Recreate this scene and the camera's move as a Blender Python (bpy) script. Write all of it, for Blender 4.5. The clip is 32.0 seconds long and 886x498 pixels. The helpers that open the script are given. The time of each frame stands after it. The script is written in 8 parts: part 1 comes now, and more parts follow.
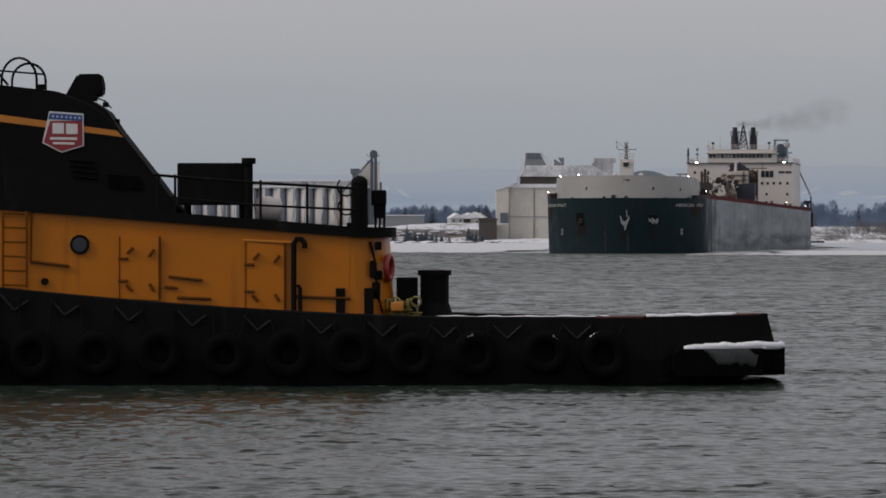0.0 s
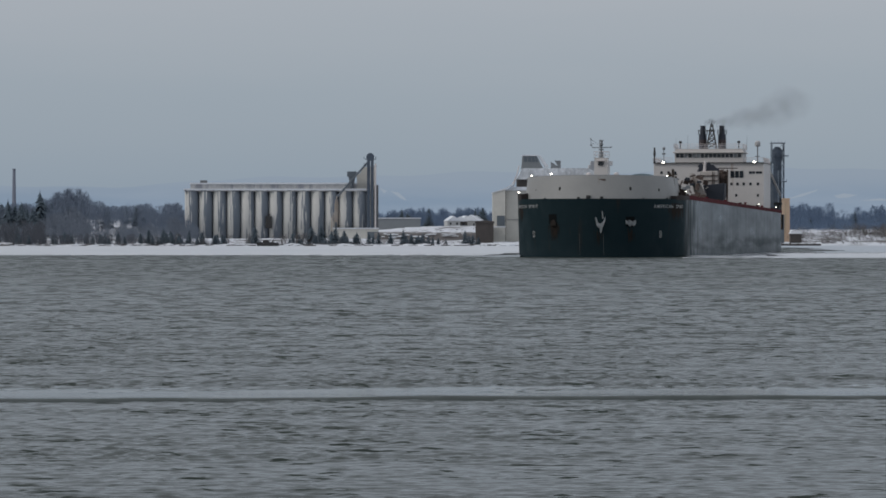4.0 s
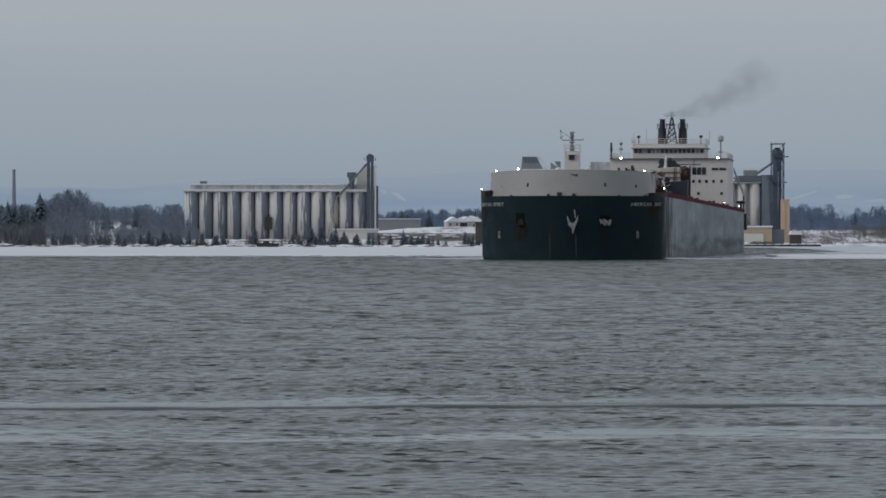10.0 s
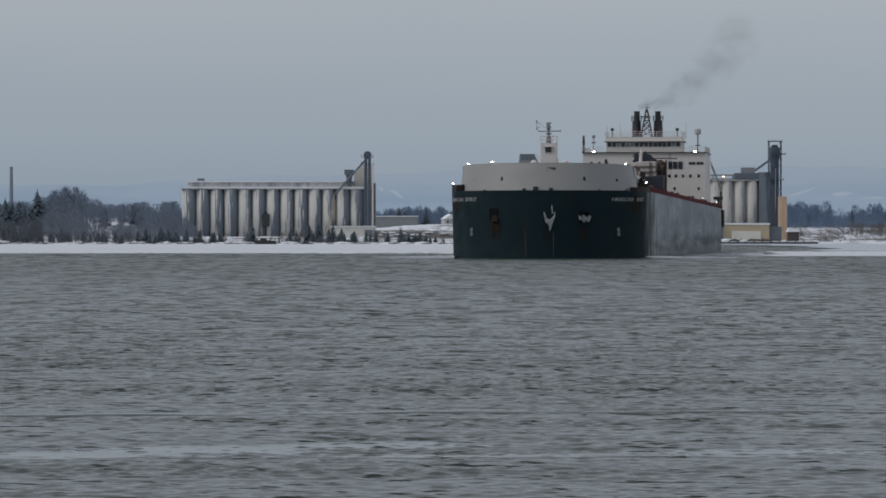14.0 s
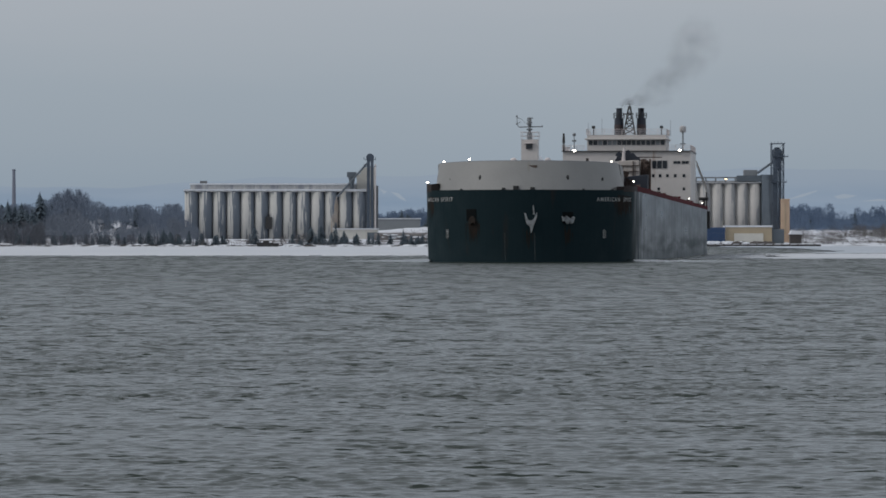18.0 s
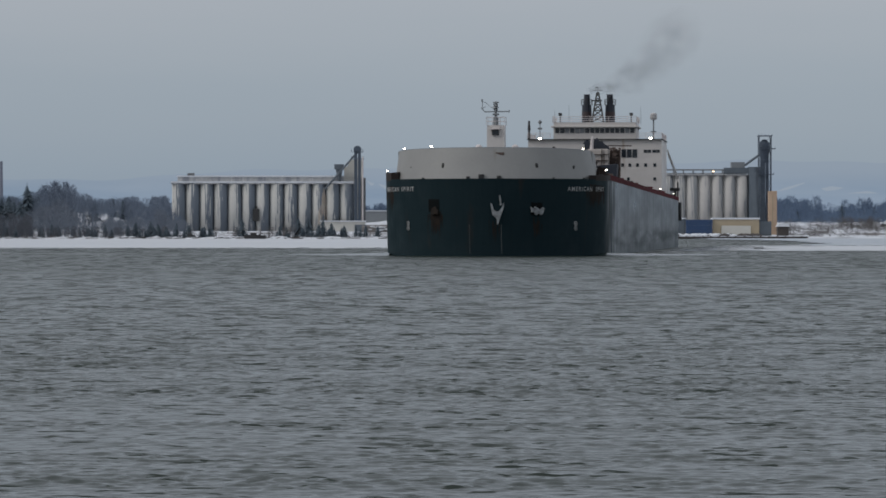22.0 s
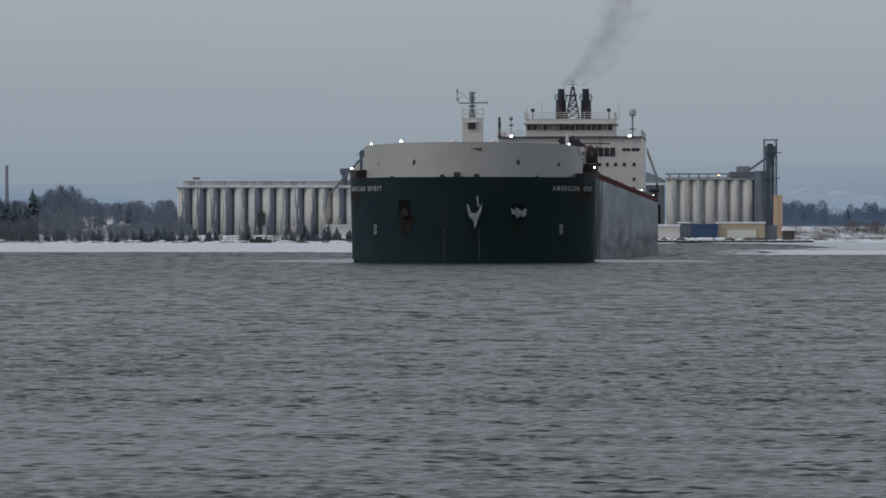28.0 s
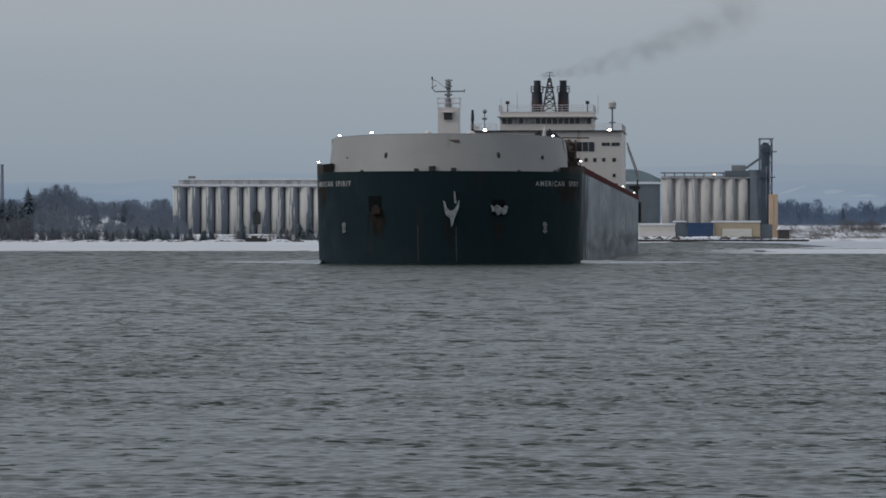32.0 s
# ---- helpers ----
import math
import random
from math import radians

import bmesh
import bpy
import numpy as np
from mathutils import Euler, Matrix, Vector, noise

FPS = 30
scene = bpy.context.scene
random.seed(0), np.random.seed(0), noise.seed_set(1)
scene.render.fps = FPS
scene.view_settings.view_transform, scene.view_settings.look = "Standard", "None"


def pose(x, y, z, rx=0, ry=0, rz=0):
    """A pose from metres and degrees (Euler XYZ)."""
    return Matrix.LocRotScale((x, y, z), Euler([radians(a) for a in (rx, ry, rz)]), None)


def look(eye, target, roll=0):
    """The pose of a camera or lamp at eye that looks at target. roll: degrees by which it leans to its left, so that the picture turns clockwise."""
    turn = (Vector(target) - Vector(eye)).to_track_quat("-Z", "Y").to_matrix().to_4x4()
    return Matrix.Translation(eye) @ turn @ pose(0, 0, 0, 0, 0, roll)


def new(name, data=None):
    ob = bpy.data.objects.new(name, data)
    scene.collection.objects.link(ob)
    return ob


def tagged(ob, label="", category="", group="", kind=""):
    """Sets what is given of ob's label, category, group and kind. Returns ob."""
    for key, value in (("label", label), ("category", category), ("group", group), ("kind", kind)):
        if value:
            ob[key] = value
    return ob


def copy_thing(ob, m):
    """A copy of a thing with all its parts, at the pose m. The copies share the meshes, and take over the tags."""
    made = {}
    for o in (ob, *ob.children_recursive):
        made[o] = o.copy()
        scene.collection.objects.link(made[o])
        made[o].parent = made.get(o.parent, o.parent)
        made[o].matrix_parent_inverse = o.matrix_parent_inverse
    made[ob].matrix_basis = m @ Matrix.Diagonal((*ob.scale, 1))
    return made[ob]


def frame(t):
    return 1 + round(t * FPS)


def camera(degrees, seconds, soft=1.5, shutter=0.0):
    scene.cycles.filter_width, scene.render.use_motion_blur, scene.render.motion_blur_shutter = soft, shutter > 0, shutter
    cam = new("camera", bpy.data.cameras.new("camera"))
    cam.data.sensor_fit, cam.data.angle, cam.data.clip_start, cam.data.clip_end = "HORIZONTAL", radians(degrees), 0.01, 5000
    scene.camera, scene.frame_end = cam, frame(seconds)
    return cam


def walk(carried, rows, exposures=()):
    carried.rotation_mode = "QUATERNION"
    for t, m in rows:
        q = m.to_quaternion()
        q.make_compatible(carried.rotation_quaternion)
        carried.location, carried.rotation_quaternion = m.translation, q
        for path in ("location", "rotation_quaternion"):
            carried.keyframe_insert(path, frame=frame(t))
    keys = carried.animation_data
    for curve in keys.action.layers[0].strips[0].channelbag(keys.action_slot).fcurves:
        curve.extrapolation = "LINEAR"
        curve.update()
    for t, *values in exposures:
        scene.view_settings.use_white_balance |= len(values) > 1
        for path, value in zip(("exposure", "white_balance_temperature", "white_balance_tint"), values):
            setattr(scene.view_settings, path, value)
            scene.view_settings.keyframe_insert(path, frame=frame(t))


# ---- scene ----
LENS = 13.353
EYE = (0.0, 0.0, 3.55)
cam = camera(LENS, 32.0, soft=1.7)
# seconds, pan, tilt (degrees): a hand-held long lens that stands on the shore
PATH = [
    (0.0, 0.013, -0.208), (0.5, -0.066, -0.196), (1.0, -0.083, -0.150), (1.5, -0.079, -0.172), (2.0, -0.044, -0.202),
    (2.5, -0.064, -0.172), (3.0, -0.066, -0.126), (3.5, -0.039, -0.132), (5.5, -0.037, -0.276), (6.0, -0.079, -0.233),
    (6.5, -0.024, -0.185), (7.0, -0.029, -0.220), (7.5, -0.118, -0.165), (8.0, -0.090, -0.121), (8.5, -0.158, -0.161),
    (9.0, -0.171, -0.121), (9.5, -0.044, -0.139), (10.0, -0.039, -0.152), (10.5, -0.018, -0.246), (11.0, -0.057, -0.228),
    (11.5, -0.083, -0.176), (12.0, 0.094, -0.150), (12.5, 0.070, -0.145), (13.0, 0.002, -0.158), (13.5, -0.053, -0.132),
    (14.0, -0.079, -0.193), (14.5, -0.071, -0.209), (16.5, -0.105, -0.256), (17.0, -0.144, -0.188), (17.5, -0.066, -0.133),
    (18.0, -0.040, -0.156), (18.5, -0.150, -0.169), (19.0, -0.066, -0.143), (19.5, -0.087, -0.196), (20.0, 0.042, -0.235),
    (20.5, -0.034, -0.227), (21.0, -0.034, -0.261), (21.5, -0.118, -0.235), (22.0, -0.231, -0.274), (22.5, -0.129, -0.277),
    (23.0, -0.092, -0.196), (23.5, -0.058, -0.156), (24.0, -0.092, -0.062), (24.5, -0.110, -0.130), (25.0, -0.084, -0.120),
    (25.5, -0.150, -0.180), (27.5, -0.144, -0.209), (28.0, -0.147, -0.212), (28.5, -0.158, -0.173), (29.0, -0.118, -0.147),
    (29.5, -0.082, -0.156), (30.0, -0.075, -0.242), (30.5, -0.004, -0.288), (31.0, -0.118, -0.160), (31.5, -0.220, -0.104),
    (32.0, -0.217, -0.228),
]
walk(cam, [(t, pose(*EYE, 90 + tilt, 0, pan)) for t, pan, tilt in PATH],
     exposures=[(0.0, 0.02, 7150, 16), (0.3, 0.02, 7000, 14), (1.0, 0.0, 6500, 10), (25.5, 0.0, 6500, 10), (28.0, -0.06, 6500, 10), (32.0, -0.06, 6500, 10)])

# ---- light: an overcast winter sky with a weak, wide sun high on the left ----
world = bpy.data.worlds.new("overcast_sky")
scene.world = world
scene.cycles.transparent_max_bounces = 128
world.use_nodes = True
wn, wl = world.node_tree.nodes, world.node_tree.links
wn.clear()
w_out = wn.new("ShaderNodeOutputWorld")
w_bg = wn.new("ShaderNodeBackground")
w_sky = wn.new("ShaderNodeTexSky")
w_sky.sky_type = "NISHITA"
w_sky.sun_disc = False
w_sky.sun_elevation = radians(38)
w_sky.sun_rotation = radians(-110)
w_dim = wn.new("ShaderNodeMix")
w_dim.data_type = "RGBA"
w_dim.inputs[0].default_value = 0.985
w_co = wn.new("ShaderNodeTexCoord")
w_sep = wn.new("ShaderNodeSeparateXYZ")
w_ramp = wn.new("ShaderNodeValToRGB")
w_noise = wn.new("ShaderNodeTexNoise")
w_map = wn.new("ShaderNodeMapping")
w_map.inputs["Scale"].default_value = (9, 9, 60)
w_noise.inputs["Scale"].default_value = 1.0
w_noise.inputs["Detail"].default_value = 4
w_add = wn.new("ShaderNodeMath")
w_add.operation = "MULTIPLY_ADD"
w_add.inputs[1].default_value = 0.012
els = w_ramp.color_ramp.elements
SKY = [(0.0, (0.196, 0.262, 0.346)), (0.022, (0.226, 0.286, 0.361)), (0.045, (0.262, 0.309, 0.373)), (0.070, (0.326, 0.351, 0.400)),
       (0.3, (0.41, 0.44, 0.48)), (1.0, (0.72, 0.76, 0.82))]
els[0].position, els[0].color = SKY[0][0], (*SKY[0][1], 1)
els[1].position, els[1].color = SKY[-1][0], (*SKY[-1][1], 1)
for z, c in SKY[1:-1]:
    e = els.new(z)
    e.color = (*c, 1)
wl.new(w_co.outputs["Generated"], w_sep.inputs[0])
wl.new(w_co.outputs["Generated"], w_map.inputs["Vector"])
wl.new(w_map.outputs["Vector"], w_noise.inputs["Vector"])
wl.new(w_noise.outputs["Fac"], w_add.inputs[0])
wl.new(w_sep.outputs["Z"], w_add.inputs[2])
wl.new(w_add.outputs[0], w_ramp.inputs["Fac"])
wl.new(w_sky.outputs[0], w_dim.inputs[6])
wl.new(w_ramp.outputs[0], w_dim.inputs[7])
wl.new(w_dim.outputs[2], w_bg.inputs["Color"])
wl.new(w_bg.outputs[0], w_out.inputs["Surface"])
w_bg.inputs["Strength"].default_value = 1.0

sun_data = bpy.data.lights.new("sun", "SUN")
sun_data.energy, sun_data.angle, sun_data.color = 1.15, radians(14), (1.0, 0.97, 0.93)
sun = new("sun", sun_data)
sun.matrix_world = look((-200, -66, 165), (0, 0, 0))


# ---- materials ----
def mat(name, a, b=None, rough=0.7, metal=0.0, scale=0.5, fine=8.0, bump=0.15, bdist=0.02, stretch=(1, 1, 1), emit=None, per_piece=0.0, spec=0.5, detail=5):
    """A surface whose colour drifts between a and b at two scales, with relief."""
    m = bpy.data.materials.new(name)
    m.use_nodes = True
    n, l = m.node_tree.nodes, m.node_tree.links
    p = n["Principled BSDF"]
    b = b or tuple(c * 0.75 for c in a)
    co = n.new("ShaderNodeTexCoord")
    mp = n.new("ShaderNodeMapping")
    mp.inputs["Scale"].default_value = stretch
    l.new(co.outputs["Object"], mp.inputs["Vector"])
    big = n.new("ShaderNodeTexNoise")
    big.inputs["Scale"].default_value, big.inputs["Detail"].default_value, big.inputs["Roughness"].default_value = scale, detail, 0.65
    small = n.new("ShaderNodeTexNoise")
    small.inputs["Scale"].default_value, small.inputs["Detail"].default_value = fine, 4
    for t in (big, small):
        l.new(mp.outputs["Vector"], t.inputs["Vector"])
    mix = n.new("ShaderNodeMath")
    mix.operation = "MULTIPLY_ADD"
    mix.inputs[1].default_value = 0.35
    l.new(small.outputs["Fac"], mix.inputs[0])
    l.new(big.outputs["Fac"], mix.inputs[2])
    ramp = n.new("ShaderNodeMapRange")
    ramp.inputs[1].default_value, ramp.inputs[2].default_value = 0.42, 0.95
    l.new(mix.outputs[0], ramp.inputs[0])
    src = ramp.outputs[0]
    if per_piece:
        info = n.new("ShaderNodeObjectInfo")
        add = n.new("ShaderNodeMath")
        add.operation, add.use_clamp = "MULTIPLY_ADD", True
        add.inputs[1].default_value = per_piece
        l.new(info.outputs["Random"], add.inputs[0])
        l.new(src, add.inputs[2])
        src = add.outputs[0]
    cm = n.new("ShaderNodeMix")
    cm.data_type = "RGBA"
    cm.inputs[6].default_value, cm.inputs[7].default_value = (*a, 1), (*b, 1)
    l.new(src, cm.inputs[0])
    l.new(cm.outputs[2], p.inputs["Base Color"])
    p.inputs["Roughness"].default_value, p.inputs["Metallic"].default_value = rough, metal
    p.inputs["Specular IOR Level"].default_value = spec
    if bump:
        bp = n.new("ShaderNodeBump")
        bp.inputs["Strength"].default_value, bp.inputs["Distance"].default_value = bump, bdist
        l.new(mix.outputs[0], bp.inputs["Height"])
        l.new(bp.outputs[0], p.inputs["Normal"])
    if emit:
        p.inputs["Emission Color"].default_value = (*emit[:3], 1)
        p.inputs["Emission Strength"].default_value = emit[3]
    return m


def streaked(name, a, b, rust, rough=0.45, amount=0.58, fine=1.2, spec=0.5, per_piece=0.0):
    """Painted steel plate or concrete with vertical run-off streaks in a third colour."""
    m = mat(name, a, b, rough=rough, scale=0.25, fine=3.0, bump=0.12, bdist=0.03, spec=spec, per_piece=per_piece)
    n, l = m.node_tree.nodes, m.node_tree.links
    p = n["Principled BSDF"]
    base = p.inputs["Base Color"].links[0].from_socket
    co = n.new("ShaderNodeTexCoord")
    mp = n.new("ShaderNodeMapping")
    mp.inputs["Scale"].default_value = (fine, fine, fine * 0.07)
    tx = n.new("ShaderNodeTexNoise")
    tx.inputs["Scale"].default_value, tx.inputs["Detail"].default_value = 1.0, 6
    rg = n.new("ShaderNodeMapRange")
    rg.inputs[1].default_value, rg.inputs[2].default_value = amount, amount + 0.14
    cm = n.new("ShaderNodeMix")
    cm.data_type = "RGBA"
    cm.inputs[7].default_value = (*rust, 1)
    l.new(co.outputs["Object"], mp.inputs["Vector"])
    l.new(mp.outputs["Vector"], tx.inputs["Vector"])
    l.new(tx.outputs["Fac"], rg.inputs[0])
    l.new(rg.outputs[0], cm.inputs[0])
    l.new(base, cm.inputs[6])
    l.new(cm.outputs[2], p.inputs["Base Color"])
    return m


M_hull = streaked("dark_green_hull_paint", (0.0094, 0.0222, 0.0278), (0.0134, 0.0275, 0.0330), (0.030, 0.026, 0.023), rough=0.33, amount=0.60, fine=0.35)


def hull_gloss(m):
    """The bow plating is scuffed and dull; the long sides keep a satin gloss, dulled by berth scuffs low down and faint plate runs."""
    n, l = m.node_tree.nodes, m.node_tree.links
    p = n["Principled BSDF"]
    co, sep = n.new("ShaderNodeTexCoord"), n.new("ShaderNodeSeparateXYZ")
    l.new(co.outputs["Object"], sep.inputs[0])

    def field(scale, lo, hi, out_lo, out_hi, detail=5):
        mp, tx, rg = n.new("ShaderNodeMapping"), n.new("ShaderNodeTexNoise"), n.new("ShaderNodeMapRange")
        mp.inputs["Scale"].default_value = scale
        tx.inputs["Scale"].default_value, tx.inputs["Detail"].default_value = 1.0, detail
        for i, v in enumerate((lo, hi, out_lo, out_hi)):
            rg.inputs[i + 1].default_value = v
        l.new(co.outputs["Object"], mp.inputs["Vector"])
        l.new(mp.outputs["Vector"], tx.inputs["Vector"])
        l.new(tx.outputs["Fac"], rg.inputs[0])
        return rg.outputs[0]

    def span(sock, lo, hi, out_lo, out_hi):
        rg = n.new("ShaderNodeMapRange")
        for i, v in enumerate((lo, hi, out_lo, out_hi)):
            rg.inputs[i + 1].default_value = v
        l.new(sock, rg.inputs[0])
        return rg.outputs[0]

    def math2(op, a, b):
        q = n.new("ShaderNodeMath")
        q.operation = op
        for i, v in enumerate((a, b)):
            if isinstance(v, float):
                q.inputs[i].default_value = v
            else:
                l.new(v, q.inputs[i])
        return q.outputs[0]
    broad = field((0.3, 0.035, 0.22), 0.35, 0.7, 0.27, 0.40)
    runs = field((0.1, 0.45, 0.035), 0.45, 0.72, 0.0, 0.07)
    zone = math2("MULTIPLY", span(sep.outputs["Z"], 0.2, 1.6, 0.0, 1.0), span(sep.outputs["Z"], 2.6, 5.2, 1.0, 0.0))
    scuff = math2("MULTIPLY", zone, field((0.5, 0.035, 0.5), 0.40, 0.66, 0.02, 0.20, 7))
    side_rough = math2("ADD", math2("ADD", broad, runs), scuff)
    aft = span(math2("ADD", sep.outputs["Y"], field((0.2, 0.22, 0.13), 0.3, 0.7, -19.0, 19.0, 8)), 3.0, 38.0, 0.0, 1.0)
    mix = n.new("ShaderNodeMix")
    mix.inputs[2].default_value = 0.75
    l.new(aft, mix.inputs[0])
    l.new(side_rough, mix.inputs[3])
    l.new(mix.outputs[0], p.inputs["Roughness"])
    l.new(span(aft, 0.0, 1.0, 0.12, 0.26), p.inputs["Specular IOR Level"])


hull_gloss(M_hull)
M_red = mat("red_oxide_paint", (0.105, 0.018, 0.022), (0.060, 0.016, 0.018), rough=0.95, scale=0.3, spec=0.1)
M_dark = mat("black_steel_paint", (0.012, 0.012, 0.013), (0.028, 0.026, 0.024), rough=0.55, scale=0.8)
M_white = streaked("pale_grey_ship_paint", (0.275, 0.272, 0.262), (0.235, 0.232, 0.226), (0.17, 0.135, 0.11), rough=0.55, amount=0.68, fine=0.45)
M_house = streaked("cream_ship_paint", (0.55, 0.515, 0.49), (0.475, 0.445, 0.425), (0.33, 0.26, 0.21), rough=0.5, amount=0.66, fine=0.6)
M_mark = mat("faded_white_marks", (0.16, 0.16, 0.155), (0.05, 0.055, 0.058), rough=0.7, scale=1.5)
M_void = mat("black_recess_shade", (0.0075, 0.0105, 0.0120), (0.0105, 0.0110, 0.0110), rough=0.95, bump=0, spec=0.05)
M_navy = mat("navy_steel_paint", (0.012, 0.017, 0.028), (0.018, 0.022, 0.033), rough=0.6, scale=0.4)
M_thin_ice = mat("thin_grey_ice", (0.41, 0.44, 0.48), (0.22, 0.25, 0.285), rough=0.6, scale=0.05, fine=0.4, bump=0.3, bdist=0.1, stretch=(0.3, 1, 1))
M_letter = mat("white_lettering", (0.46, 0.46, 0.45), (0.24, 0.245, 0.245), rough=0.6, scale=1.5)
M_glass = mat("dark_window_glass", (0.012, 0.016, 0.02), (0.02, 0.024, 0.03), rough=0.12, bump=0)
M_rust = mat("rusty_steel", (0.050, 0.030, 0.020), (0.026, 0.020, 0.017), rough=0.85, scale=0.9)
M_bin = streaked("blue_grey_bin_sheet", (0.15, 0.178, 0.205), (0.115, 0.14, 0.165), (0.075, 0.09, 0.11), rough=0.7, amount=0.52, fine=0.5)
M_spill = mat("orange_brown_spill_stain", (0.36, 0.29, 0.23), (0.44, 0.40, 0.36), rough=0.9, scale=0.3, fine=1.5, bump=0)
M_hoist = mat("rust_brown_hoist_steel", (0.135, 0.095, 0.078), (0.055, 0.040, 0.035), rough=0.9, scale=0.8, fine=4)
M_rust_gear = mat("dark_rusted_deck_gear", (0.060, 0.042, 0.036), (0.020, 0.017, 0.016), rough=0.9, scale=0.9, fine=4, spec=0.1)
M_rust_run = mat("dried_rust_runs", (0.036, 0.026, 0.021), (0.017, 0.0185, 0.018), rough=0.9, scale=1.2, spec=0.1)
M_dirty = streaked("rust_streaked_cream_paint", (0.46, 0.42, 0.39), (0.37, 0.33, 0.30), (0.13, 0.09, 0.07), rough=0.7, amount=0.54, fine=0.9)
M_roof = mat("snow_patched_metal_roof", (0.72, 0.74, 0.77), (0.22, 0.23, 0.24), rough=0.6, scale=0.10, fine=0.8, bump=0.3, bdist=0.1)
M_grey = mat("grey_galvanised_steel", (0.22, 0.23, 0.24), (0.15, 0.16, 0.17), rough=0.5, metal=0.3, scale=0.6)
M_stack_red = mat("dark_red_funnel_band", (0.046, 0.024, 0.025), (0.026, 0.019, 0.021), rough=0.55)
M_pale = mat("weathered_pale_plastic", (0.55, 0.50, 0.49), (0.48, 0.44, 0.43), rough=0.5)
M_anchor = mat("worn_bare_anchor_steel", (0.36, 0.38, 0.39), (0.05, 0.055, 0.058), rough=0.6, scale=0.9, fine=4)
M_lamp = mat("lit_floodlight_lens", (0.9, 0.9, 0.85), (0.9, 0.9, 0.85), rough=0.3, bump=0, emit=(1.0, 0.93, 0.80, 9.0))
M_warm_lamp = mat("warm_lit_floodlight_lens", (0.9, 0.8, 0.6), (0.9, 0.8, 0.6), rough=0.3, bump=0, emit=(1.0, 0.72, 0.45, 2.2))
M_conc = streaked("weathered_silo_concrete", (0.70, 0.685, 0.655), (0.36, 0.36, 0.365), (0.25, 0.26, 0.28), rough=0.9, amount=0.50, fine=0.30, per_piece=0.55)


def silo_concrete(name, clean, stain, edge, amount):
    """Slip-formed concrete: vertical run-off streaks, and a shaded side painted in grey towards +x that reaches a
    different way round each silo.
    """
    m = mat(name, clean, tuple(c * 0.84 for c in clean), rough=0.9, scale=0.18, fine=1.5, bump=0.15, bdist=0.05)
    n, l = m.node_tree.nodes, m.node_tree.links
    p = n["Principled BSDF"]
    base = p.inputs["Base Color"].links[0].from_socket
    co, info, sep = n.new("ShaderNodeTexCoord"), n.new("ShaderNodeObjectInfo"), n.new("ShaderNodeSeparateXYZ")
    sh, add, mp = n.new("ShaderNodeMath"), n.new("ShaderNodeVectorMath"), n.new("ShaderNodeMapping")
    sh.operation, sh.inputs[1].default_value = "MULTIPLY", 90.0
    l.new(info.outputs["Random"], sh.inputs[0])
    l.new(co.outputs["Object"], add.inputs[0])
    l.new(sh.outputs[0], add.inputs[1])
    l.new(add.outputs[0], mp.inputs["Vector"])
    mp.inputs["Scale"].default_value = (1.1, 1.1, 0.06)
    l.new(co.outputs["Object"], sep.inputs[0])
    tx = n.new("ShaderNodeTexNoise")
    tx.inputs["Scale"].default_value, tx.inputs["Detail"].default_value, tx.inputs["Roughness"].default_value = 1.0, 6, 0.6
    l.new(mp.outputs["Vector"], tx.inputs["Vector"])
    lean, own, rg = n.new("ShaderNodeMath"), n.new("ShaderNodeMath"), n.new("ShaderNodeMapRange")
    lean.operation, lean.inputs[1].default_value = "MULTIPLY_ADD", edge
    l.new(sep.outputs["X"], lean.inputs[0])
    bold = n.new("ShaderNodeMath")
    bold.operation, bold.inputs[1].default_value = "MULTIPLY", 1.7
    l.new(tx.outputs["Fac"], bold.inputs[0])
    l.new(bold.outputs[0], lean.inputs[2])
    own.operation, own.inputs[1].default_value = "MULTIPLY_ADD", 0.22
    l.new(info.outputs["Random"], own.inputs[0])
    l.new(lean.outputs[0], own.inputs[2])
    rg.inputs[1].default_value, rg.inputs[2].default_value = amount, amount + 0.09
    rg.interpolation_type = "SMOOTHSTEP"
    # the west end of a row carries the most of this grey
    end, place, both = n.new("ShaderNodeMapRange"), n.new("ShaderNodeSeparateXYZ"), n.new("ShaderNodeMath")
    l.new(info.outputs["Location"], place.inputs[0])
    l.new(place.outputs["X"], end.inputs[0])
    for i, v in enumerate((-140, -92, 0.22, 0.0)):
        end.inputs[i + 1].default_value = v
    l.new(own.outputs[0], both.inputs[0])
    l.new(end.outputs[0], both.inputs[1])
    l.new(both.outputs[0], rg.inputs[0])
    # one grey serves the run-off streaks and the painted shaded side
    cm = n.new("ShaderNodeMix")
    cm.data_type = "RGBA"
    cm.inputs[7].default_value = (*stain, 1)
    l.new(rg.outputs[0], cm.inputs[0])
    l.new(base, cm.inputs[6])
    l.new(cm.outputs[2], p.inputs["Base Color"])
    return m


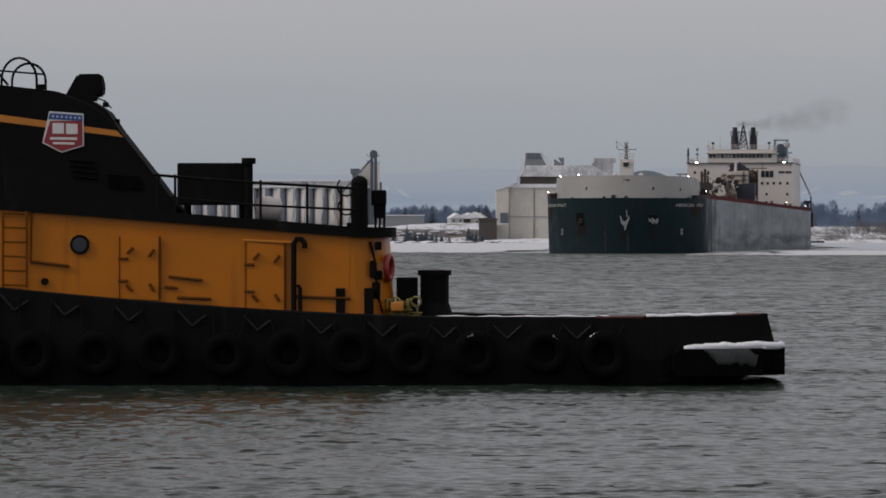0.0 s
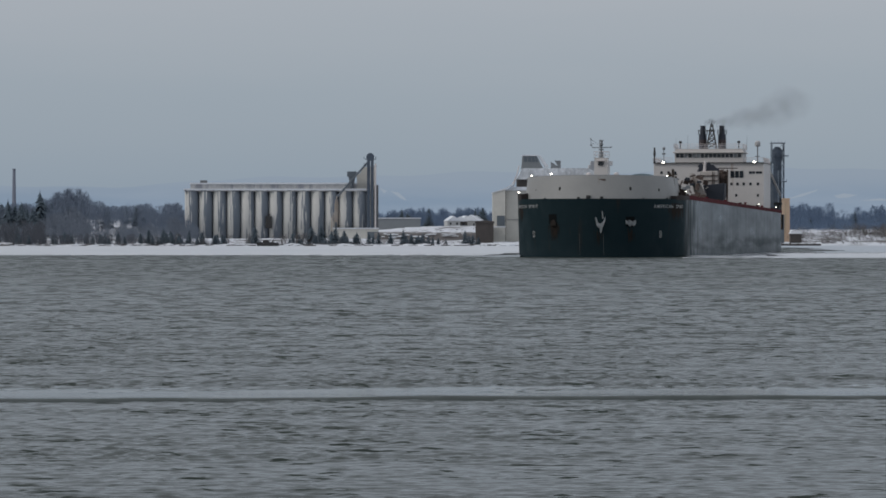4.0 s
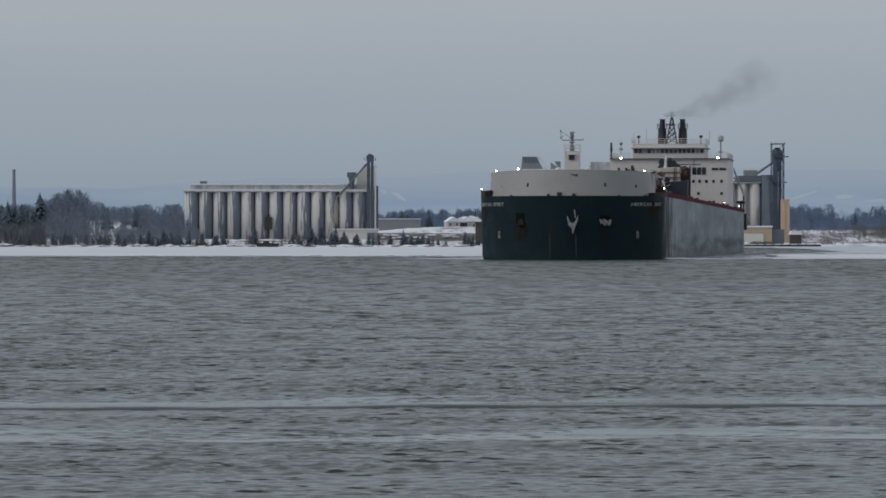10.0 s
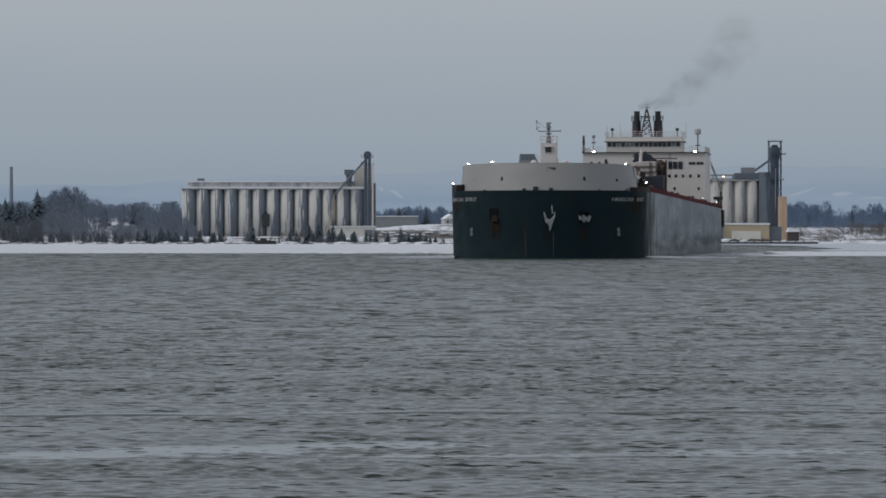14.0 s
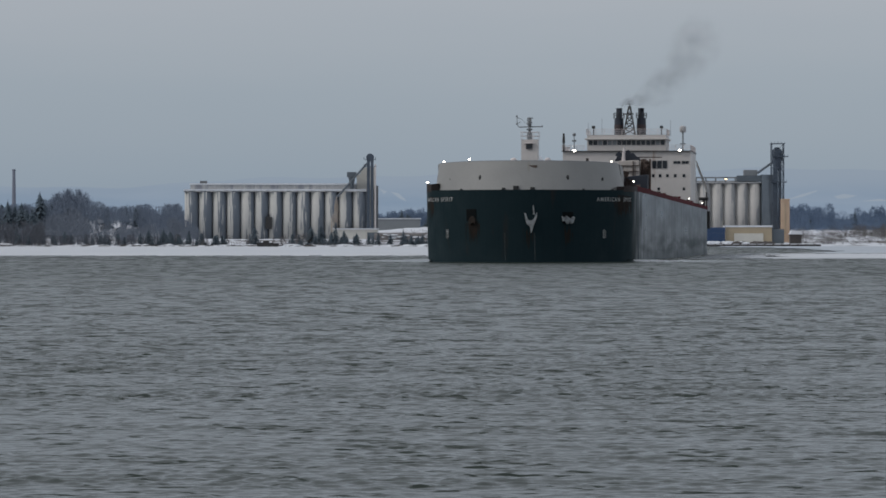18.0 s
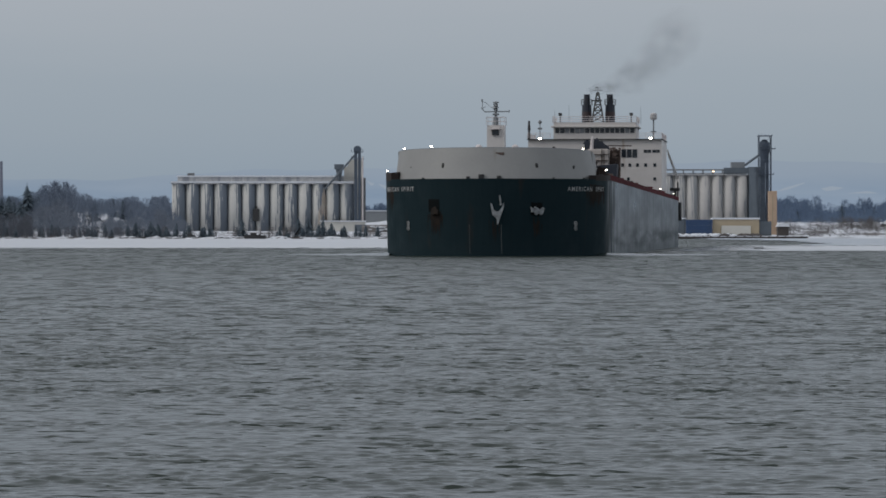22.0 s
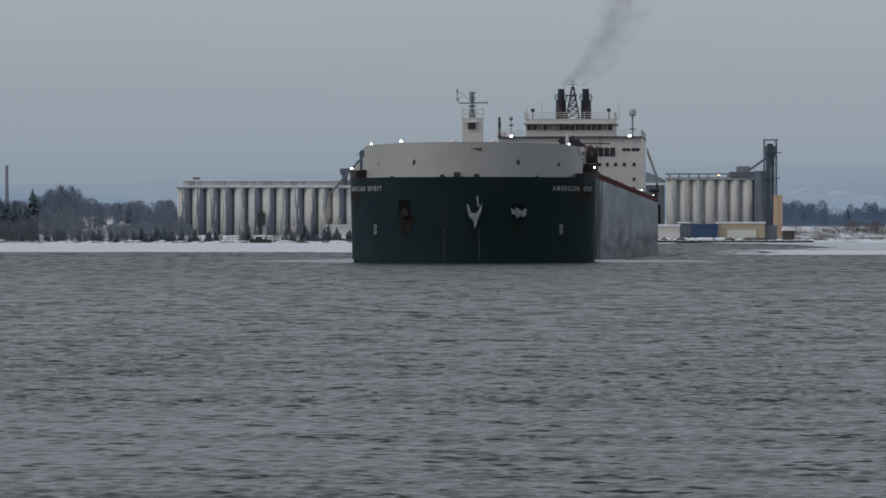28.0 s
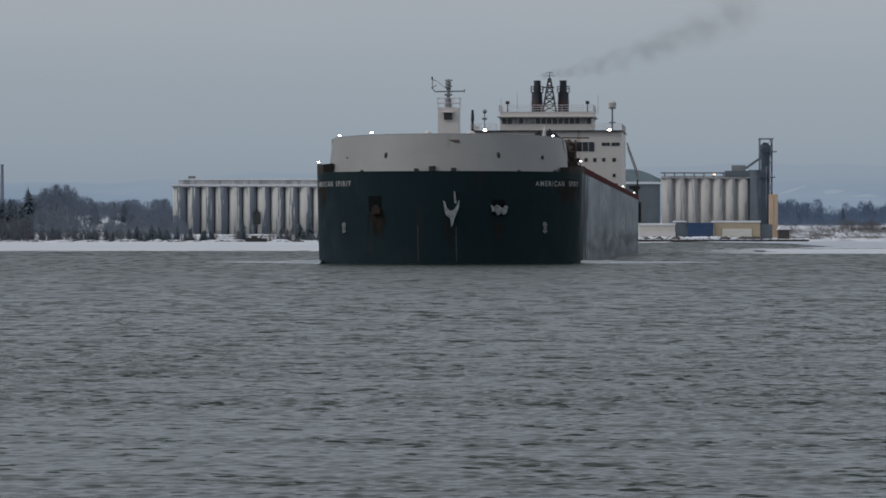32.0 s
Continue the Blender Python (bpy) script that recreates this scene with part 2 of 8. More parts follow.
M_silo = silo_concrete("streaked_shaded_silo_concrete", (0.48, 0.472, 0.448), (0.125, 0.145, 0.172), 0.115, 0.965)
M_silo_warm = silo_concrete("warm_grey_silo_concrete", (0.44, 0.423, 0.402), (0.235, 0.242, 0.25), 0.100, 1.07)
M_conc_dark = streaked("dark_grey_concrete", (0.17, 0.175, 0.18), (0.12, 0.125, 0.13), (0.07, 0.07, 0.075), rough=0.9, amount=0.56, fine=0.35)
M_clad = streaked("pale_corrugated_cladding", (0.53, 0.51, 0.46), (0.44, 0.425, 0.39), (0.27, 0.24, 0.20), rough=0.7, amount=0.62, fine=0.5)
M_tan = mat("tan_cladding", (0.38, 0.31, 0.21), (0.32, 0.26, 0.18), rough=0.75, scale=0.2)
M_blue = mat("blue_container_paint", (0.03, 0.07, 0.16), (0.025, 0.055, 0.12), rough=0.6, scale=0.2)
M_slate = mat("blue_grey_steel_cladding", (0.10, 0.12, 0.14), (0.075, 0.09, 0.105), rough=0.6, scale=0.2)
M_conc_warm = streaked("warm_grey_silo_concrete", (0.56, 0.535, 0.485), (0.46, 0.44, 0.405), (0.33, 0.325, 0.315), rough=0.9, amount=0.53, fine=0.35, per_piece=0.2)
M_tower = mat("dark_blue_grey_tower_steel", (0.058, 0.078, 0.105), (0.038, 0.052, 0.074), rough=0.6, scale=0.25)
M_teal = mat("weathered_teal_roof_sheet", (0.17, 0.225, 0.24), (0.12, 0.16, 0.175), rough=0.6, scale=0.2)
M_chock = mat("rust_brown_chock_steel", (0.030, 0.019, 0.016), (0.016, 0.013, 0.012), rough=0.85, scale=0.8)
M_brown = mat("dark_brown_timber", (0.07, 0.06, 0.055), (0.045, 0.04, 0.038), rough=0.9, scale=0.3)
M_yellow = mat("ochre_bin_paint", (0.50, 0.365, 0.26), (0.42, 0.29, 0.20), rough=0.7, scale=0.2)
M_snow = mat("packed_snow", (0.65, 0.665, 0.69), (0.51, 0.525, 0.56), rough=0.8, scale=0.12, fine=1.2, bump=0.4, bdist=0.15)
M_ice = mat("snow_covered_ice", (0.52, 0.53, 0.55), (0.38, 0.40, 0.43), rough=0.75, scale=0.03, fine=0.35, bump=0.3, bdist=0.1, stretch=(0.35, 1, 1))
M_bark = mat("bare_grey_twigs", (0.150, 0.170, 0.204), (0.100, 0.117, 0.146), rough=0.95, scale=0.06, fine=0.5, bump=0)
# needle colour lifted towards blue: distance haze painted in
M_needle = mat("haze_tinted_spruce_needles", (0.044, 0.064, 0.082), (0.062, 0.086, 0.106), rough=0.95, scale=0.3, bump=0)
M_brush = mat("dry_brown_brush", (0.125, 0.115, 0.112), (0.085, 0.078, 0.078), rough=0.95, scale=0.2, bump=0)
M_thicket = mat("dark_leafless_thicket", (0.076, 0.081, 0.093), (0.048, 0.052, 0.063), rough=0.95, scale=0.2, bump=0)
# blue distance haze is painted into the next two wood colours
M_far_wood = mat("haze_blue_far_woods", (0.118, 0.165, 0.240), (0.085, 0.122, 0.186), rough=0.95, scale=0.03, fine=0.3, bump=0)
M_mid_wood = mat("haze_grey_mid_woods", (0.140, 0.170, 0.218), (0.098, 0.120, 0.160), rough=0.95, scale=0.03, fine=0.3, bump=0)
# pale blue-grey in place of brick: the chimney's haze is in its colour
M_brick = mat("haze_tinted_chimney_brick", (0.165, 0.178, 0.215), (0.135, 0.148, 0.185), rough=0.9, scale=0.2)
M_dim = mat("dull_grey_shed_sheet", (0.20, 0.215, 0.225), (0.16, 0.172, 0.18), rough=0.8, scale=0.1)
M_radome = mat("dull_radome_grey", (0.38, 0.37, 0.365), (0.32, 0.31, 0.31), rough=0.6)
M_wallp = mat("pale_house_siding", (0.40, 0.40, 0.39), (0.34, 0.34, 0.33), rough=0.8, scale=0.2)
# tug
T_black = streaked("tug_black_paint", (0.0031, 0.0035, 0.0035), (0.0074, 0.0075, 0.0071), (0.013, 0.013, 0.012), rough=0.85, amount=0.60, fine=2.2, spec=0.08)
T_orange = streaked("tug_orange_paint", (0.45, 0.138, 0.0030), (0.38, 0.112, 0.0030), (0.25, 0.072, 0.0060), rough=0.36, amount=0.60, fine=1.5, spec=0.30)
T_rubber = mat("tyre_rubber", (0.0022, 0.0023, 0.0023), (0.0048, 0.0047, 0.0044), rough=0.95, scale=3, fine=25, spec=0.03)
T_dark_or = mat("dark_orange_edge", (0.13, 0.045, 0.005), (0.08, 0.03, 0.006), rough=0.7, scale=2, spec=0.1)
T_stripe = mat("orange_stripe_paint", (0.46, 0.17, 0.015), (0.40, 0.14, 0.015), rough=0.5)
T_frost = mat("frozen_spray", (0.050, 0.055, 0.053), (0.018, 0.020, 0.020), rough=0.45, scale=2.5, fine=14, bump=0.6, bdist=0.03)
T_chain = mat("dull_chain_steel", (0.020, 0.019, 0.018), (0.010, 0.0095, 0.009), rough=0.8, scale=4, fine=30, spec=0.2)
T_rime = mat("dirty_rime_ice", (0.14, 0.147, 0.147), (0.03, 0.033, 0.033), rough=0.7, scale=3, fine=16, bump=0.5, bdist=0.02)
T_wear = mat("worn_red_lead", (0.15, 0.048, 0.034), (0.06, 0.03, 0.025), rough=0.8, scale=3)
T_red = mat("red_buoy_plastic", (0.30, 0.015, 0.015), (0.20, 0.012, 0.012), rough=0.5)
T_badge_red = mat("badge_red", (0.26, 0.02, 0.03), (0.22, 0.018, 0.026), rough=0.5, bump=0)
T_badge_blue = mat("badge_blue", (0.02, 0.07, 0.25), (0.02, 0.06, 0.21), rough=0.5, bump=0)
T_badge_white = mat("badge_white", (0.62, 0.62, 0.62), (0.55, 0.55, 0.55), rough=0.5, bump=0)
T_rope = mat("yellow_green_rope", (0.30, 0.24, 0.05), (0.035, 0.033, 0.02), rough=0.9, scale=5, fine=14, bump=0.5)
T_snow = mat("wet_snow_on_deck", (0.78, 0.79, 0.82), (0.55, 0.56, 0.60), rough=0.7, scale=1.5, fine=12, bump=0.5, bdist=0.03)


def water_material():
    m = bpy.data.materials.new("choppy_river_water")
    m.use_nodes = True
    n, l = m.node_tree.nodes, m.node_tree.links
    p = n["Principled BSDF"]
    p.inputs["Base Color"].default_value = (0.0135, 0.0215, 0.0160, 1)
    p.inputs["IOR"].default_value = 1.333
    p.inputs["Specular Tint"].default_value = (1.0, 0.985, 0.965, 1)
    co = n.new("ShaderNodeTexCoord")
    total = None
    # wavelets at several sizes tilt the surface; the longer ones belong to the open reach farther out
    place = n.new("ShaderNodeSeparateXYZ")
    l.new(co.outputs["Object"], place.inputs[0])
    # ripples too fine to model blur the mirror image on the open reach
    rr = n.new("ShaderNodeMapRange")
    rr.inputs[1].default_value, rr.inputs[2].default_value, rr.inputs[3].default_value, rr.inputs[4].default_value = 60, 420, 0.185, 0.30
    l.new(place.outputs["Y"], rr.inputs[0])
    l.new(rr.outputs[0], p.inputs["Roughness"])
    for sc, slope, y0, y1 in (((8.0, 6.0, 1), 0.13, 0, 0), ((3.2, 2.6, 1), 0.20, 0, 0), ((2.4, 2.0, 1), 0.70, 70, 120), ((1.1, 1.0, 1), 0.9, 75, 150), ((0.85, 0.5, 1), 1.2, 90, 170), ((0.62, 0.16, 1), 1.5, 150, 300), ((0.5, 0.06, 1), 1.7, 280, 600)):
        mp = n.new("ShaderNodeMapping")
        mp.inputs["Scale"].default_value = sc
        mp.inputs["Location"].default_value = (sc[0] * 3.7, sc[1] * 1.9, 0)
        tx = n.new("ShaderNodeTexNoise")
        tx.inputs["Scale"].default_value, tx.inputs["Detail"].default_value, tx.inputs["Distortion"].default_value = 1.0, 2, 0.5
        su = n.new("ShaderNodeVectorMath")
        su.operation = "SUBTRACT"
        su.inputs[1].default_value = (0.5, 0.5, 0.5)
        ml = n.new("ShaderNodeVectorMath")
        ml.operation = "MULTIPLY"
        ml.inputs[1].default_value = (slope, slope, 0)
        l.new(co.outputs["Object"], mp.inputs["Vector"])
        l.new(mp.outputs["Vector"], tx.inputs["Vector"])
        l.new(tx.outputs["Color"], su.inputs[0])
        l.new(su.outputs[0], ml.inputs[0])
        if y1:
            fade = n.new("ShaderNodeMapRange")
            fade.inputs[1].default_value, fade.inputs[2].default_value = y0, y1
            l.new(place.outputs["Y"], fade.inputs[0])
            sc2 = n.new("ShaderNodeVectorMath")
            sc2.operation = "SCALE"
            l.new(ml.outputs[0], sc2.inputs[0])
            l.new(fade.outputs[0], sc2.inputs["Scale"])
            ml = sc2
        if total is None:
            total = ml
        else:
            ad = n.new("ShaderNodeVectorMath")
            ad.operation = "ADD"
            l.new(total.outputs[0], ad.inputs[0])
            l.new(ml.outputs[0], ad.inputs[1])
            total = ad
    # broad calmer and rougher patches where the wind touches down
    pm, pt, pr, ps = n.new("ShaderNodeMapping"), n.new("ShaderNodeTexNoise"), n.new("ShaderNodeMapRange"), n.new("ShaderNodeVectorMath")
    pm.inputs["Scale"].default_value = (0.06, 0.11, 1)
    pt.inputs["Scale"].default_value, pt.inputs["Detail"].default_value = 1.0, 4
    pr.inputs[1].default_value, pr.inputs[2].default_value, pr.inputs[3].default_value, pr.inputs[4].default_value = 0.36, 0.62, 0.55, 1.25
    ps.operation = "SCALE"
    l.new(co.outputs["Object"], pm.inputs["Vector"])
    l.new(pm.outputs["Vector"], pt.inputs["Vector"])
    l.new(pt.outputs["Fac"], pr.inputs[0])
    l.new(total.outputs[0], ps.inputs[0])
    l.new(pr.outputs[0], ps.inputs["Scale"])
    total = ps
    geo = n.new("ShaderNodeNewGeometry")
    # scattered steeper wavelets
    for sc, lo, tilt, y0, y1 in (((1.2, 2.6, 1), 0.60, -0.80, 0, 0), ((0.85, 1.2, 1), 0.605, -0.64, 55, 95), ((0.7, 0.5, 1), 0.60, -0.58, 90, 150), ((0.6, 0.18, 1), 0.59, -0.45, 190, 330)):
        mp, tx, rg = n.new("ShaderNodeMapping"), n.new("ShaderNodeTexNoise"), n.new("ShaderNodeMapRange")
        mp.inputs["Scale"].default_value, mp.inputs["Location"].default_value = sc, (5.1, 2.3, 0)
        tx.inputs["Scale"].default_value, tx.inputs["Detail"].default_value, tx.inputs["Distortion"].default_value = 1.0, 3, 0.8
        rg.inputs[1].default_value, rg.inputs[2].default_value = lo, lo + 0.09
        wl2, ad = n.new("ShaderNodeVectorMath"), n.new("ShaderNodeVectorMath")
        wl2.operation, ad.operation = "SCALE", "ADD"
        wl2.inputs[0].default_value = (0, tilt, 0)
        l.new(co.outputs["Object"], mp.inputs["Vector"])
        l.new(mp.outputs["Vector"], tx.inputs["Vector"])
        l.new(tx.outputs["Fac"], rg.inputs[0])
        amount = rg.outputs[0]
        if y1:
            fd, mm = n.new("ShaderNodeMapRange"), n.new("ShaderNodeMath")
            fd.inputs[1].default_value, fd.inputs[2].default_value = y0, y1
            mm.operation = "MULTIPLY"
            l.new(place.outputs["Y"], fd.inputs[0])
            l.new(fd.outputs[0], mm.inputs[0])
            l.new(amount, mm.inputs[1])
            amount = mm.outputs[0]
        l.new(amount, wl2.inputs["Scale"])
        l.new(total.outputs[0], ad.inputs[0])
        l.new(wl2.outputs[0], ad.inputs[1])
        total = ad
    # the wind blows the crests over, so the lee faces are the steeper ones
    lee = n.new("ShaderNodeVectorMath")
    lee.operation = "ADD"
    lee.inputs[1].default_value = (0, -0.036, 0)
    l.new(total.outputs[0], lee.inputs[0])
    total = lee
    # tilts fixed before the ice edge make one darker and one lighter band
    wob, wmap, shifted = n.new("ShaderNodeTexNoise"), n.new("ShaderNodeMapping"), n.new("ShaderNodeMath")
    wmap.inputs["Scale"].default_value = (0.05, 0.004, 1)
    wob.inputs["Scale"].default_value, wob.inputs["Detail"].default_value = 1.0, 4
    l.new(co.outputs["Object"], wmap.inputs["Vector"])
    l.new(wmap.outputs["Vector"], wob.inputs["Vector"])
    shifted.operation, shifted.inputs[1].default_value = "MULTIPLY_ADD", 40.0
    l.new(wob.outputs["Fac"], shifted.inputs[0])
    l.new(place.outputs["Y"], shifted.inputs[2])
    for y0, y1, y2, y3, lean in ((632, 652, 1500, 1600, -0.062), (600, 618, 630, 640, 0.022)):
        rise, fall = n.new("ShaderNodeMapRange"), n.new("ShaderNodeMapRange")
        rise.inputs[1].default_value, rise.inputs[2].default_value = y0, y1
        fall.inputs[1].default_value, fall.inputs[2].default_value, fall.inputs[3].default_value, fall.inputs[4].default_value = y2, y3, 1, 0
        both, turn, back = n.new("ShaderNodeMath"), n.new("ShaderNodeVectorMath"), n.new("ShaderNodeVectorMath")
        both.operation, turn.operation, turn.inputs[0].default_value = "MULTIPLY", "SCALE", (0, lean, 0)
        l.new(shifted.outputs[0], rise.inputs[0])
        l.new(shifted.outputs[0], fall.inputs[0])
        l.new(rise.outputs[0], both.inputs[0])
        l.new(fall.outputs[0], both.inputs[1])
        l.new(both.outputs[0], turn.inputs["Scale"])
        l.new(total.outputs[0], back.inputs[0])
        l.new(turn.outputs[0], back.inputs[1])
        total = back
    ad = n.new("ShaderNodeVectorMath")
    ad.operation = "ADD"
    nm = n.new("ShaderNodeVectorMath")
    nm.operation = "NORMALIZE"
    l.new(geo.outputs["Normal"], ad.inputs[0])
    l.new(total.outputs[0], ad.inputs[1])
    l.new(ad.outputs[0], nm.inputs[0])
    l.new(nm.outputs[0], p.inputs["Normal"])
    return m


def smoke_material(name, shade, thick):
    """Thin smoke: denser in the middle of a puff, broken up by noise."""
    m = bpy.data.materials.new(name)
    m.use_nodes = True
    n, l = m.node_tree.nodes, m.node_tree.links
    n.remove(n["Principled BSDF"])
    out = n["Material Output"]
    co = n.new("ShaderNodeTexCoord")
    flat = n.new("ShaderNodeVectorMath")
    flat.operation = "MULTIPLY"
    flat.inputs[1].default_value = (1, 0, 1)
    ln = n.new("ShaderNodeVectorMath")
    ln.operation = "LENGTH"
    l.new(co.outputs["Object"], flat.inputs[0])
    l.new(flat.outputs[0], ln.inputs[0])
    soft = n.new("ShaderNodeMapRange")
    soft.interpolation_type = "SMOOTHERSTEP"
    soft.inputs[1].default_value, soft.inputs[2].default_value, soft.inputs[3].default_value, soft.inputs[4].default_value = 0.10, 0.92, 1.0, 0.0
    l.new(ln.outputs["Value"], soft.inputs[0])
    info = n.new("ShaderNodeObjectInfo")
    tx = n.new("ShaderNodeTexNoise")
    tx.noise_dimensions = "4D"
    tx.inputs["Scale"].default_value, tx.inputs["Detail"].default_value = 1.7, 4
    ws = n.new("ShaderNodeMath")
    ws.operation = "MULTIPLY"
    ws.inputs[1].default_value = 40
    l.new(info.outputs["Random"], ws.inputs[0])
    l.new(ws.outputs[0], tx.inputs["W"])
    l.new(co.outputs["Object"], tx.inputs["Vector"])
    nz = n.new("ShaderNodeMapRange")
    nz.inputs[1].default_value, nz.inputs[2].default_value, nz.inputs[3].default_value, nz.inputs[4].default_value = 0.36, 0.66, 0.05, 1.0
    l.new(tx.outputs["Fac"], nz.inputs[0])
    mu = n.new("ShaderNodeMath")
    mu.operation = "MULTIPLY"
    l.new(soft.outputs[0], mu.inputs[0])
    l.new(nz.outputs[0], mu.inputs[1])
    mu2 = n.new("ShaderNodeMath")
    mu2.operation = "MULTIPLY"
    mu2.inputs[1].default_value = thick
    l.new(mu.outputs[0], mu2.inputs[0])
    tr = n.new("ShaderNodeBsdfTransparent")
    df = n.new("ShaderNodeBsdfDiffuse")
    df.inputs["Color"].default_value = (*shade, 1)
    mx = n.new("ShaderNodeMixShader")
    l.new(mu2.outputs[0], mx.inputs[0])
    l.new(tr.outputs[0], mx.inputs[1])
    l.new(df.outputs[0], mx.inputs[2])
    l.new(mx.outputs[0], out.inputs["Surface"])
    return m


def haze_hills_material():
    """The far ridge, glowing pale blue: painted haze that fades to sky colour upward, with faint snow fields."""
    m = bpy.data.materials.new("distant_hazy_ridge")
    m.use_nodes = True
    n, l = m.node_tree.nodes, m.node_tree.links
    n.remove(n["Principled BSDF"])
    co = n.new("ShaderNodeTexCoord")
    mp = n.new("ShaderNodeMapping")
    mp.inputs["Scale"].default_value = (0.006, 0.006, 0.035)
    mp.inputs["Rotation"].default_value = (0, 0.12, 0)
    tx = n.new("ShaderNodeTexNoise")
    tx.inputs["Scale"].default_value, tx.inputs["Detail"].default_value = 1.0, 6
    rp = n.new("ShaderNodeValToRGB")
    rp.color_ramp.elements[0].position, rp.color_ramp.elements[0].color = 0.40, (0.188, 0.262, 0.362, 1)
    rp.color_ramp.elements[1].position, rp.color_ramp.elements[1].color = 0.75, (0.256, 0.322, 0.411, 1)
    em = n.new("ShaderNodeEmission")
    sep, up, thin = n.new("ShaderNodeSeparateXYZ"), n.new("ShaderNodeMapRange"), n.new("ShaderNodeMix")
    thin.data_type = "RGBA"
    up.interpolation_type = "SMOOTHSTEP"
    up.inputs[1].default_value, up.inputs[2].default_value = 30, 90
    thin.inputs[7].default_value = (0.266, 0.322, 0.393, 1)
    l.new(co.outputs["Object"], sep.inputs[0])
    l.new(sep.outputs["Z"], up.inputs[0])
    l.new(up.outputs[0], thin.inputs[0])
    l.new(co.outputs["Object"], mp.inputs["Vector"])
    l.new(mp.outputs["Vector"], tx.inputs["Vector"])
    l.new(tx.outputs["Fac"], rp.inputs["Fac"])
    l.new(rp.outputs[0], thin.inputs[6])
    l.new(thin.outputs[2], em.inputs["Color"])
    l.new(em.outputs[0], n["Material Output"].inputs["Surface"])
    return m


def land_material():
    m = mat("snowy_ground", (0.56, 0.575, 0.605), (0.46, 0.475, 0.51), rough=0.85, scale=0.02, fine=0.3, bump=0.3, bdist=0.2)
    n, l = m.node_tree.nodes, m.node_tree.links
    p = n["Principled BSDF"]
    base = p.inputs["Base Color"].links[0].from_socket
    co = n.new("ShaderNodeTexCoord")
    tx = n.new("ShaderNodeTexNoise")
    tx.inputs["Scale"].default_value, tx.inputs["Detail"].default_value = 0.022, 7
    rg = n.new("ShaderNodeMapRange")
    rg.inputs[1].default_value, rg.inputs[2].default_value = 0.55, 0.62
    cm = n.new("ShaderNodeMix")
    cm.data_type = "RGBA"
    cm.inputs[7].default_value = (0.11, 0.10, 0.095, 1)
    l.new(co.outputs["Object"], tx.inputs["Vector"])
    l.new(tx.outputs["Fac"], rg.inputs[0])
    l.new(rg.outputs[0], cm.inputs[0])
    l.new(base, cm.inputs[6])
    l.new(cm.outputs[2], p.inputs["Base Color"])
    return m


M_smoke = smoke_material("thin_grey_smoke", (0.255, 0.25, 0.26), 0.066)
M_soot = smoke_material("sooty_smoke", (0.035, 0.035, 0.038), 0.15)
M_water, M_hills, M_land = water_material(), haze_hills_material(), land_material()


# ---- mesh helpers ----
def finish(name, bm, material, smooth=False):
    me = bpy.data.meshes.new(name)
    bmesh.ops.recalc_face_normals(bm, faces=bm.faces)
    bm.to_mesh(me)
    bm.free()
    me.materials.append(material)
    if smooth:
        me.polygons.foreach_set("use_smooth", [True] * len(me.polygons))
    return me


def part(name, bm, material, parent, label="", smooth=False):
    ob = new(name, finish(name, bm, material, smooth))
    ob.parent = parent
    if label:
        ob["label"] = label
    return ob


def thing(name, label, category, group="", kind="", at=None):
    ob = new(name)
    ob.empty_display_size = 0.5
    if at is not None:
        ob.matrix_basis = at
    return tagged(ob, label, category, group, kind)


def solid(name, bm, material, label, category="", group="", kind="", smooth=False):
    return tagged(new(name, finish(name, bm, material, smooth)), label, category, group, kind)


def box(bm, x0, x1, y0, y1, z0, z1, bevel=0.0):
    r = bmesh.ops.create_cube(bm, size=1.0, matrix=Matrix.Translation(((x0 + x1) / 2, (y0 + y1) / 2, (z0 + z1) / 2)) @ Matrix.Diagonal((x1 - x0, y1 - y0, z1 - z0, 1)))
    if bevel:
        es = list({e for v in r["verts"] for e in v.link_edges})
        bmesh.ops.bevel(bm, geom=es, offset=bevel, segments=2, affect="EDGES", profile=0.6)
    return bm


def rod(bm, a, b, r0, r1=None, n=8):
    a, b = Vector(a), Vector(b)
    d = b - a
    m = Matrix.Translation((a + b) / 2) @ d.to_track_quat("Z", "Y").to_matrix().to_4x4()
    bmesh.ops.create_cone(bm, cap_ends=True, segments=n, radius1=r0, radius2=r0 if r1 is None else r1, depth=d.length, matrix=m)
    return bm


def tube(bm, pts, r, n=6):
    """One bent pipe through the points."""
    pts = [Vector(q) for q in pts]
    rings, side = [], None
    for i, q in enumerate(pts):
        d = (pts[min(i + 1, len(pts) - 1)] - pts[max(i - 1, 0)]).normalized()
        if side is None:
            side = d.orthogonal().normalized()
        side = (side - d * side.dot(d)).normalized()
        up = d.cross(side)
        rings.append([bm.verts.new(q + r * (math.cos(2 * math.pi * k / n) * side + math.sin(2 * math.pi * k / n) * up)) for k in range(n)])
    for a, b in zip(rings, rings[1:]):
        for k in range(n):
            bm.faces.new((a[k], a[(k + 1) % n], b[(k + 1) % n], b[k]))
    bm.faces.new(list(reversed(rings[0])))
    bm.faces.new(rings[-1])
    return bm


def ball(bm, c, r, sx=1, sy=1, sz=1, sub=2):
    bmesh.ops.create_icosphere(bm, subdivisions=sub, radius=1.0, matrix=Matrix.Translation(c) @ Matrix.Diagonal((r * sx, r * sy, r * sz, 1)))
    return bm


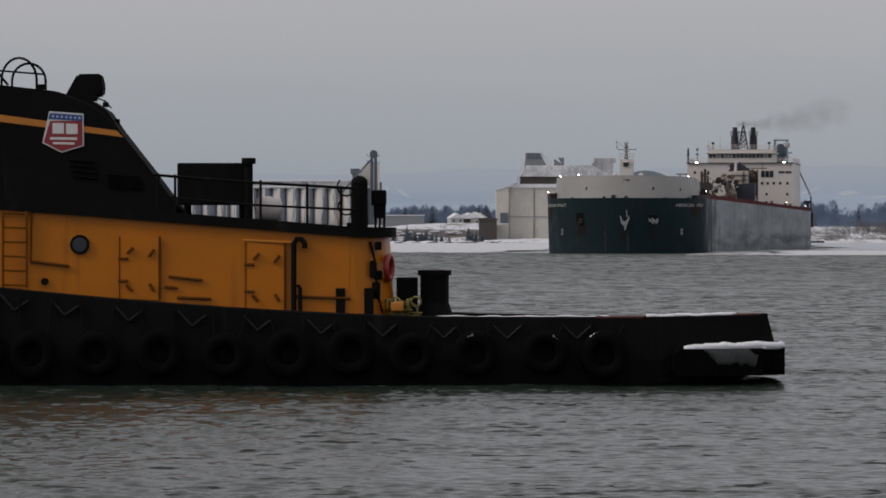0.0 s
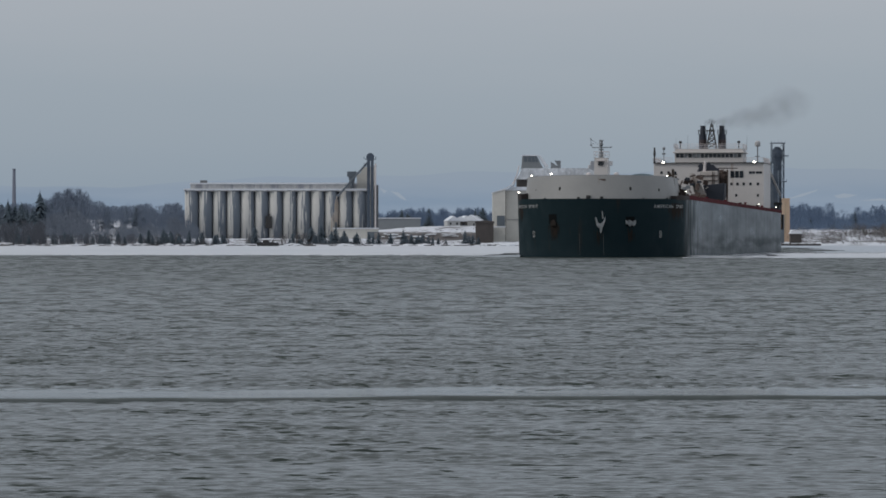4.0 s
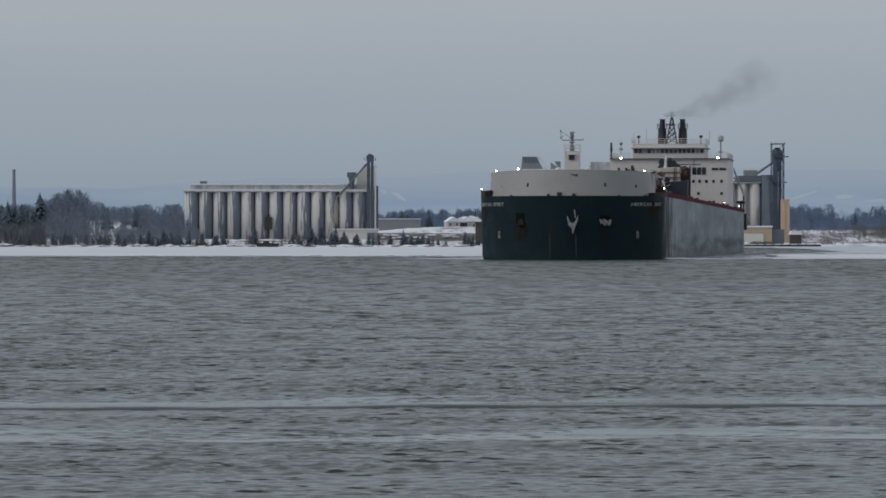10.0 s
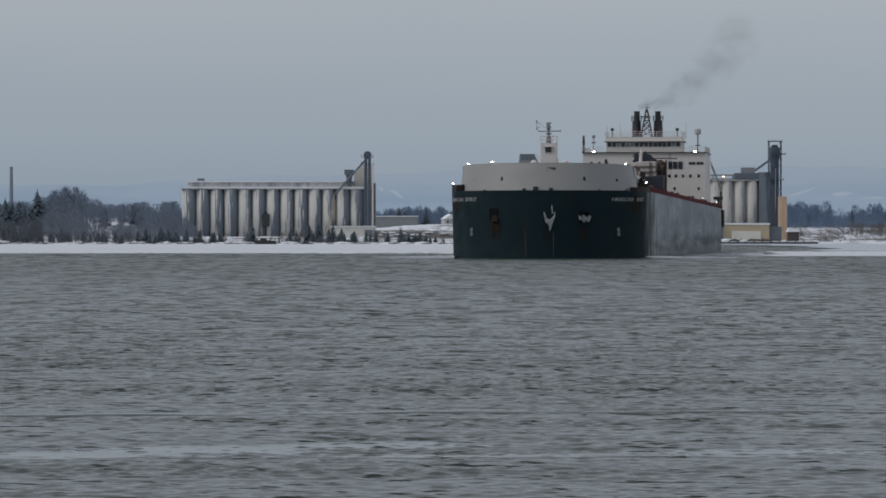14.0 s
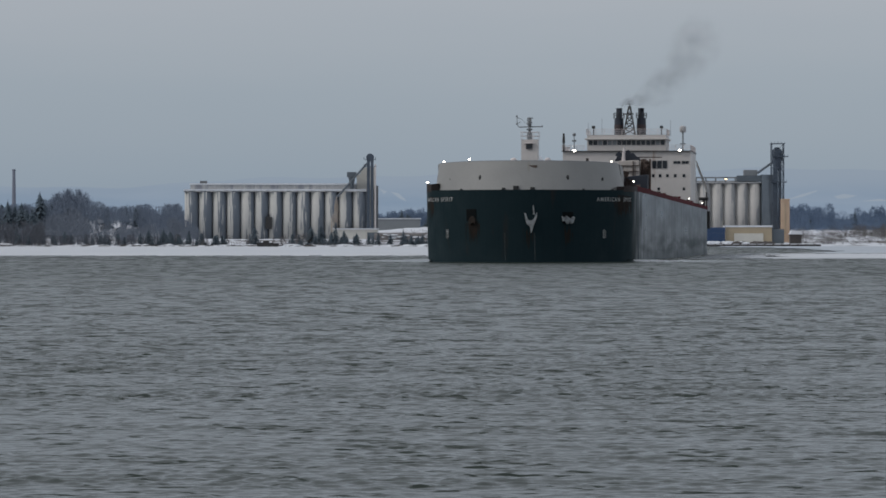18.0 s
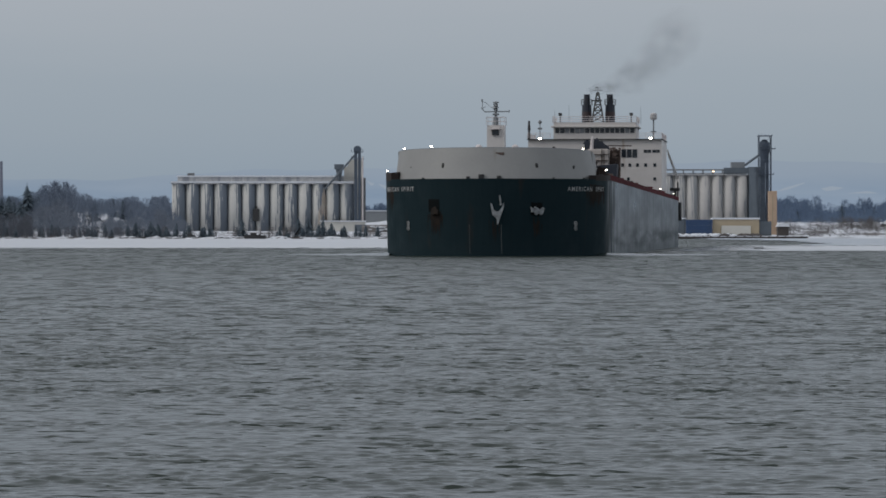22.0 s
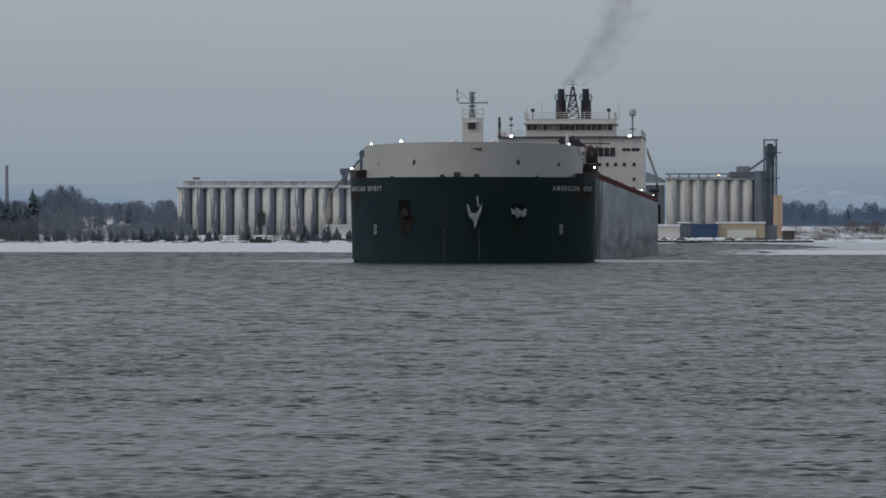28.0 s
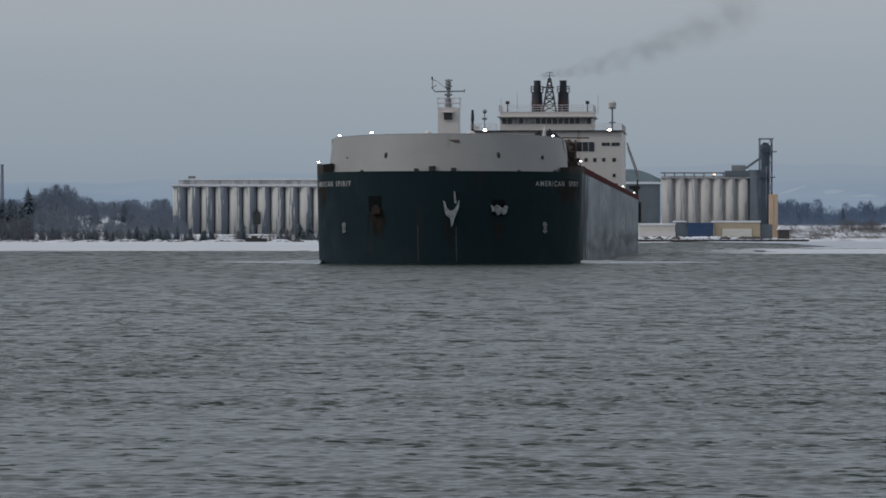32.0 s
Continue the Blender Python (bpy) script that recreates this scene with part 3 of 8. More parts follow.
def prism(bm, outline, lo, hi, axis="y"):
    """A plate of that outline (pairs), from lo to hi along the axis."""
    def put(a, b, d):
        return (a, d, b) if axis == "y" else (d, a, b) if axis == "x" else (a, b, d)
    f = [bm.verts.new(put(a, b, lo)) for a, b in outline]
    g = [bm.verts.new(put(a, b, hi)) for a, b in outline]
    bm.faces.new(f)
    bm.faces.new(list(reversed(g)))
    k = len(outline)
    for i in range(k):
        bm.faces.new((f[i], g[i], g[(i + 1) % k], f[(i + 1) % k]))
    return bm


def torus(bm, c, R, r, normal="y", n=20, k=8):
    rings = []
    for i in range(n):
        a = 2 * math.pi * i / n
        ring = []
        for j in range(k):
            b = 2 * math.pi * j / k
            q, h = R + r * math.cos(b), r * math.sin(b)
            p = (q * math.cos(a), h, q * math.sin(a)) if normal == "y" else (h, q * math.cos(a), q * math.sin(a)) if normal == "x" else (q * math.cos(a), q * math.sin(a), h)
            ring.append(bm.verts.new((c[0] + p[0], c[1] + p[1], c[2] + p[2])))
        rings.append(ring)
    for i in range(n):
        A, B = rings[i], rings[(i + 1) % n]
        for j in range(k):
            bm.faces.new((A[j], A[(j + 1) % k], B[(j + 1) % k], B[j]))
    return bm


def B():
    return bmesh.new()


def mesh_object(name, verts, faces, material, smooth=False):
    me = bpy.data.meshes.new(name)
    verts, faces = np.asarray(verts, np.float32), np.asarray(faces, np.int32)
    me.vertices.add(len(verts))
    me.vertices.foreach_set("co", verts.ravel())
    k = faces.shape[1]
    me.loops.add(faces.size)
    me.loops.foreach_set("vertex_index", faces.ravel())
    me.polygons.add(len(faces))
    me.polygons.foreach_set("loop_start", np.arange(0, faces.size, k, dtype=np.int32))
    me.update(calc_edges=True)
    me.validate()
    me.materials.append(material)
    if smooth:
        me.polygons.foreach_set("use_smooth", [True] * len(faces))
    return new(name, me)


# ---- the setting: water, ice, land, far ridge ----
def spaced(*runs):
    out = []
    for a, b, k in runs:
        out += list(np.linspace(a, b, k, endpoint=False))
    return np.array(out + [runs[-1][1]])


def make_water():
    """One sheet to the horizon; where the reach is nearest it carries short steep wind waves with sharpened crests."""
    rng = np.random.RandomState(5)
    ys = np.concatenate([spaced((-3000, -200, 6), (-200, 40, 10))[:-1], np.linspace(40, 48, 40, endpoint=False), 48 * (240 / 48) ** np.linspace(0, 1, 1290),
                         240 * (800 / 240) ** np.linspace(0, 1, 250)[1:], spaced((800, 4950, 24))[1:]])
    core = np.linspace(-1, 1, 581)
    side = np.array([1.04, 1.1, 1.25, 1.6, 2.5, 5, 12, 40, 120, 300])
    s = np.concatenate([-side[::-1], core, side])
    half = np.clip(5.0 + 0.128 * np.maximum(ys, 0), 11.0, None)
    far_out = np.abs(s)[None, :] > 1.0
    X = np.where(far_out, np.sign(s)[None, :] * (half[:, None] + (np.abs(s)[None, :] - 1) * 20), s[None, :] * half[:, None]).astype(np.float64)
    Y = np.repeat(ys[:, None], len(s), 1).astype(np.float64)
    # gusts: wide areas that are rougher or calmer
    gust = np.zeros_like(X)
    for i in range(9):
        lam = 5.0 * 1.45 ** i
        th = rng.uniform(0, 6.28)
        gust += (1.0 if i < 5 else 0.7) * np.sin(2 * math.pi / lam * (0.55 * X * math.cos(th) + Y * math.sin(th)) + rng.uniform(0, 6.28))
    gust = np.clip(0.95 + 0.17 * gust, 0.45, 1.6)
    Z, DX, DY = np.zeros_like(X), np.zeros_like(X), np.zeros_like(X)
    for i in range(54):
        lam = 0.22 * 1.036 ** i if i < 46 else 2.0 * 1.18 ** (i - 46)
        ang = rng.normal(0.12, 0.62 if lam < 1.0 else 0.45) - math.pi / 2
        k = 2 * math.pi / lam
        amp = WAVE_SLOPE * rng.uniform(0.6, 1.4) * (math.exp(-0.5 * (math.log(lam / 0.42) / 0.5) ** 2) if i < 46 else 0.16) / k
        cx, cy = math.cos(ang), math.sin(ang)
        ph = k * (X * cx + Y * cy) + rng.uniform(0, 6.28)
        # a wave fades where the sheet is too coarse to carry it
        step = np.maximum(Y, 40) * np.where(Y < 240, 0.00125, 0.0048)
        seen = np.clip((lam / step - 2.2) / 1.8, 0, 1)
        a = amp * gust * seen
        c = np.cos(ph)
        Z += a * (c + 0.25 * np.sin(2 * ph))
        DX -= 0.85 * cx * a * np.sin(ph)
        DY -= 0.85 * cy * a * np.sin(ph)
    near = np.clip((Y - 40) / 6, 0, 1) * np.clip((1.1 - np.abs(s)[None, :]) / 0.06, 0, 1) * np.clip((760 - Y) / 60, 0, 1)
    X, Y, Z = X + DX * near, Y + DY * near, Z * near
    nx, ny = len(s), len(ys)
    idx = np.arange(nx * ny).reshape(ny, nx)
    faces = np.stack([idx[:-1, :-1], idx[:-1, 1:], idx[1:, 1:], idx[1:, :-1]], -1).reshape(-1, 4)
    return tagged(mesh_object("water", np.stack([X, Y, Z], -1).reshape(-1, 3), faces, M_water, smooth=True), "choppy grey river water with small wind waves", "water", kind="structure")


WAVE_SLOPE = 0.046
water = make_water()


M_wake = mat("smooth_wake_water", (0.0125, 0.0215, 0.0172), (0.014, 0.022, 0.018), rough=0.13, scale=0.4, fine=2.2, bump=0.28, bdist=0.05, stretch=(0.35, 1.6, 1))


def make_wake(steep, depth, label):
    """A long low swell left by the tug: a small steep front and calm water behind it."""
    xs, ys = np.linspace(-70, 70, 900), np.concatenate([np.linspace(-2.4, -1.0, 60, endpoint=False), np.linspace(-1.0, depth, 150)])
    X, Y = np.meshgrid(xs, ys)
    bend = 0.8 * np.sin(X * 0.07) + 0.4 * np.sin(X * 0.19 + 1) + 0.16 * np.sin(X * 0.61 + 2) + 0.06 * np.sin(X * 1.9 + 1)
    front = np.clip((Y + 1.75 + 0.12 * np.sin(X * 2.3) + 0.08 * np.sin(X * 5.1 + 1)) / 0.42, 0, 1)
    front = front * front * (3 - 2 * front)
    crest = 0.85 + 0.3 * np.sin(X * 0.33) * np.sin(X * 0.083 + 1) + 0.15 * np.sin(X * 1.1 + 2)
    Z = front * (0.054 - 0.0062 * (Y + 1.3) + 0.042 * steep * crest * np.exp(-np.clip(Y + 1.3, 0, 9) / 1.5))
    back = np.clip((depth - Y) / (0.44 * depth) + 0.25 * np.sin(X * 0.8) + 0.2 * np.sin(X * 2.1 + 2), 0, 1)
    taper = np.clip((np.abs(X) - 52) / 16, 0, 1)
    Z = Z * back * (1 - taper) * (1 if steep else 0.7 + 0.4 * np.sin(X * 0.21 + 2) * np.sin(X * 0.057 + Y * 0.1)) + 0.005 * np.sin(X * 0.9 + 2 * np.sin(Y * 0.7)) * np.sin(Y * 1.3 + np.sin(X * 0.4)) - 0.16 * (1 - back) - 0.25 * taper - 0.14 * (1 - front)
    nx, ny = len(xs), len(ys)
    idx = np.arange(nx * ny).reshape(ny, nx)
    faces = np.stack([idx[:-1, :-1], idx[:-1, 1:], idx[1:, 1:], idx[1:, :-1]], -1).reshape(-1, 4)
    return tagged(mesh_object("wake_swell", np.stack([X, Y + bend, Z], -1).reshape(-1, 3), faces, M_wake, smooth=True), label, "wake", kind="stuff")


wake = make_wake(1.0, 13.6, "long smooth low swell of a tug's wake on the water")
second_swell = make_wake(0.0, 7.0, "second smooth low swell spreading from the wake")


def make_bow_wave():
    """Smooth water pushed up on both sides of the stem; it falls away aft as it spreads."""
    verts, faces = [], []
    for s in (-1, 1):
        d = np.linspace(0, 34, 110)
        q = np.linspace(-7, 40, 120)
        D, Q = np.meshgrid(d, q)
        ripple = 0.10 * np.sin(D * 1.7 + 1) * np.sin(Q * 0.8 + D * 0.3)
        fall = np.exp(-D / 13)
        Z = fall * (0.42 * np.exp(-(Q / 2.6) ** 2) + 0.20 * np.exp(-((Q - 16) / 9) ** 2)) * (1 + ripple) + 0.08 * np.exp(-D / 10) * np.clip((Q + 5) / 4, 0, 1) * np.clip((38 - Q) / 12 + 0.4 * np.sin(D * 0.9), 0, 1) - 0.004 * D - 0.03
        start = len(verts)
        X, Y = s * (15.0 + D), 13 + 1.25 * D + Q + 0.5 * np.sin(D * 0.6)
        verts += list(map(tuple, np.stack([X, Y, Z], -1).reshape(-1, 3)))
        i = np.arange(len(d) * len(q)).reshape(len(q), len(d)) + start
        f = np.stack([i[:-1, :-1], i[:-1, 1:], i[1:, 1:], i[1:, :-1]], -1).reshape(-1, 4)
        faces.append(f if s > 0 else f[:, ::-1])
    return tagged(mesh_object("bow_wave", np.array(verts), np.concatenate(faces), M_wake, smooth=True), "low smooth bow wave spreading from the ship's stem", "wave", kind="stuff")


bow_wave = make_bow_wave()


def ice_sheet(name, near_edge, far, x_left, x_right, label, seed):
    """A flat snow-covered sheet with an irregular broken near edge: near_edge(x) gives y, x limits may lean with y."""
    rng = np.random.RandomState(seed)
    n, k = 300, 26
    verts, faces = [], []
    ph = rng.uniform(0, 6.28, 12)
    for j in range(k + 1):
        s = (j / k) ** 1.6
        for i in range(n + 1):
            q = i / n
            q = q if x_right(near_edge) < 900 else q ** 1.9
            y = near_edge + (far - near_edge) * s
            xl, xr = x_left(y), x_right(y)
            x = xl + (xr - xl) * q
            wob = sum(math.sin(x * f + ph[a]) * w for a, (f, w) in enumerate(((0.021, 8), (0.06, 4), (0.17, 2.0), (0.5, 0.8)))) * (1 - s)
            side = sum(math.sin(y * f + ph[6 + a]) * w for a, (f, w) in enumerate(((0.03, 3), (0.11, 2), (0.4, 0.8))))
            z = 0.16 + 0.05 * math.sin(x * 0.13 + ph[3]) * math.sin(y * 0.05) + rng.uniform(0, 0.10)
            if j == 0:
                z = -0.15
            verts.append((x + side * (q if xr < 900 else 1 - q), y + wob + (0.4 if j == 1 else 0), z))
    for j in range(k):
        for i in range(n):
            a = j * (n + 1) + i
            faces.append((a, a + 1, a + n + 2, a + n + 1))
    return tagged(mesh_object(name, verts, faces, M_thin_ice if name == "far_ice" else M_ice), label, "ice sheet", kind="structure")


ice_sheet("shore_ice", 785, 1640, lambda y: -1500, lambda y: 10 + (y - 785) * 0.115, "flat white snow-covered shore ice with a broken edge", 3)
ice_sheet("channel_ice", 668, 830, lambda y: 57 + (y - 668) * 0.13, lambda y: 1500, "pale snow-dusted ice sheet beside the channel", 4)
ice_sheet("far_ice", 905, 1688, lambda y: 93 + (y - 905) * 0.13 * max(0.25, 1 - (y - 905) / 900), lambda y: 1500, "thin grey-white ice along the dock", 8)


def brash_ice():
    """Broken floes that trail off from the edge of the sheets into the open channel."""
    rng = random.Random(44)
    bm = B()
    for i in range(330):
        if i < 190:
            y = rng.uniform(676, 900)
            f = rng.random() ** 1.7
            x = 57 + (y - 668) * 0.13 - 15 * f
            r = rng.uniform(0.5, 2.6) * (1 - 0.6 * f)
        elif i < 260:
            y = rng.uniform(760, 784)
            x = rng.uniform(-95, 4)
            r = rng.uniform(0.3, 1.2)
        else:
            y = rng.uniform(835, 930)
            x = 82 + (y - 835) * 0.13 + rng.uniform(-6, 70)
            r = rng.uniform(0.6, 2.4)
        k = rng.randint(6, 9)
        ring = [(x + 1.9 * r * rng.uniform(0.7, 1.15) * math.cos(6.283 * j / k), y + r * 1.5 * rng.uniform(0.7, 1.15) * math.sin(6.283 * j / k)) for j in range(k)]
        prism(bm, ring, -0.1, rng.uniform(0.05, 0.16), axis="z")
    solid("brash_ice", bm, M_ice, "broken white ice floes at the edge of the channel", "ice floes", kind="stuff")


brash_ice()


def make_land():
    xs = spaced((-3500, -700, 14), (-700, 700, 280), (700, 3500, 14))
    ys = spaced((1600, 1700, 34), (1700, 2500, 80), (2500, 4950, 24))
    X, Y = np.meshgrid(xs, ys)
    sm = lambda a: np.clip(a, 0, 1) ** 2 * (3 - 2 * np.clip(a, 0, 1))
    shore = 1622 + 85 * sm((X - 70) / 18) + 10 * np.sin(X * 0.013) + 5 * np.sin(X * 0.05 + 1) + 2.5 * np.sin(X * 0.21)
    Z = -0.8 + 1.25 * sm((Y - shore) / 30) + 2.55 * sm((Y - 1770) / 230) + 4.5 * sm((Y - 2080) / 180) * (0.35 + 0.65 * sm((X + 60) / 60)) + 10 * sm((Y - 2500) / 1500)
    Z += 1.0 * sm((X - 185) / 30) * sm((Y - 1850) / 200) + 8.0 * sm((Y - 1950) / 170) * sm((-152 - X) / 22) + 3.0 * sm((Y - 2130) / 120) * sm((X + 75) / 25) * sm((62 - X) / 25) * sm((2420 - Y) / 70)
    Z += (0.35 * np.sin(X * 0.09) * np.sin(Y * 0.07) + 0.22 * np.sin(X * 0.31 + Y * 0.11) + 0.15 * np.sin(X * 0.77 + 2) * np.sin(Y * 0.35)) * sm((Y - shore - 5) / 40)
    nx, ny = len(xs), len(ys)
    idx = np.arange(nx * ny).reshape(ny, nx)
    faces = np.stack([idx[:-1, :-1], idx[:-1, 1:], idx[1:, 1:], idx[1:, :-1]], -1).reshape(-1, 4)
    return tagged(mesh_object("ground", np.stack([X, Y, Z], -1).reshape(-1, 3), faces, M_land, smooth=True), "low snowy shore with patches of dead grass and brush", "ground", kind="structure")


ground = make_land()


def land_z(x, y):
    s = lambda a: min(1, max(0, a)) ** 2 * (3 - 2 * min(1, max(0, a)))
    shore = 1622 + 85 * s((x - 70) / 18) + 10 * math.sin(x * 0.013) + 5 * math.sin(x * 0.05 + 1) + 2.5 * math.sin(x * 0.21)
    z = -0.8 + 1.25 * s((y - shore) / 30) + 2.55 * s((y - 1770) / 230) + 4.5 * s((y - 2080) / 180) * (0.35 + 0.65 * s((x + 60) / 60)) + 10 * s((y - 2500) / 1500)
    z += 1.0 * s((x - 185) / 30) * s((y - 1850) / 200) + 8.0 * s((y - 1950) / 170) * s((-152 - x) / 22) + 3.0 * s((y - 2130) / 120) * s((x + 75) / 25) * s((62 - x) / 25) * s((2420 - y) / 70)
    return z + (0.35 * math.sin(x * 0.09) * math.sin(y * 0.07) + 0.22 * math.sin(x * 0.31 + y * 0.11) + 0.15 * math.sin(x * 0.77 + 2) * math.sin(y * 0.35)) * s((y - shore - 5) / 40)


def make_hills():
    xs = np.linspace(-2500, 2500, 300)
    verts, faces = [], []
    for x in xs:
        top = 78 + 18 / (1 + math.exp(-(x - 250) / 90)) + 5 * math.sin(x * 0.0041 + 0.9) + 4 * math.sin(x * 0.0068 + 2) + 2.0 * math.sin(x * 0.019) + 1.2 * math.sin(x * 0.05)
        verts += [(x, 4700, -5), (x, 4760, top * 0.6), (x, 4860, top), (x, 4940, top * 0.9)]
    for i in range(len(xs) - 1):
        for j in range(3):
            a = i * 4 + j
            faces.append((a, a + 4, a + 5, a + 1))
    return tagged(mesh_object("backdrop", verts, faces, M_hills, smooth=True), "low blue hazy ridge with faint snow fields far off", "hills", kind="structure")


make_hills()


def ski_runs():
    m = bpy.data.materials.new("distant_snow_run")
    m.use_nodes = True
    m.node_tree.nodes.remove(m.node_tree.nodes["Principled BSDF"])
    # the strips glow in a pale colour that already holds the haze
    e = m.node_tree.nodes.new("ShaderNodeEmission")
    e.inputs["Color"].default_value = (0.285, 0.338, 0.405, 1)
    m.node_tree.links.new(e.outputs[0], m.node_tree.nodes["Material Output"].inputs["Surface"])
    bm = B()
    for pts in ([(430, 52), (446, 58), (468, 64), (466, 62), (448, 55)], [(488, 56), (500, 59), (516, 57), (506, 54), (494, 53)], [(-62, 62), (-50, 53), (-42, 50), (-44, 53), (-52, 60)], [(-76, 66), (-66, 62), (-70, 59)], [(520, 50), (545, 53), (560, 50)]):
        prism(bm, pts, 4690, 4695)
    solid("snow_field", bm, m, "faint pale snow fields on the distant ridge", "snow field", kind="structure")


ski_runs()


# ---- the bulk carrier: local x to its port side, y aft, z up, origin at the stem on the waterline ----
HB = 16.0


def bow_u(v, w, a=15.0, hb=HB):
    """How far aft of the stem the bow plating lies at half-breadth v and height w."""
    return a * (1 - math.sqrt(max(0.0, 1 - (v / hb) ** 2))) + 2.2 * (1 - min(w, 11) / 11)


def contour(w, half, a, n=26, off=0.0):
    pts = []
    for i in range(-n, n + 1):
        th = i / n * math.pi / 2
        pts.append((half * math.sin(th), off + a * (1 - math.cos(th)) + 2.2 * (1 - min(w, 11) / 11)))
    return pts


def make_ship():
    ship = thing("bulk_carrier", "long dark green lake freighter with white forecastle and aft house", "ship")
    # hull shell
    bm = B()
    levels = [-3, -0.5, 0.6, 2.2, 4, 6, 8, 9.4, 10.3, 10.9]
    rings = []
    for w in levels:
        top = w >= 10.2
        ring = []
        con = contour(w, HB, 15.0)
        aft = [(HB, u) for u in (40, 80, 140, 200, 260, 296)] + [(15.2, 303), (-15.2, 303)] + [(-HB, u) for u in (296, 260, 200, 140, 80, 40)]
        for v, u in con + aft:
            z = w if w < 9 else 9 + (w - 9) * (1 - 0.42 * min(1, max(0, (u - 20) / 280)))
            ring.append(bm.verts.new((v, u, z)))
        rings.append(ring)
    k = len(rings[0])
    for A, C in zip(rings, rings[1:]):
        for i in range(k):
            bm.faces.new((A[i], A[(i + 1) % k], C[(i + 1) % k], C[i]))
    bm.faces.new(rings[-1])
    bm.faces.new(list(reversed(rings[0])))
    hull = part("hull", bm, M_hull, ship, "dark green steel hull with rust streaks")
    # red bulwark strips along both sides
    for s in (-1, 1):
        bm = B()
        us = [19, 40, 80, 140, 200, 260, 300]
        for u0, u1 in zip(us, us[1:]):
            z0 = 9 + 1.9 * (1 - 0.42 * (u0 - 20) / 280)
            z1 = 9 + 1.9 * (1 - 0.42 * (u1 - 20) / 280)
            f = []
            for u, z in ((u0, z0), (u1, z1)):
                f += [bm.verts.new((s * (HB - 0.30), u, z - 0.02)), bm.verts.new((s * (HB - 0.02), u, z - 0.02)), bm.verts.new((s * (HB - 0.02), u, z + 0.82)), bm.verts.new((s * (HB - 0.30), u, z + 0.82))]
            for i in range(4):
                bm.faces.new((f[i], f[(i + 1) % 4], f[4 + (i + 1) % 4], f[4 + i]))
        bw = part("bulwark", bm, M_red, ship, "dull red bulwark along the deck edge")
    # dark raised corners beside the forecastle
    for s in (-1, 1):
        bm = B()
        pts = [(s * 16.0 * math.sin(a), 15 * (1 - math.cos(a))) for a in np.linspace(1.16, math.pi / 2, 8)] + [(s * 16.0, 22.0), (s * 13.6, 22.0), (s * 13.6, 9.4)]
        prism(bm, pts, 10.7, 11.9 if s < 0 else 11.55, axis="z")
        for v in bm.verts:
            if v.co.z > 11:
                v.co.z += 0.10 * math.sin(v.co.x * 7 + v.co.y * 3)
        part("corner_bulwark", bm, M_chock, ship, "dark raised bow corner bulwark")
    def flare(bm):
        """The port wing of the forecastle is drawn in a little towards its top."""
        for v in bm.verts:
            k = min(1.0, max(0.0, (v.co.x - 9.0) / 5.0))
            v.co.x -= k * k * (0.28 + 0.42 * (v.co.z - 10.86) / 4.4)
        return bm
    # forecastle screen, a curved white wall with thickness
    bm = B()
    n = 40
    rows = []
    for i in range(-n, n + 1):
        th = i / n * math.pi / 2
        q = []
        for w, half, a, off in ((10.86, 14.6, 14.0, 1.0), (15.25, 14.15, 13.6, 1.9), (15.25, 13.95, 13.4, 2.1), (10.86, 14.3, 13.7, 1.3)):
            q.append(bm.verts.new((half * math.sin(th), off + a * (1 - math.cos(th)), w - 0.25 * abs(math.sin(th)) ** 3 * (w > 12))))
        rows.append(q)
    for A, C in zip(rows, rows[1:]):
        for j in range(4):
            bm.faces.new((A[j], A[(j + 1) % 4], C[(j + 1) % 4], C[j]))
    bm.faces.new(rows[0])
    bm.faces.new(list(reversed(rows[-1])))
    screen = part("forecastle_screen", flare(bm), M_white, ship, "off-white curved forecastle wall with rust runs")
    bm = B()
    tube(bm, [(14.05 * math.sin(a), 2.0 + 13.5 * (1 - math.cos(a)), 15.27 - 0.25 * abs(math.sin(a)) ** 3) for a in np.linspace(-math.pi / 2, math.pi / 2, 41)], 0.075, 6)
    part("cap_rail", flare(bm), M_grey, screen, "thin dark cap rail on the forecastle wall")
    bm = B()
    prism(bm, [(13.9 * math.sin(a), 2.2 + 13.3 * (1 - math.cos(a))) for a in np.linspace(-math.pi / 2, math.pi / 2, 31)] + [(13.9, 24), (-13.9, 24)], 14.6, 14.8, axis="z")
    part("forecastle_deck", flare(bm), M_grey, ship)
    for s in (-1, 1):
        bm = B()
        prism(bm, [(15.6, 10.9), (23.5, 10.9), (22.0, 14.6), (15.6, 15.0)], s * 14.25 - 0.12, s * 14.25 + 0.12, axis="x")
        part("forecastle_side", flare(bm), M_white, ship)

    rng = random.Random(71)
    bm = B()
    for i in range(16):
        x, u, z = rng.uniform(13.9, 15.2), rng.uniform(19.5, 27.0), rng.uniform(10.9, 11.9)
        a, c, h = rng.uniform(0.2, 0.6), rng.uniform(0.3, 0.9), rng.uniform(0.3, 1.0)
        box(bm, x - a, x + a, u - c, u + c, z, z + h, 0.08)
    for i in range(7):
        x, u = rng.uniform(13.9, 15.2), rng.uniform(19.5, 27.0)
        rod(bm, (x, u, 10.9), (x + rng.uniform(-0.3, 0.3), u, rng.uniform(11.8, 12.9)), 0.16, n=6)
    part("mooring_winch", bm, M_rust_gear, ship, "dark rusted mooring winch behind the forecastle")
    bm = B()
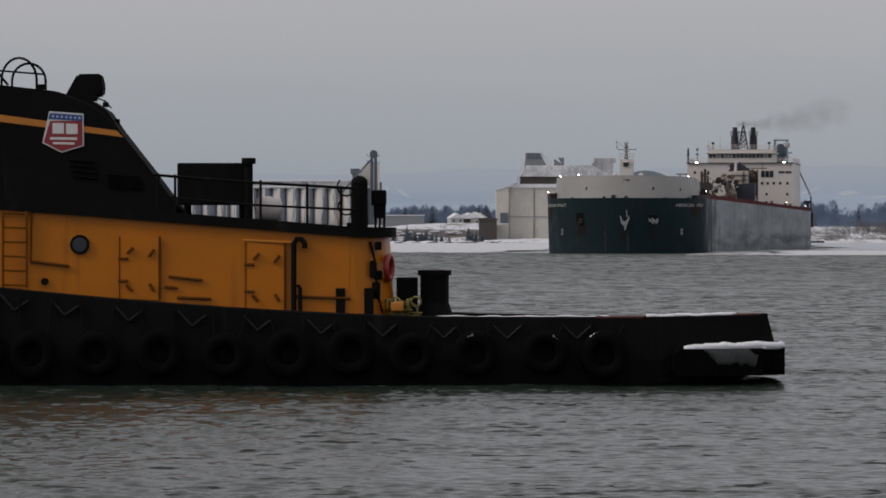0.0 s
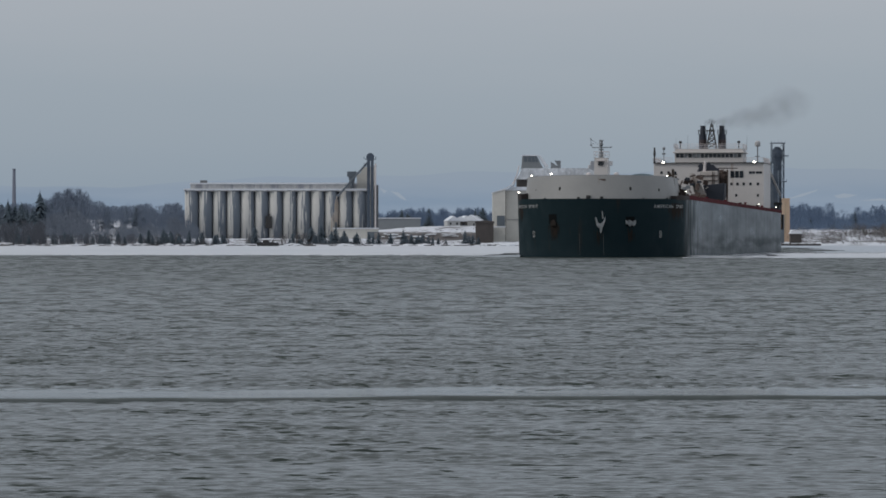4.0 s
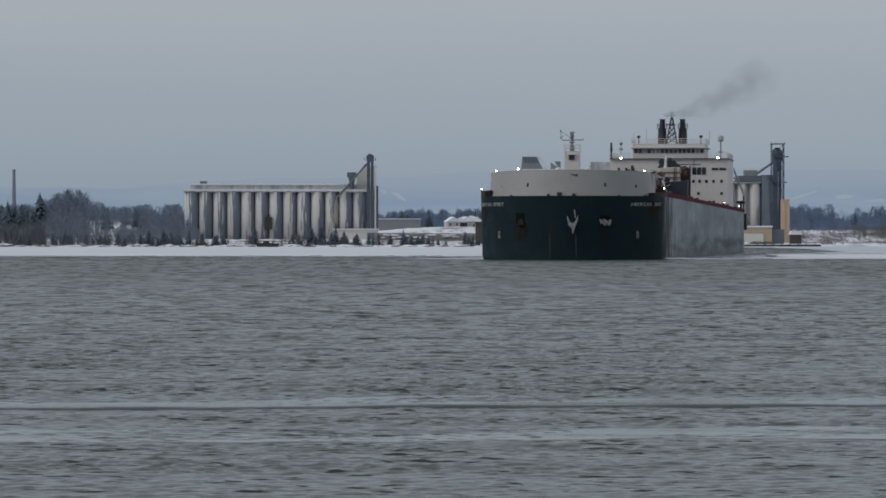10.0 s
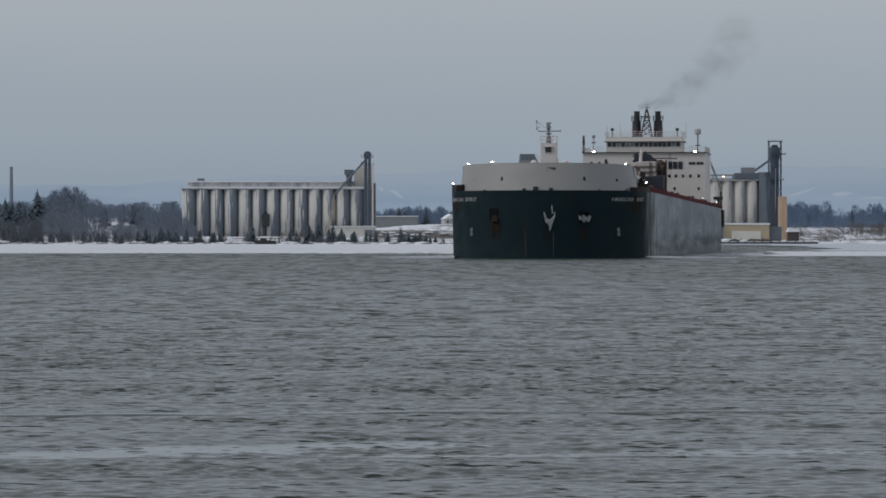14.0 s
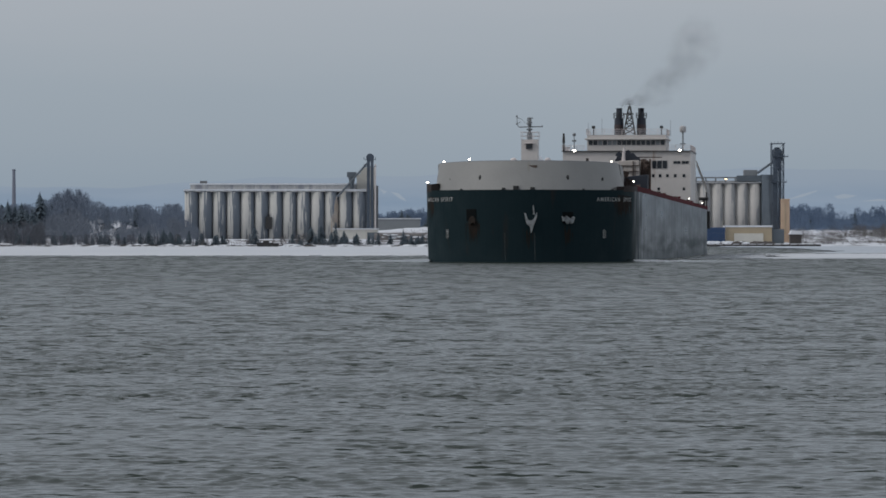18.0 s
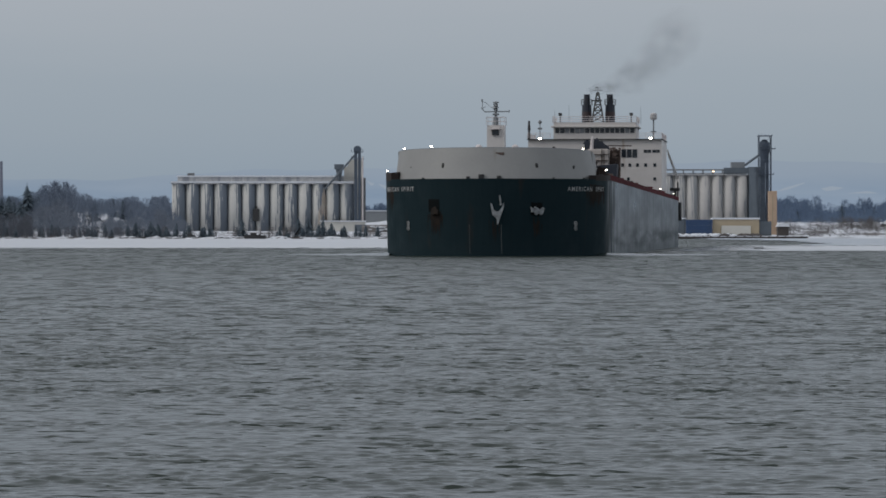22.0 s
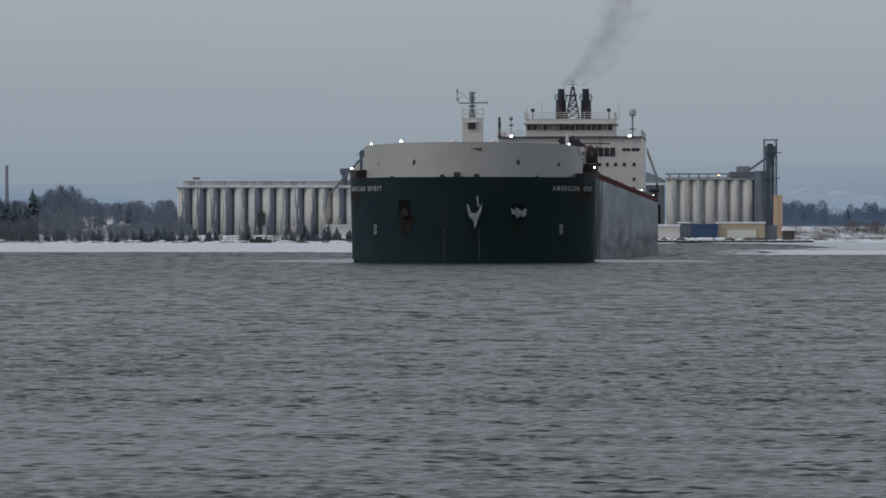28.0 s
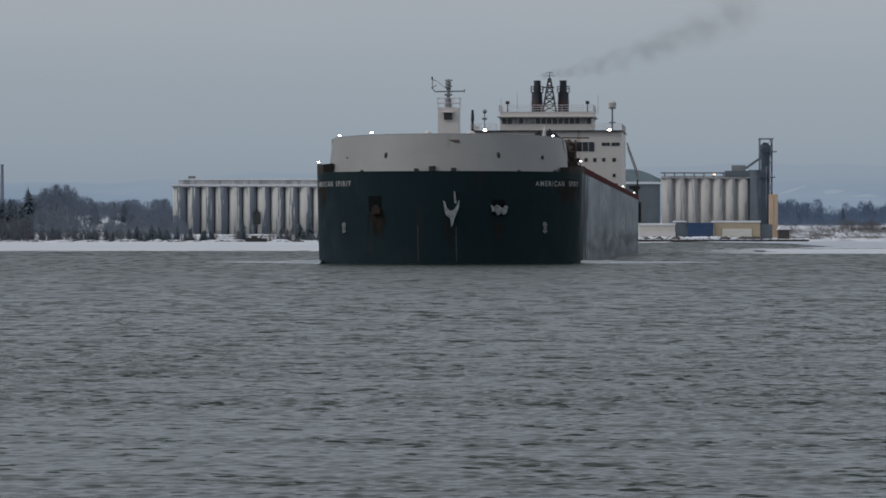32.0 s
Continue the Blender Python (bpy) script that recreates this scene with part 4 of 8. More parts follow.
    prism(bm, [(14.0, 10.9), (15.5, 10.9), (15.3, 11.9), (14.9, 12.3), (14.6, 12.9), (14.1, 13.0)], 22.5, 23.3)
    part("winch_screen", bm, M_rust_gear, ship, "rusted steel screen beside the winch")

    def on_screen(v, w):
        f = (w - 10.86) / 4.4
        half, a, off = 14.6 - 0.45 * f, 14.0 - 0.4 * f, 1.0 + 0.9 * f
        return off + a * (1 - math.sqrt(max(0, 1 - (v / half) ** 2)))

    for v, w, rx, rz in ((-6.6, 12.75, 0.24, 0.42), (6.6, 12.75, 0.26, 0.42), (11.6, 12.6, 0.16, 0.25), (-11.6, 12.6, 0.10, 0.12)):
        bm = B()
        ball(bm, (v, on_screen(v, w) + 0.05, w), 1, rx, 0.18, rz)
        part("fairlead", bm, M_dark, screen, "black oval mooring opening", smooth=True)
    for v, wd, ht in ((-9.6, 0.16, 0.12), (-2.9, 0.24, 0.2), (-1.0, 0.38, 0.38), (1.5, 0.30, 0.25), (9.0, 0.16, 0.12), (13.0, 0.16, 0.12)):
        bm = B()
        u = on_screen(v, 10.9)
        box(bm, v - wd, v + wd, u - 0.7, u + 0.1, 10.8, 10.9 + ht * 1.6, 0.08)
        part("roller_chock", bm, M_dark, screen, "small black mooring chock")
    bm = B()
    box(bm, 0.9, 2.1, on_screen(1.5, 14.4) - 0.03, on_screen(1.5, 14.4) + 0.2, 14.2, 14.6, 0.05)
    part("rust_patch", bm, M_hoist, screen, "brown rust stain below the rail")

    # lettering on both bows, wrapped to the plating
    def lettering(text, s, v_start, w, height, name, shift=0.0):
        cu = bpy.data.curves.new(name, "FONT")
        cu.body, cu.size, cu.extrude, cu.space_character = text, height * 1.38, 0.0, 1.3
        cu.offset = 0.014
        tmp = new(name, cu)
        dg = bpy.context.evaluated_depsgraph_get()
        dg.update()
        me = bpy.data.meshes.new_from_object(tmp.evaluated_get(dg))
        scene.collection.objects.unlink(tmp)
        bpy.data.objects.remove(tmp)
        xs = [v.co.x for v in me.vertices]
        length = max(xs) - min(xs)
        th_tab = [i / 2000 * 2 * math.pi / 2 - math.pi / 2 for i in range(2001)]
        arc = [0.0]
        for p, q in zip(th_tab, th_tab[1:]):
            arc.append(arc[-1] + math.hypot(16 * (math.sin(q) - math.sin(p)), 15 * (math.cos(q) - math.cos(p))))
        mid = np.interp(math.asin(v_start / 16), th_tab, arc)
        for vt in me.vertices:
            a = mid + shift + vt.co.x - (length if s < 0 else 0)
            th = float(np.interp(a, arc, th_tab))
            z = w + vt.co.y
            vt.co = (16.03 * math.sin(th), 15 * (1 - math.cos(th)) + 2.2 * (1 - min(z, 11) / 11) - 0.035 * math.cos(th), z)
        me.materials.append(M_letter)
        ob = new(name, me)
        ob.parent = hull
        ob["label"] = "white ship's name on the bow plating"
    lettering("AMERICAN", 1, 10.9, 9.2, 0.62, "name_lettering")
    lettering("SPIRIT", 1, 10.9, 9.2, 0.62, "name_lettering", 6.15)
    lettering("SPIRIT", -1, -10.9, 9.2, 0.62, "name_lettering")
    lettering("AMERICAN", -1, -10.9, 9.2, 0.62, "name_lettering", -3.6)
    # thruster marks: two small rings, one above the other, with a cross
    for s in (-1, 1):
        bm = B()
        v = 11.9 * s
        for w in (3.95, 4.6):
            u = bow_u(v, w)
            th = math.asin(v / 16)
            t = Vector((math.cos(th), 15 / 16 * math.sin(th), 0)).normalized()
            for i in range(16):
                p, q = (2 * math.pi * j / 16 for j in (i, i + 1))
                c0 = Vector((v, u, w)) + Vector((0.03 * s, -0.06, 0))
                rod(bm, c0 + t * 0.30 * math.cos(p) + Vector((0, 0, 0.30 * math.sin(p))), c0 + t * 0.30 * math.cos(q) + Vector((0, 0, 0.30 * math.sin(q))), 0.036, n=4)
            rod(bm, c0 - t * 0.2 - Vector((0, 0, 0.2)), c0 + t * 0.2 + Vector((0, 0, 0.2)), 0.04, n=4)
            rod(bm, c0 + t * 0.2 - Vector((0, 0, 0.2)), c0 - t * 0.2 + Vector((0, 0, 0.2)), 0.04, n=4)
        part("thruster_mark", bm, M_letter, hull, "white ringed mark on the bow")
    # draught marks: short bars in two columns
    for v in (-2.75, 1.75):
        for i in range(13):
            bm = B()
            w = 0.4 + i * 0.32
            u = bow_u(v, w)
            box(bm, v - 0.06, v + 0.06, u - 0.02, u + 0.05, w, w + 0.11)
            part("draught_mark", bm, M_mark, hull)
    # anchor pockets and anchors
    # pockets are flush black patches, the shade inside them painted on
    for v, w0, w1, hw in ((-7.9, 5.9, 8.3, 1.05), (6.7, 5.5, 7.8, 1.0)):
        bm = B()
        grid = []
        for j in range(7):
            z = w0 + (w1 - w0) * j / 6
            k = hw * (1.0 if j else 0.8)
            row = []
            for i in range(13):
                x = v + k * (i / 6 - 1) * math.cos(math.asin(v / 16))
                row.append(bm.verts.new((x, bow_u(x, z) - (0.04 if 0 < i < 12 and 0 < j < 6 else -0.1), z)))
            grid.append(row)
        for ra, rb in zip(grid, grid[1:]):
            for i in range(12):
                bm.faces.new((ra[i], ra[i + 1], rb[i + 1], rb[i]))
        part("anchor_pocket", bm, M_void, hull, "flush black patch painted as the shade inside an anchor pocket")
    rng = random.Random(12)
    for cx, w0, n_run, wide in ((-7.7, 6.4, 70, 1.0), (6.7, 5.6, 16, 0.9), (14.6, 10.2, 70, 1.2), (-14.8, 10.0, 34, 0.9), (0.9, 5.2, 10, 0.8)):
        bm = B()
        for i in range(n_run):
            x = cx + rng.gauss(0, 0.45) * wide
            x = max(-15.6, min(15.6, x))
            z1 = w0 - rng.uniform(0, 1.2)
            z0 = z1 - rng.uniform(0.6, 2.6)
            wd = rng.uniform(0.03, 0.10)
            ps = [(x - wd, z1), (x + wd, z1), (x + wd * 0.3, z0), (x - wd * 0.3, z0)]
            f = [bm.verts.new((a, bow_u(a, z) - 0.035 - 0.002 * (i % 5), z)) for a, z in ps]
            bm.faces.new(f)
        tagged(part("rust_run", bm, M_rust_run, hull, "brown rust runs down the plating"), kind="stuff")

    def anchor(v, w, sc, tilt, mt, lab):
        bm = B()
        prism(bm, [(-1.0, 1.5), (-0.72, 1.35), (-0.55, 0.55), (-0.2, 0.2), (0.25, 0.25), (0.62, 0.62), (0.86, 1.35), (1.05, 1.65), (0.98, 0.7), (0.62, -0.25), (0.42, -0.6), (0.2, -1.6), (0.0, -1.75), (-0.05, -0.7), (-0.62, -0.35), (-0.82, 0.3)], -0.28, 0.05)
        bmesh.ops.bevel(bm, geom=list(bm.edges), offset=0.05, segments=1, affect="EDGES")
        bm.transform(Matrix.Translation((v, bow_u(v, w) - 0.05, w)) @ Matrix.Rotation(math.asin(v / 16) * 0.95, 4, "Z") @ Matrix.Rotation(radians(tilt), 4, "Y") @ Matrix.Diagonal((sc, 1, sc, 1)))
        part("anchor", bm, mt, hull, lab)
    anchor(1.2, 6.05, 0.95, 0, M_anchor, "worn pale anchor housed at the stem")
    bm = B()
    rod(bm, (1.75, bow_u(1.75, 7.6) - 0.12, 7.15), (1.62, bow_u(1.62, 8.6) - 0.08, 8.55), 0.14, 0.09, 6)
    part("anchor_shank", bm, M_anchor, hull, "worn pale anchor shank")
    bm = B()
    prism(bm, [(-1.05, 0.55), (-0.62, 0.22), (-0.36, 0.58), (0.02, 0.36), (0.36, 0.02), (0.72, 0.50), (1.05, 0.30), (0.78, -0.50), (0.42, -0.68), (0.16, -0.22), (-0.10, -0.72), (-0.36, -0.62), (-0.50, -0.10), (-0.88, -0.30)], -0.30, 0.05)
    bmesh.ops.bevel(bm, geom=list(bm.edges), offset=0.06, segments=1, affect="EDGES")
    bm.transform(Matrix.Translation((6.75, bow_u(6.75, 6.5) - 0.06, 6.42)) @ Matrix.Rotation(math.asin(6.75 / 16) * 0.95, 4, "Z"))
    part("anchor", bm, M_anchor, hull, "worn pale stockless anchor in its pocket")
    bm = B()
    prism(bm, [(-0.55, 0.30), (-0.25, 0.55), (-0.1, 0.75), (0.25, 0.8), (0.35, 0.6), (0.70, 0.2), (0.62, -0.45), (0.2, -0.15), (-0.2, -0.5), (-0.6, -0.3)], -0.25, 0.05)
    bmesh.ops.bevel(bm, geom=list(bm.edges), offset=0.06, segments=1, affect="EDGES")
    bm.transform(Matrix.Translation((-7.75, bow_u(-7.75, 6.4) - 0.06, 6.2)) @ Matrix.Rotation(math.asin(-7.75 / 16) * 0.95, 4, "Z"))
    part("anchor", bm, M_rust_run, hull, "rusted anchor drawn into its pocket")

    # foremast on a white tower
    bm = B()
    prism(bm, [(-1.32, 14.7), (1.25, 14.7), (1.22, 18.75), (-1.28, 18.75)], 13.2, 15.6)
    fm = part("foremast_tower", bm, M_house, ship, "white steel foremast tower")
    bm = B()
    box(bm, -0.55, 0.45, 12.95, 13.25, 17.3, 18.05, 0.05)
    part("window", bm, M_glass, fm)
    bm = B()
    box(bm, -0.75, 0.65, 12.7, 13.25, 18.1, 18.3, 0.05)
    part("visor", bm, M_pale, fm)
    bm = B()
    for z in (19.3, 19.9):
        for a, b in (((-1.35, 13.1), (1.3, 13.1)), ((-1.35, 15.7), (1.3, 15.7)), ((-1.35, 13.1), (-1.35, 15.7)), ((1.3, 13.1), (1.3, 15.7))):
            rod(bm, (*a, z), (*b, z), 0.035, n=5)
    for x in (-1.35, -0.5, 0.45, 1.3):
        for y in (13.1, 15.7):
            rod(bm, (x, y, 18.7), (x, y, 19.95), 0.035, n=5)
    part("railing", bm, M_pale, fm)
    bm = B()
    rod(bm, (-0.1, 14.3, 18.7), (-0.1, 14.3, 19.9), 0.42, 0.36, 10)
    rod(bm, (-0.1, 14.3, 19.9), (-0.1, 14.3, 21.4), 0.22, 0.16, 8)
    rod(bm, (-0.1, 14.3, 21.25), (-0.1, 14.3, 21.6), 0.5, 0.3, 10)
    part("mast", bm, M_grey, fm, "grey steel mast")
    bm = B()
    rod(bm, (-1.75, 14.3, 20.70), (1.85, 14.3, 20.75), 0.085, n=6)
    rod(bm, (-1.75, 14.3, 20.7), (-2.02, 14.3, 21.1), 0.06, n=6)
    rod(bm, (-2.02, 14.3, 21.0), (-2.05, 14.3, 22.3), 0.05, n=6)
    rod(bm, (-2.15, 14.3, 21.15), (-1.5, 14.3, 21.5), 0.045, n=6)
    rod(bm, (-2.08, 14.3, 22.2), (-2.08, 14.3, 22.5), 0.13, n=6)
    rod(bm, (-2.05, 14.3, 22.15), (-1.55, 14.3, 22.0), 0.045, n=6)
    rod(bm, (-1.55, 14.3, 22.0), (-0.2, 14.3, 20.9), 0.03, n=5)
    ball(bm, (-2.05, 14.3, 21.2), 0.16, sub=1)
    rod(bm, (1.8, 14.3, 20.6), (1.85, 14.3, 20.95), 0.07, n=6)
    part("yard", bm, M_grey, fm, "cross yard with wind instruments")
    bm = B()
    torus(bm, (-0.1, 13.9, 21.75), 0.24, 0.1)
    rod(bm, (-0.1, 14.3, 21.5), (-0.1, 14.3, 22.2), 0.12, n=6)
    box(bm, -0.5, 0.4, 14.2, 14.4, 21.98, 22.14, 0.03)
    rod(bm, (-0.1, 14.1, 21.05), (-0.1, 14.5, 21.05), 0.3, n=10)
    box(bm, -0.55, 0.35, 14.0, 14.6, 20.2, 20.45, 0.04)
    part("radar_scanner", bm, M_grey, fm, "grey radar scanner bar")
    for v in (-2.9, 2.4):
        bm = B()
        ball(bm, (v, 18, 15.55), 0.55)
        rod(bm, (v, 18, 14.7), (v, 18, 15.3), 0.28, n=8)
        part("dome", bm, M_pale, ship, "pale rounded aerial dome", smooth=True)
    # floodlights
    for v, u, w, r in ((-13.0, 11.5, 15.35, 0.16), (-8.5, 5.2, 15.55, 0.18), (-15.7, 13.0, 12.2, 0.14), (12.6, 12.5, 15.3, 0.13), (15.7, 17.0, 12.35, 0.13), (-11.65, 261.2, 22.85, 0.31), (11.45, 261.2, 22.85, 0.31), (15.0, 225, 11.9, 0.12), (15.4, 285, 11.5, 0.10)):
        bm = B()
        rod(bm, (v, u + 0.1, w - 0.7), (v, u + 0.1, w), 0.05, n=6)
        box(bm, v - r * 1.1, v + r * 1.1, u + 0.05, u + 0.3, w - r * 0.7, w + r * 0.7, 0.03)
        fl = part("floodlight", bm, M_dark, ship, "lit deck floodlight")
        bm = B()
        ball(bm, (v, u, w), r, 1.1, 0.4, 0.62)
        part("lens", bm, M_lamp, fl, smooth=True)

    # aft house
    bm = B()
    prism(bm, [(-14.2, 10.2), (13.75, 10.2), (13.75, 22.6), (-14.2, 22.6)], 262, 288)
    house = part("deckhouse", bm, M_house, ship, "cream-white aft accommodation house")
    bm = B()
    box(bm, -14.4, 13.95, 261.5, 288, 22.6, 22.78)
    part("deck_edge", bm, M_dark, house)
    bm = B()
    box(bm, -8.95, 8.35, 263, 276, 22.75, 25.2)
    bridge = part("wheelhouse", bm, M_house, ship, "wheelhouse with a row of windows")
    bm = B()
    box(bm, -9.4, 8.8, 262.2, 276.5, 25.2, 25.55, 0.08)
    box(bm, -8.9, 8.3, 262.8, 276, 25.55, 26.3)
    part("wheelhouse_roof", bm, M_house, bridge)
    for i in range(16):
        x = -8.6 + i * 1.05
        bm = B()
        box(bm, x, x + 0.86, 262.9, 263.1, 24.05, 25.05, 0.03)
        part("window", bm, M_glass if i not in (2, 4, 5, 14) else M_grey, bridge)

    def rail(pts, z0, z1, mt, parent, step=1.5, bars=3):
        bm = B()
        for a, b in zip(pts, pts[1:]):
            a, b = Vector((*a, 0)), Vector((*b, 0))
            k = max(1, int((b - a).length / step))
            for j in range(bars):
                z = z0 + (z1 - z0) * (j + 1) / bars
                rod(bm, a + Vector((0, 0, z)), b + Vector((0, 0, z)), 0.045, n=4)
            for i in range(k + 1):
                p = a.lerp(b, i / k)
                rod(bm, p + Vector((0, 0, z0)), p + Vector((0, 0, z1)), 0.045, n=4)
        part("railing", bm, mt, parent, "thin pale railing")
    rail([(-9.1, 275), (-9.1, 262.6), (8.5, 262.6), (8.5, 275)], 26.2, 27.5, M_pale, bridge, 1.9)
    rail([(-14.3, 285), (-14.3, 261.6), (-9.5, 261.6)], 22.8, 24.0, M_pale, house)
    rail([(8.8, 261.7), (13.8, 261.7), (13.8, 285)], 22.8, 24.0, M_pale, house)
    # house windows
    for i in range(3):
        bm = B()
        box(bm, 5.35 + i * 1.15, 6.32 + i * 1.15, 261.9, 262.1, 18.9, 20.6, 0.03)
        part("window", bm, M_glass, house)
    for v, w, wd, ht in ((10.4, 20.2, 0.4, 0.3), (11.2, 20.2, 0.35, 0.3), (12.2, 20.2, 0.4, 0.3), (13.0, 20.2, 0.35, 0.3), (5.6, 17.3, 0.3, 0.35), (7.1, 17.3, 0.3, 0.35), (8.7, 17.3, 0.3, 0.35), (10.4, 17.3, 0.3, 0.35), (12.3, 17.3, 0.3, 0.35),
                         (6.8, 14.4, 0.28, 0.33), (12.3, 14.4, 0.28, 0.33), (-12.2, 20.2, 0.3, 0.35), (-10.4, 20.2, 0.3, 0.35), (-8.7, 20.2, 0.3, 0.35), (-12.2, 17.3, 0.3, 0.35), (-10.4, 17.3, 0.3, 0.35)):
        bm = B()
        box(bm, v - wd, v + wd, 261.92, 262.1, w - ht, w + ht, 0.04)
        part("window", bm, M_glass, house)
    # vents and signal gear on the wheelhouse roof
    for v in (-7.6, 7.3):
        bm = B()
        rod(bm, (v, 264, 26.2), (v, 264, 27.9), 0.12, n=6)
        box(bm, v - 0.36, v + 0.36, 263.7, 264.4, 27.7, 28.3, 0.1)
        part("searchlight", bm, M_dark, bridge, "dark searchlight on a post")
    for v, h in ((-5.9, 30.0), (9.2, 29.6), (-8.9, 29.0)):
        bm = B()
        rod(bm, (v, 266, 26.0), (v, 266, h), 0.05, 0.03, 5)
        part("aerial", bm, M_grey, bridge)
    bm = B()
    rod(bm, (-12.0, 266, 22.8), (-12.0, 266, 26.2), 0.1, n=6)
    ball(bm, (-12.0, 266, 26.45), 0.42, sub=2)
    box(bm, -12.45, -11.55, 265.7, 266.3, 24.9, 25.3, 0.08)
    part("signal_post", bm, M_grey, house, "signal lamp post")
    bm = B()
    rod(bm, (-14.0, 262, 22.8), (-14.0, 262, 26.6), 0.22, n=8)
    rod(bm, (-14.0, 262, 24.6), (-14.0, 262, 26.4), 0.34, 0.2, 8)
    part("whip_mast", bm, M_dark, house)
    bm = B()
    rod(bm, (11.8, 268, 22.8), (11.8, 268, 27.0), 0.16, n=8)
    box(bm, 11.2, 12.4, 267.5, 268.5, 24.3, 24.5)
    rm = part("radome_post", bm, M_grey, house)
    bm = B()
    rod(bm, (11.8, 268, 26.9), (11.8, 268, 27.25), 0.55, 0.72, 16)
    rod(bm, (11.8, 268, 27.25), (11.8, 268, 28.1), 0.74, 0.70, 16)
    rod(bm, (11.8, 268, 28.1), (11.8, 268, 28.38), 0.70, 0.35, 16)
    part("radome", bm, M_radome, rm, "pale drum-shaped satellite dome")
    # funnels
    for s in (-1, 1):
        bm = B()
        v = 2.35 * s - (0.1 if s < 0 else -0.15)
        rod(bm, (v, 271, 22.8), (v, 271, 30.2), 1.05, 1.0, 16)
        fun = part("funnel", bm, M_navy, ship, "black funnel with a dull red band", smooth=False)
        bm = B()
        rod(bm, (v, 271, 27.5), (v, 271, 28.75), 1.065, 1.045, 16)
        part("band", bm, M_stack_red, fun)
        bm = B()
        rod(bm, (v - 0.05 * s, 271, 30.2), (v - 0.05 * s, 271, 32.4), 0.70, 0.64, 12)
        torus(bm, (v - 0.05 * s, 271, 32.3), 0.67, 0.08, normal="z", n=14, k=5)
        part("exhaust_pipe", bm, M_navy, fun)
        bm = B()
        for z in (30.8, 31.3):
            for i in range(12):
                a, b = (2 * math.pi * j / 12 for j in (i, i + 1))
                rod(bm, (v + 1.2 * math.cos(a), 271 + 1.2 * math.sin(a), z), (v + 1.2 * math.cos(b), 271 + 1.2 * math.sin(b), z), 0.04, n=4)
                if z > 31:
                    rod(bm, (v + 1.2 * math.cos(a), 271 + 1.2 * math.sin(a), 30.1), (v + 1.2 * math.cos(a), 271 + 1.2 * math.sin(a), 31.3), 0.035, n=4)
        part("railing", bm, M_dark, fun)
    # lattice mast between the funnels
    bm = B()
    legs = [(-1.25, 268.0), (1.25, 268.0), (1.25, 270.0), (-1.25, 270.0)]
    cx, cy = 0.0, 269.0

    def leg(i, t):
        x, y = legs[i % 4]
        return Vector((cx + (x - cx) * (1 - 0.82 * t), cy + (y - cy) * (1 - 0.8 * t), 26.5 + 6.2 * t))
    for i in range(4):
        rod(bm, leg(i, 0), leg(i, 1), 0.15, 0.11, 6)
        for k in range(5):
            rod(bm, leg(i, k / 5), leg(i + 1, (k + 1) / 5), 0.095, n=5)
            rod(bm, leg(i + 1, k / 5), leg(i, (k + 1) / 5), 0.075, n=5)
            rod(bm, leg(i, (k + 1) / 5), leg(i + 1, (k + 1) / 5), 0.09, n=5)
    rod(bm, (0, 269, 32.5), (0, 269, 33.9), 0.1, 0.05, 6)
    rod(bm, (-1.0, 269, 33.2), (1.0, 269, 33.2), 0.06, n=5)
    rod(bm, (-0.6, 269, 33.8), (0.6, 269, 33.8), 0.05, n=5)
    box(bm, -1.4, 0.9, 268.8, 269.2, 30.9, 31.15, 0.03)
    part("lattice_mast", bm, M_dark, ship, "dark lattice mast")
    # unloading gear in front of the house
    bm = B()
    prism(bm, [(-1.5, 21.9), (-0.9, 22.3), (-0.5, 22.0), (-0.2, 21.2), (-0.3, 20.4), (-1.7, 20.4), (-1.4, 21.2), (-1.8, 21.4)], 247, 248.4)
    prism(bm, [(0.6, 22.3), (1.1, 22.7), (1.6, 21.9), (2.1, 22.0), (2.7, 21.3), (3.4, 21.0), (3.6, 20.3), (-0.2, 20.3), (0.2, 21.4)], 247.2, 248.6)
    box(bm, -1.8, 3.6, 247, 248.2, 20.2, 20.6)
    un = part("unloader_gantry", bm, M_navy, ship, "dark gantry of the unloading gear")
    bm = B()
    rod(bm, (3.4, 247.6, 21.05), (8.2, 247.6, 21.0), 0.12, n=6)
    part("cross_beam", bm, M_rust, un, "thin brown crossbeam")
    bm = B()
    rod(bm, (0.0, 246.5, 20.0), (0.15, 246.5, 22.4), 0.42, 0.28, 8)
    rod(bm, (0.15, 246.5, 22.4), (0.2, 246.5, 23.1), 0.26, 0.12, 8)
    part("post", bm, M_pale, un, "pale post on the gantry")
    bm = B()
    prism(bm, [(-1.0, 18.6), (-0.7, 20.25), (3.5, 20.3), (3.7, 17.0), (0.9, 16.8), (-0.4, 17.4)], 244, 250)
    bmesh.ops.bevel(bm, geom=list(bm.edges), offset=0.12, segments=1, affect="EDGES")
    hs = part("conveyor_housing", bm, M_dirty, un, "cream conveyor housing with rust runs")
    for x0, x1, z0, z1 in ((-0.9, 3.6, 19.1, 19.22), (0.0, 3.6, 17.9, 18.02), (2.2, 2.35, 16.9, 20.2)):
        bm = B()
        box(bm, x0, x1, 243.7, 244.05, z0, z1)
        part("support_beam", bm, M_rust, hs, "brown support beam")
    bm = B()
    prism(bm, [(0.2, 16.7), (5.6, 17.2), (5.5, 14.0), (4.9, 11.0), (1.6, 11.0), (0.9, 13.8)], 240, 246)
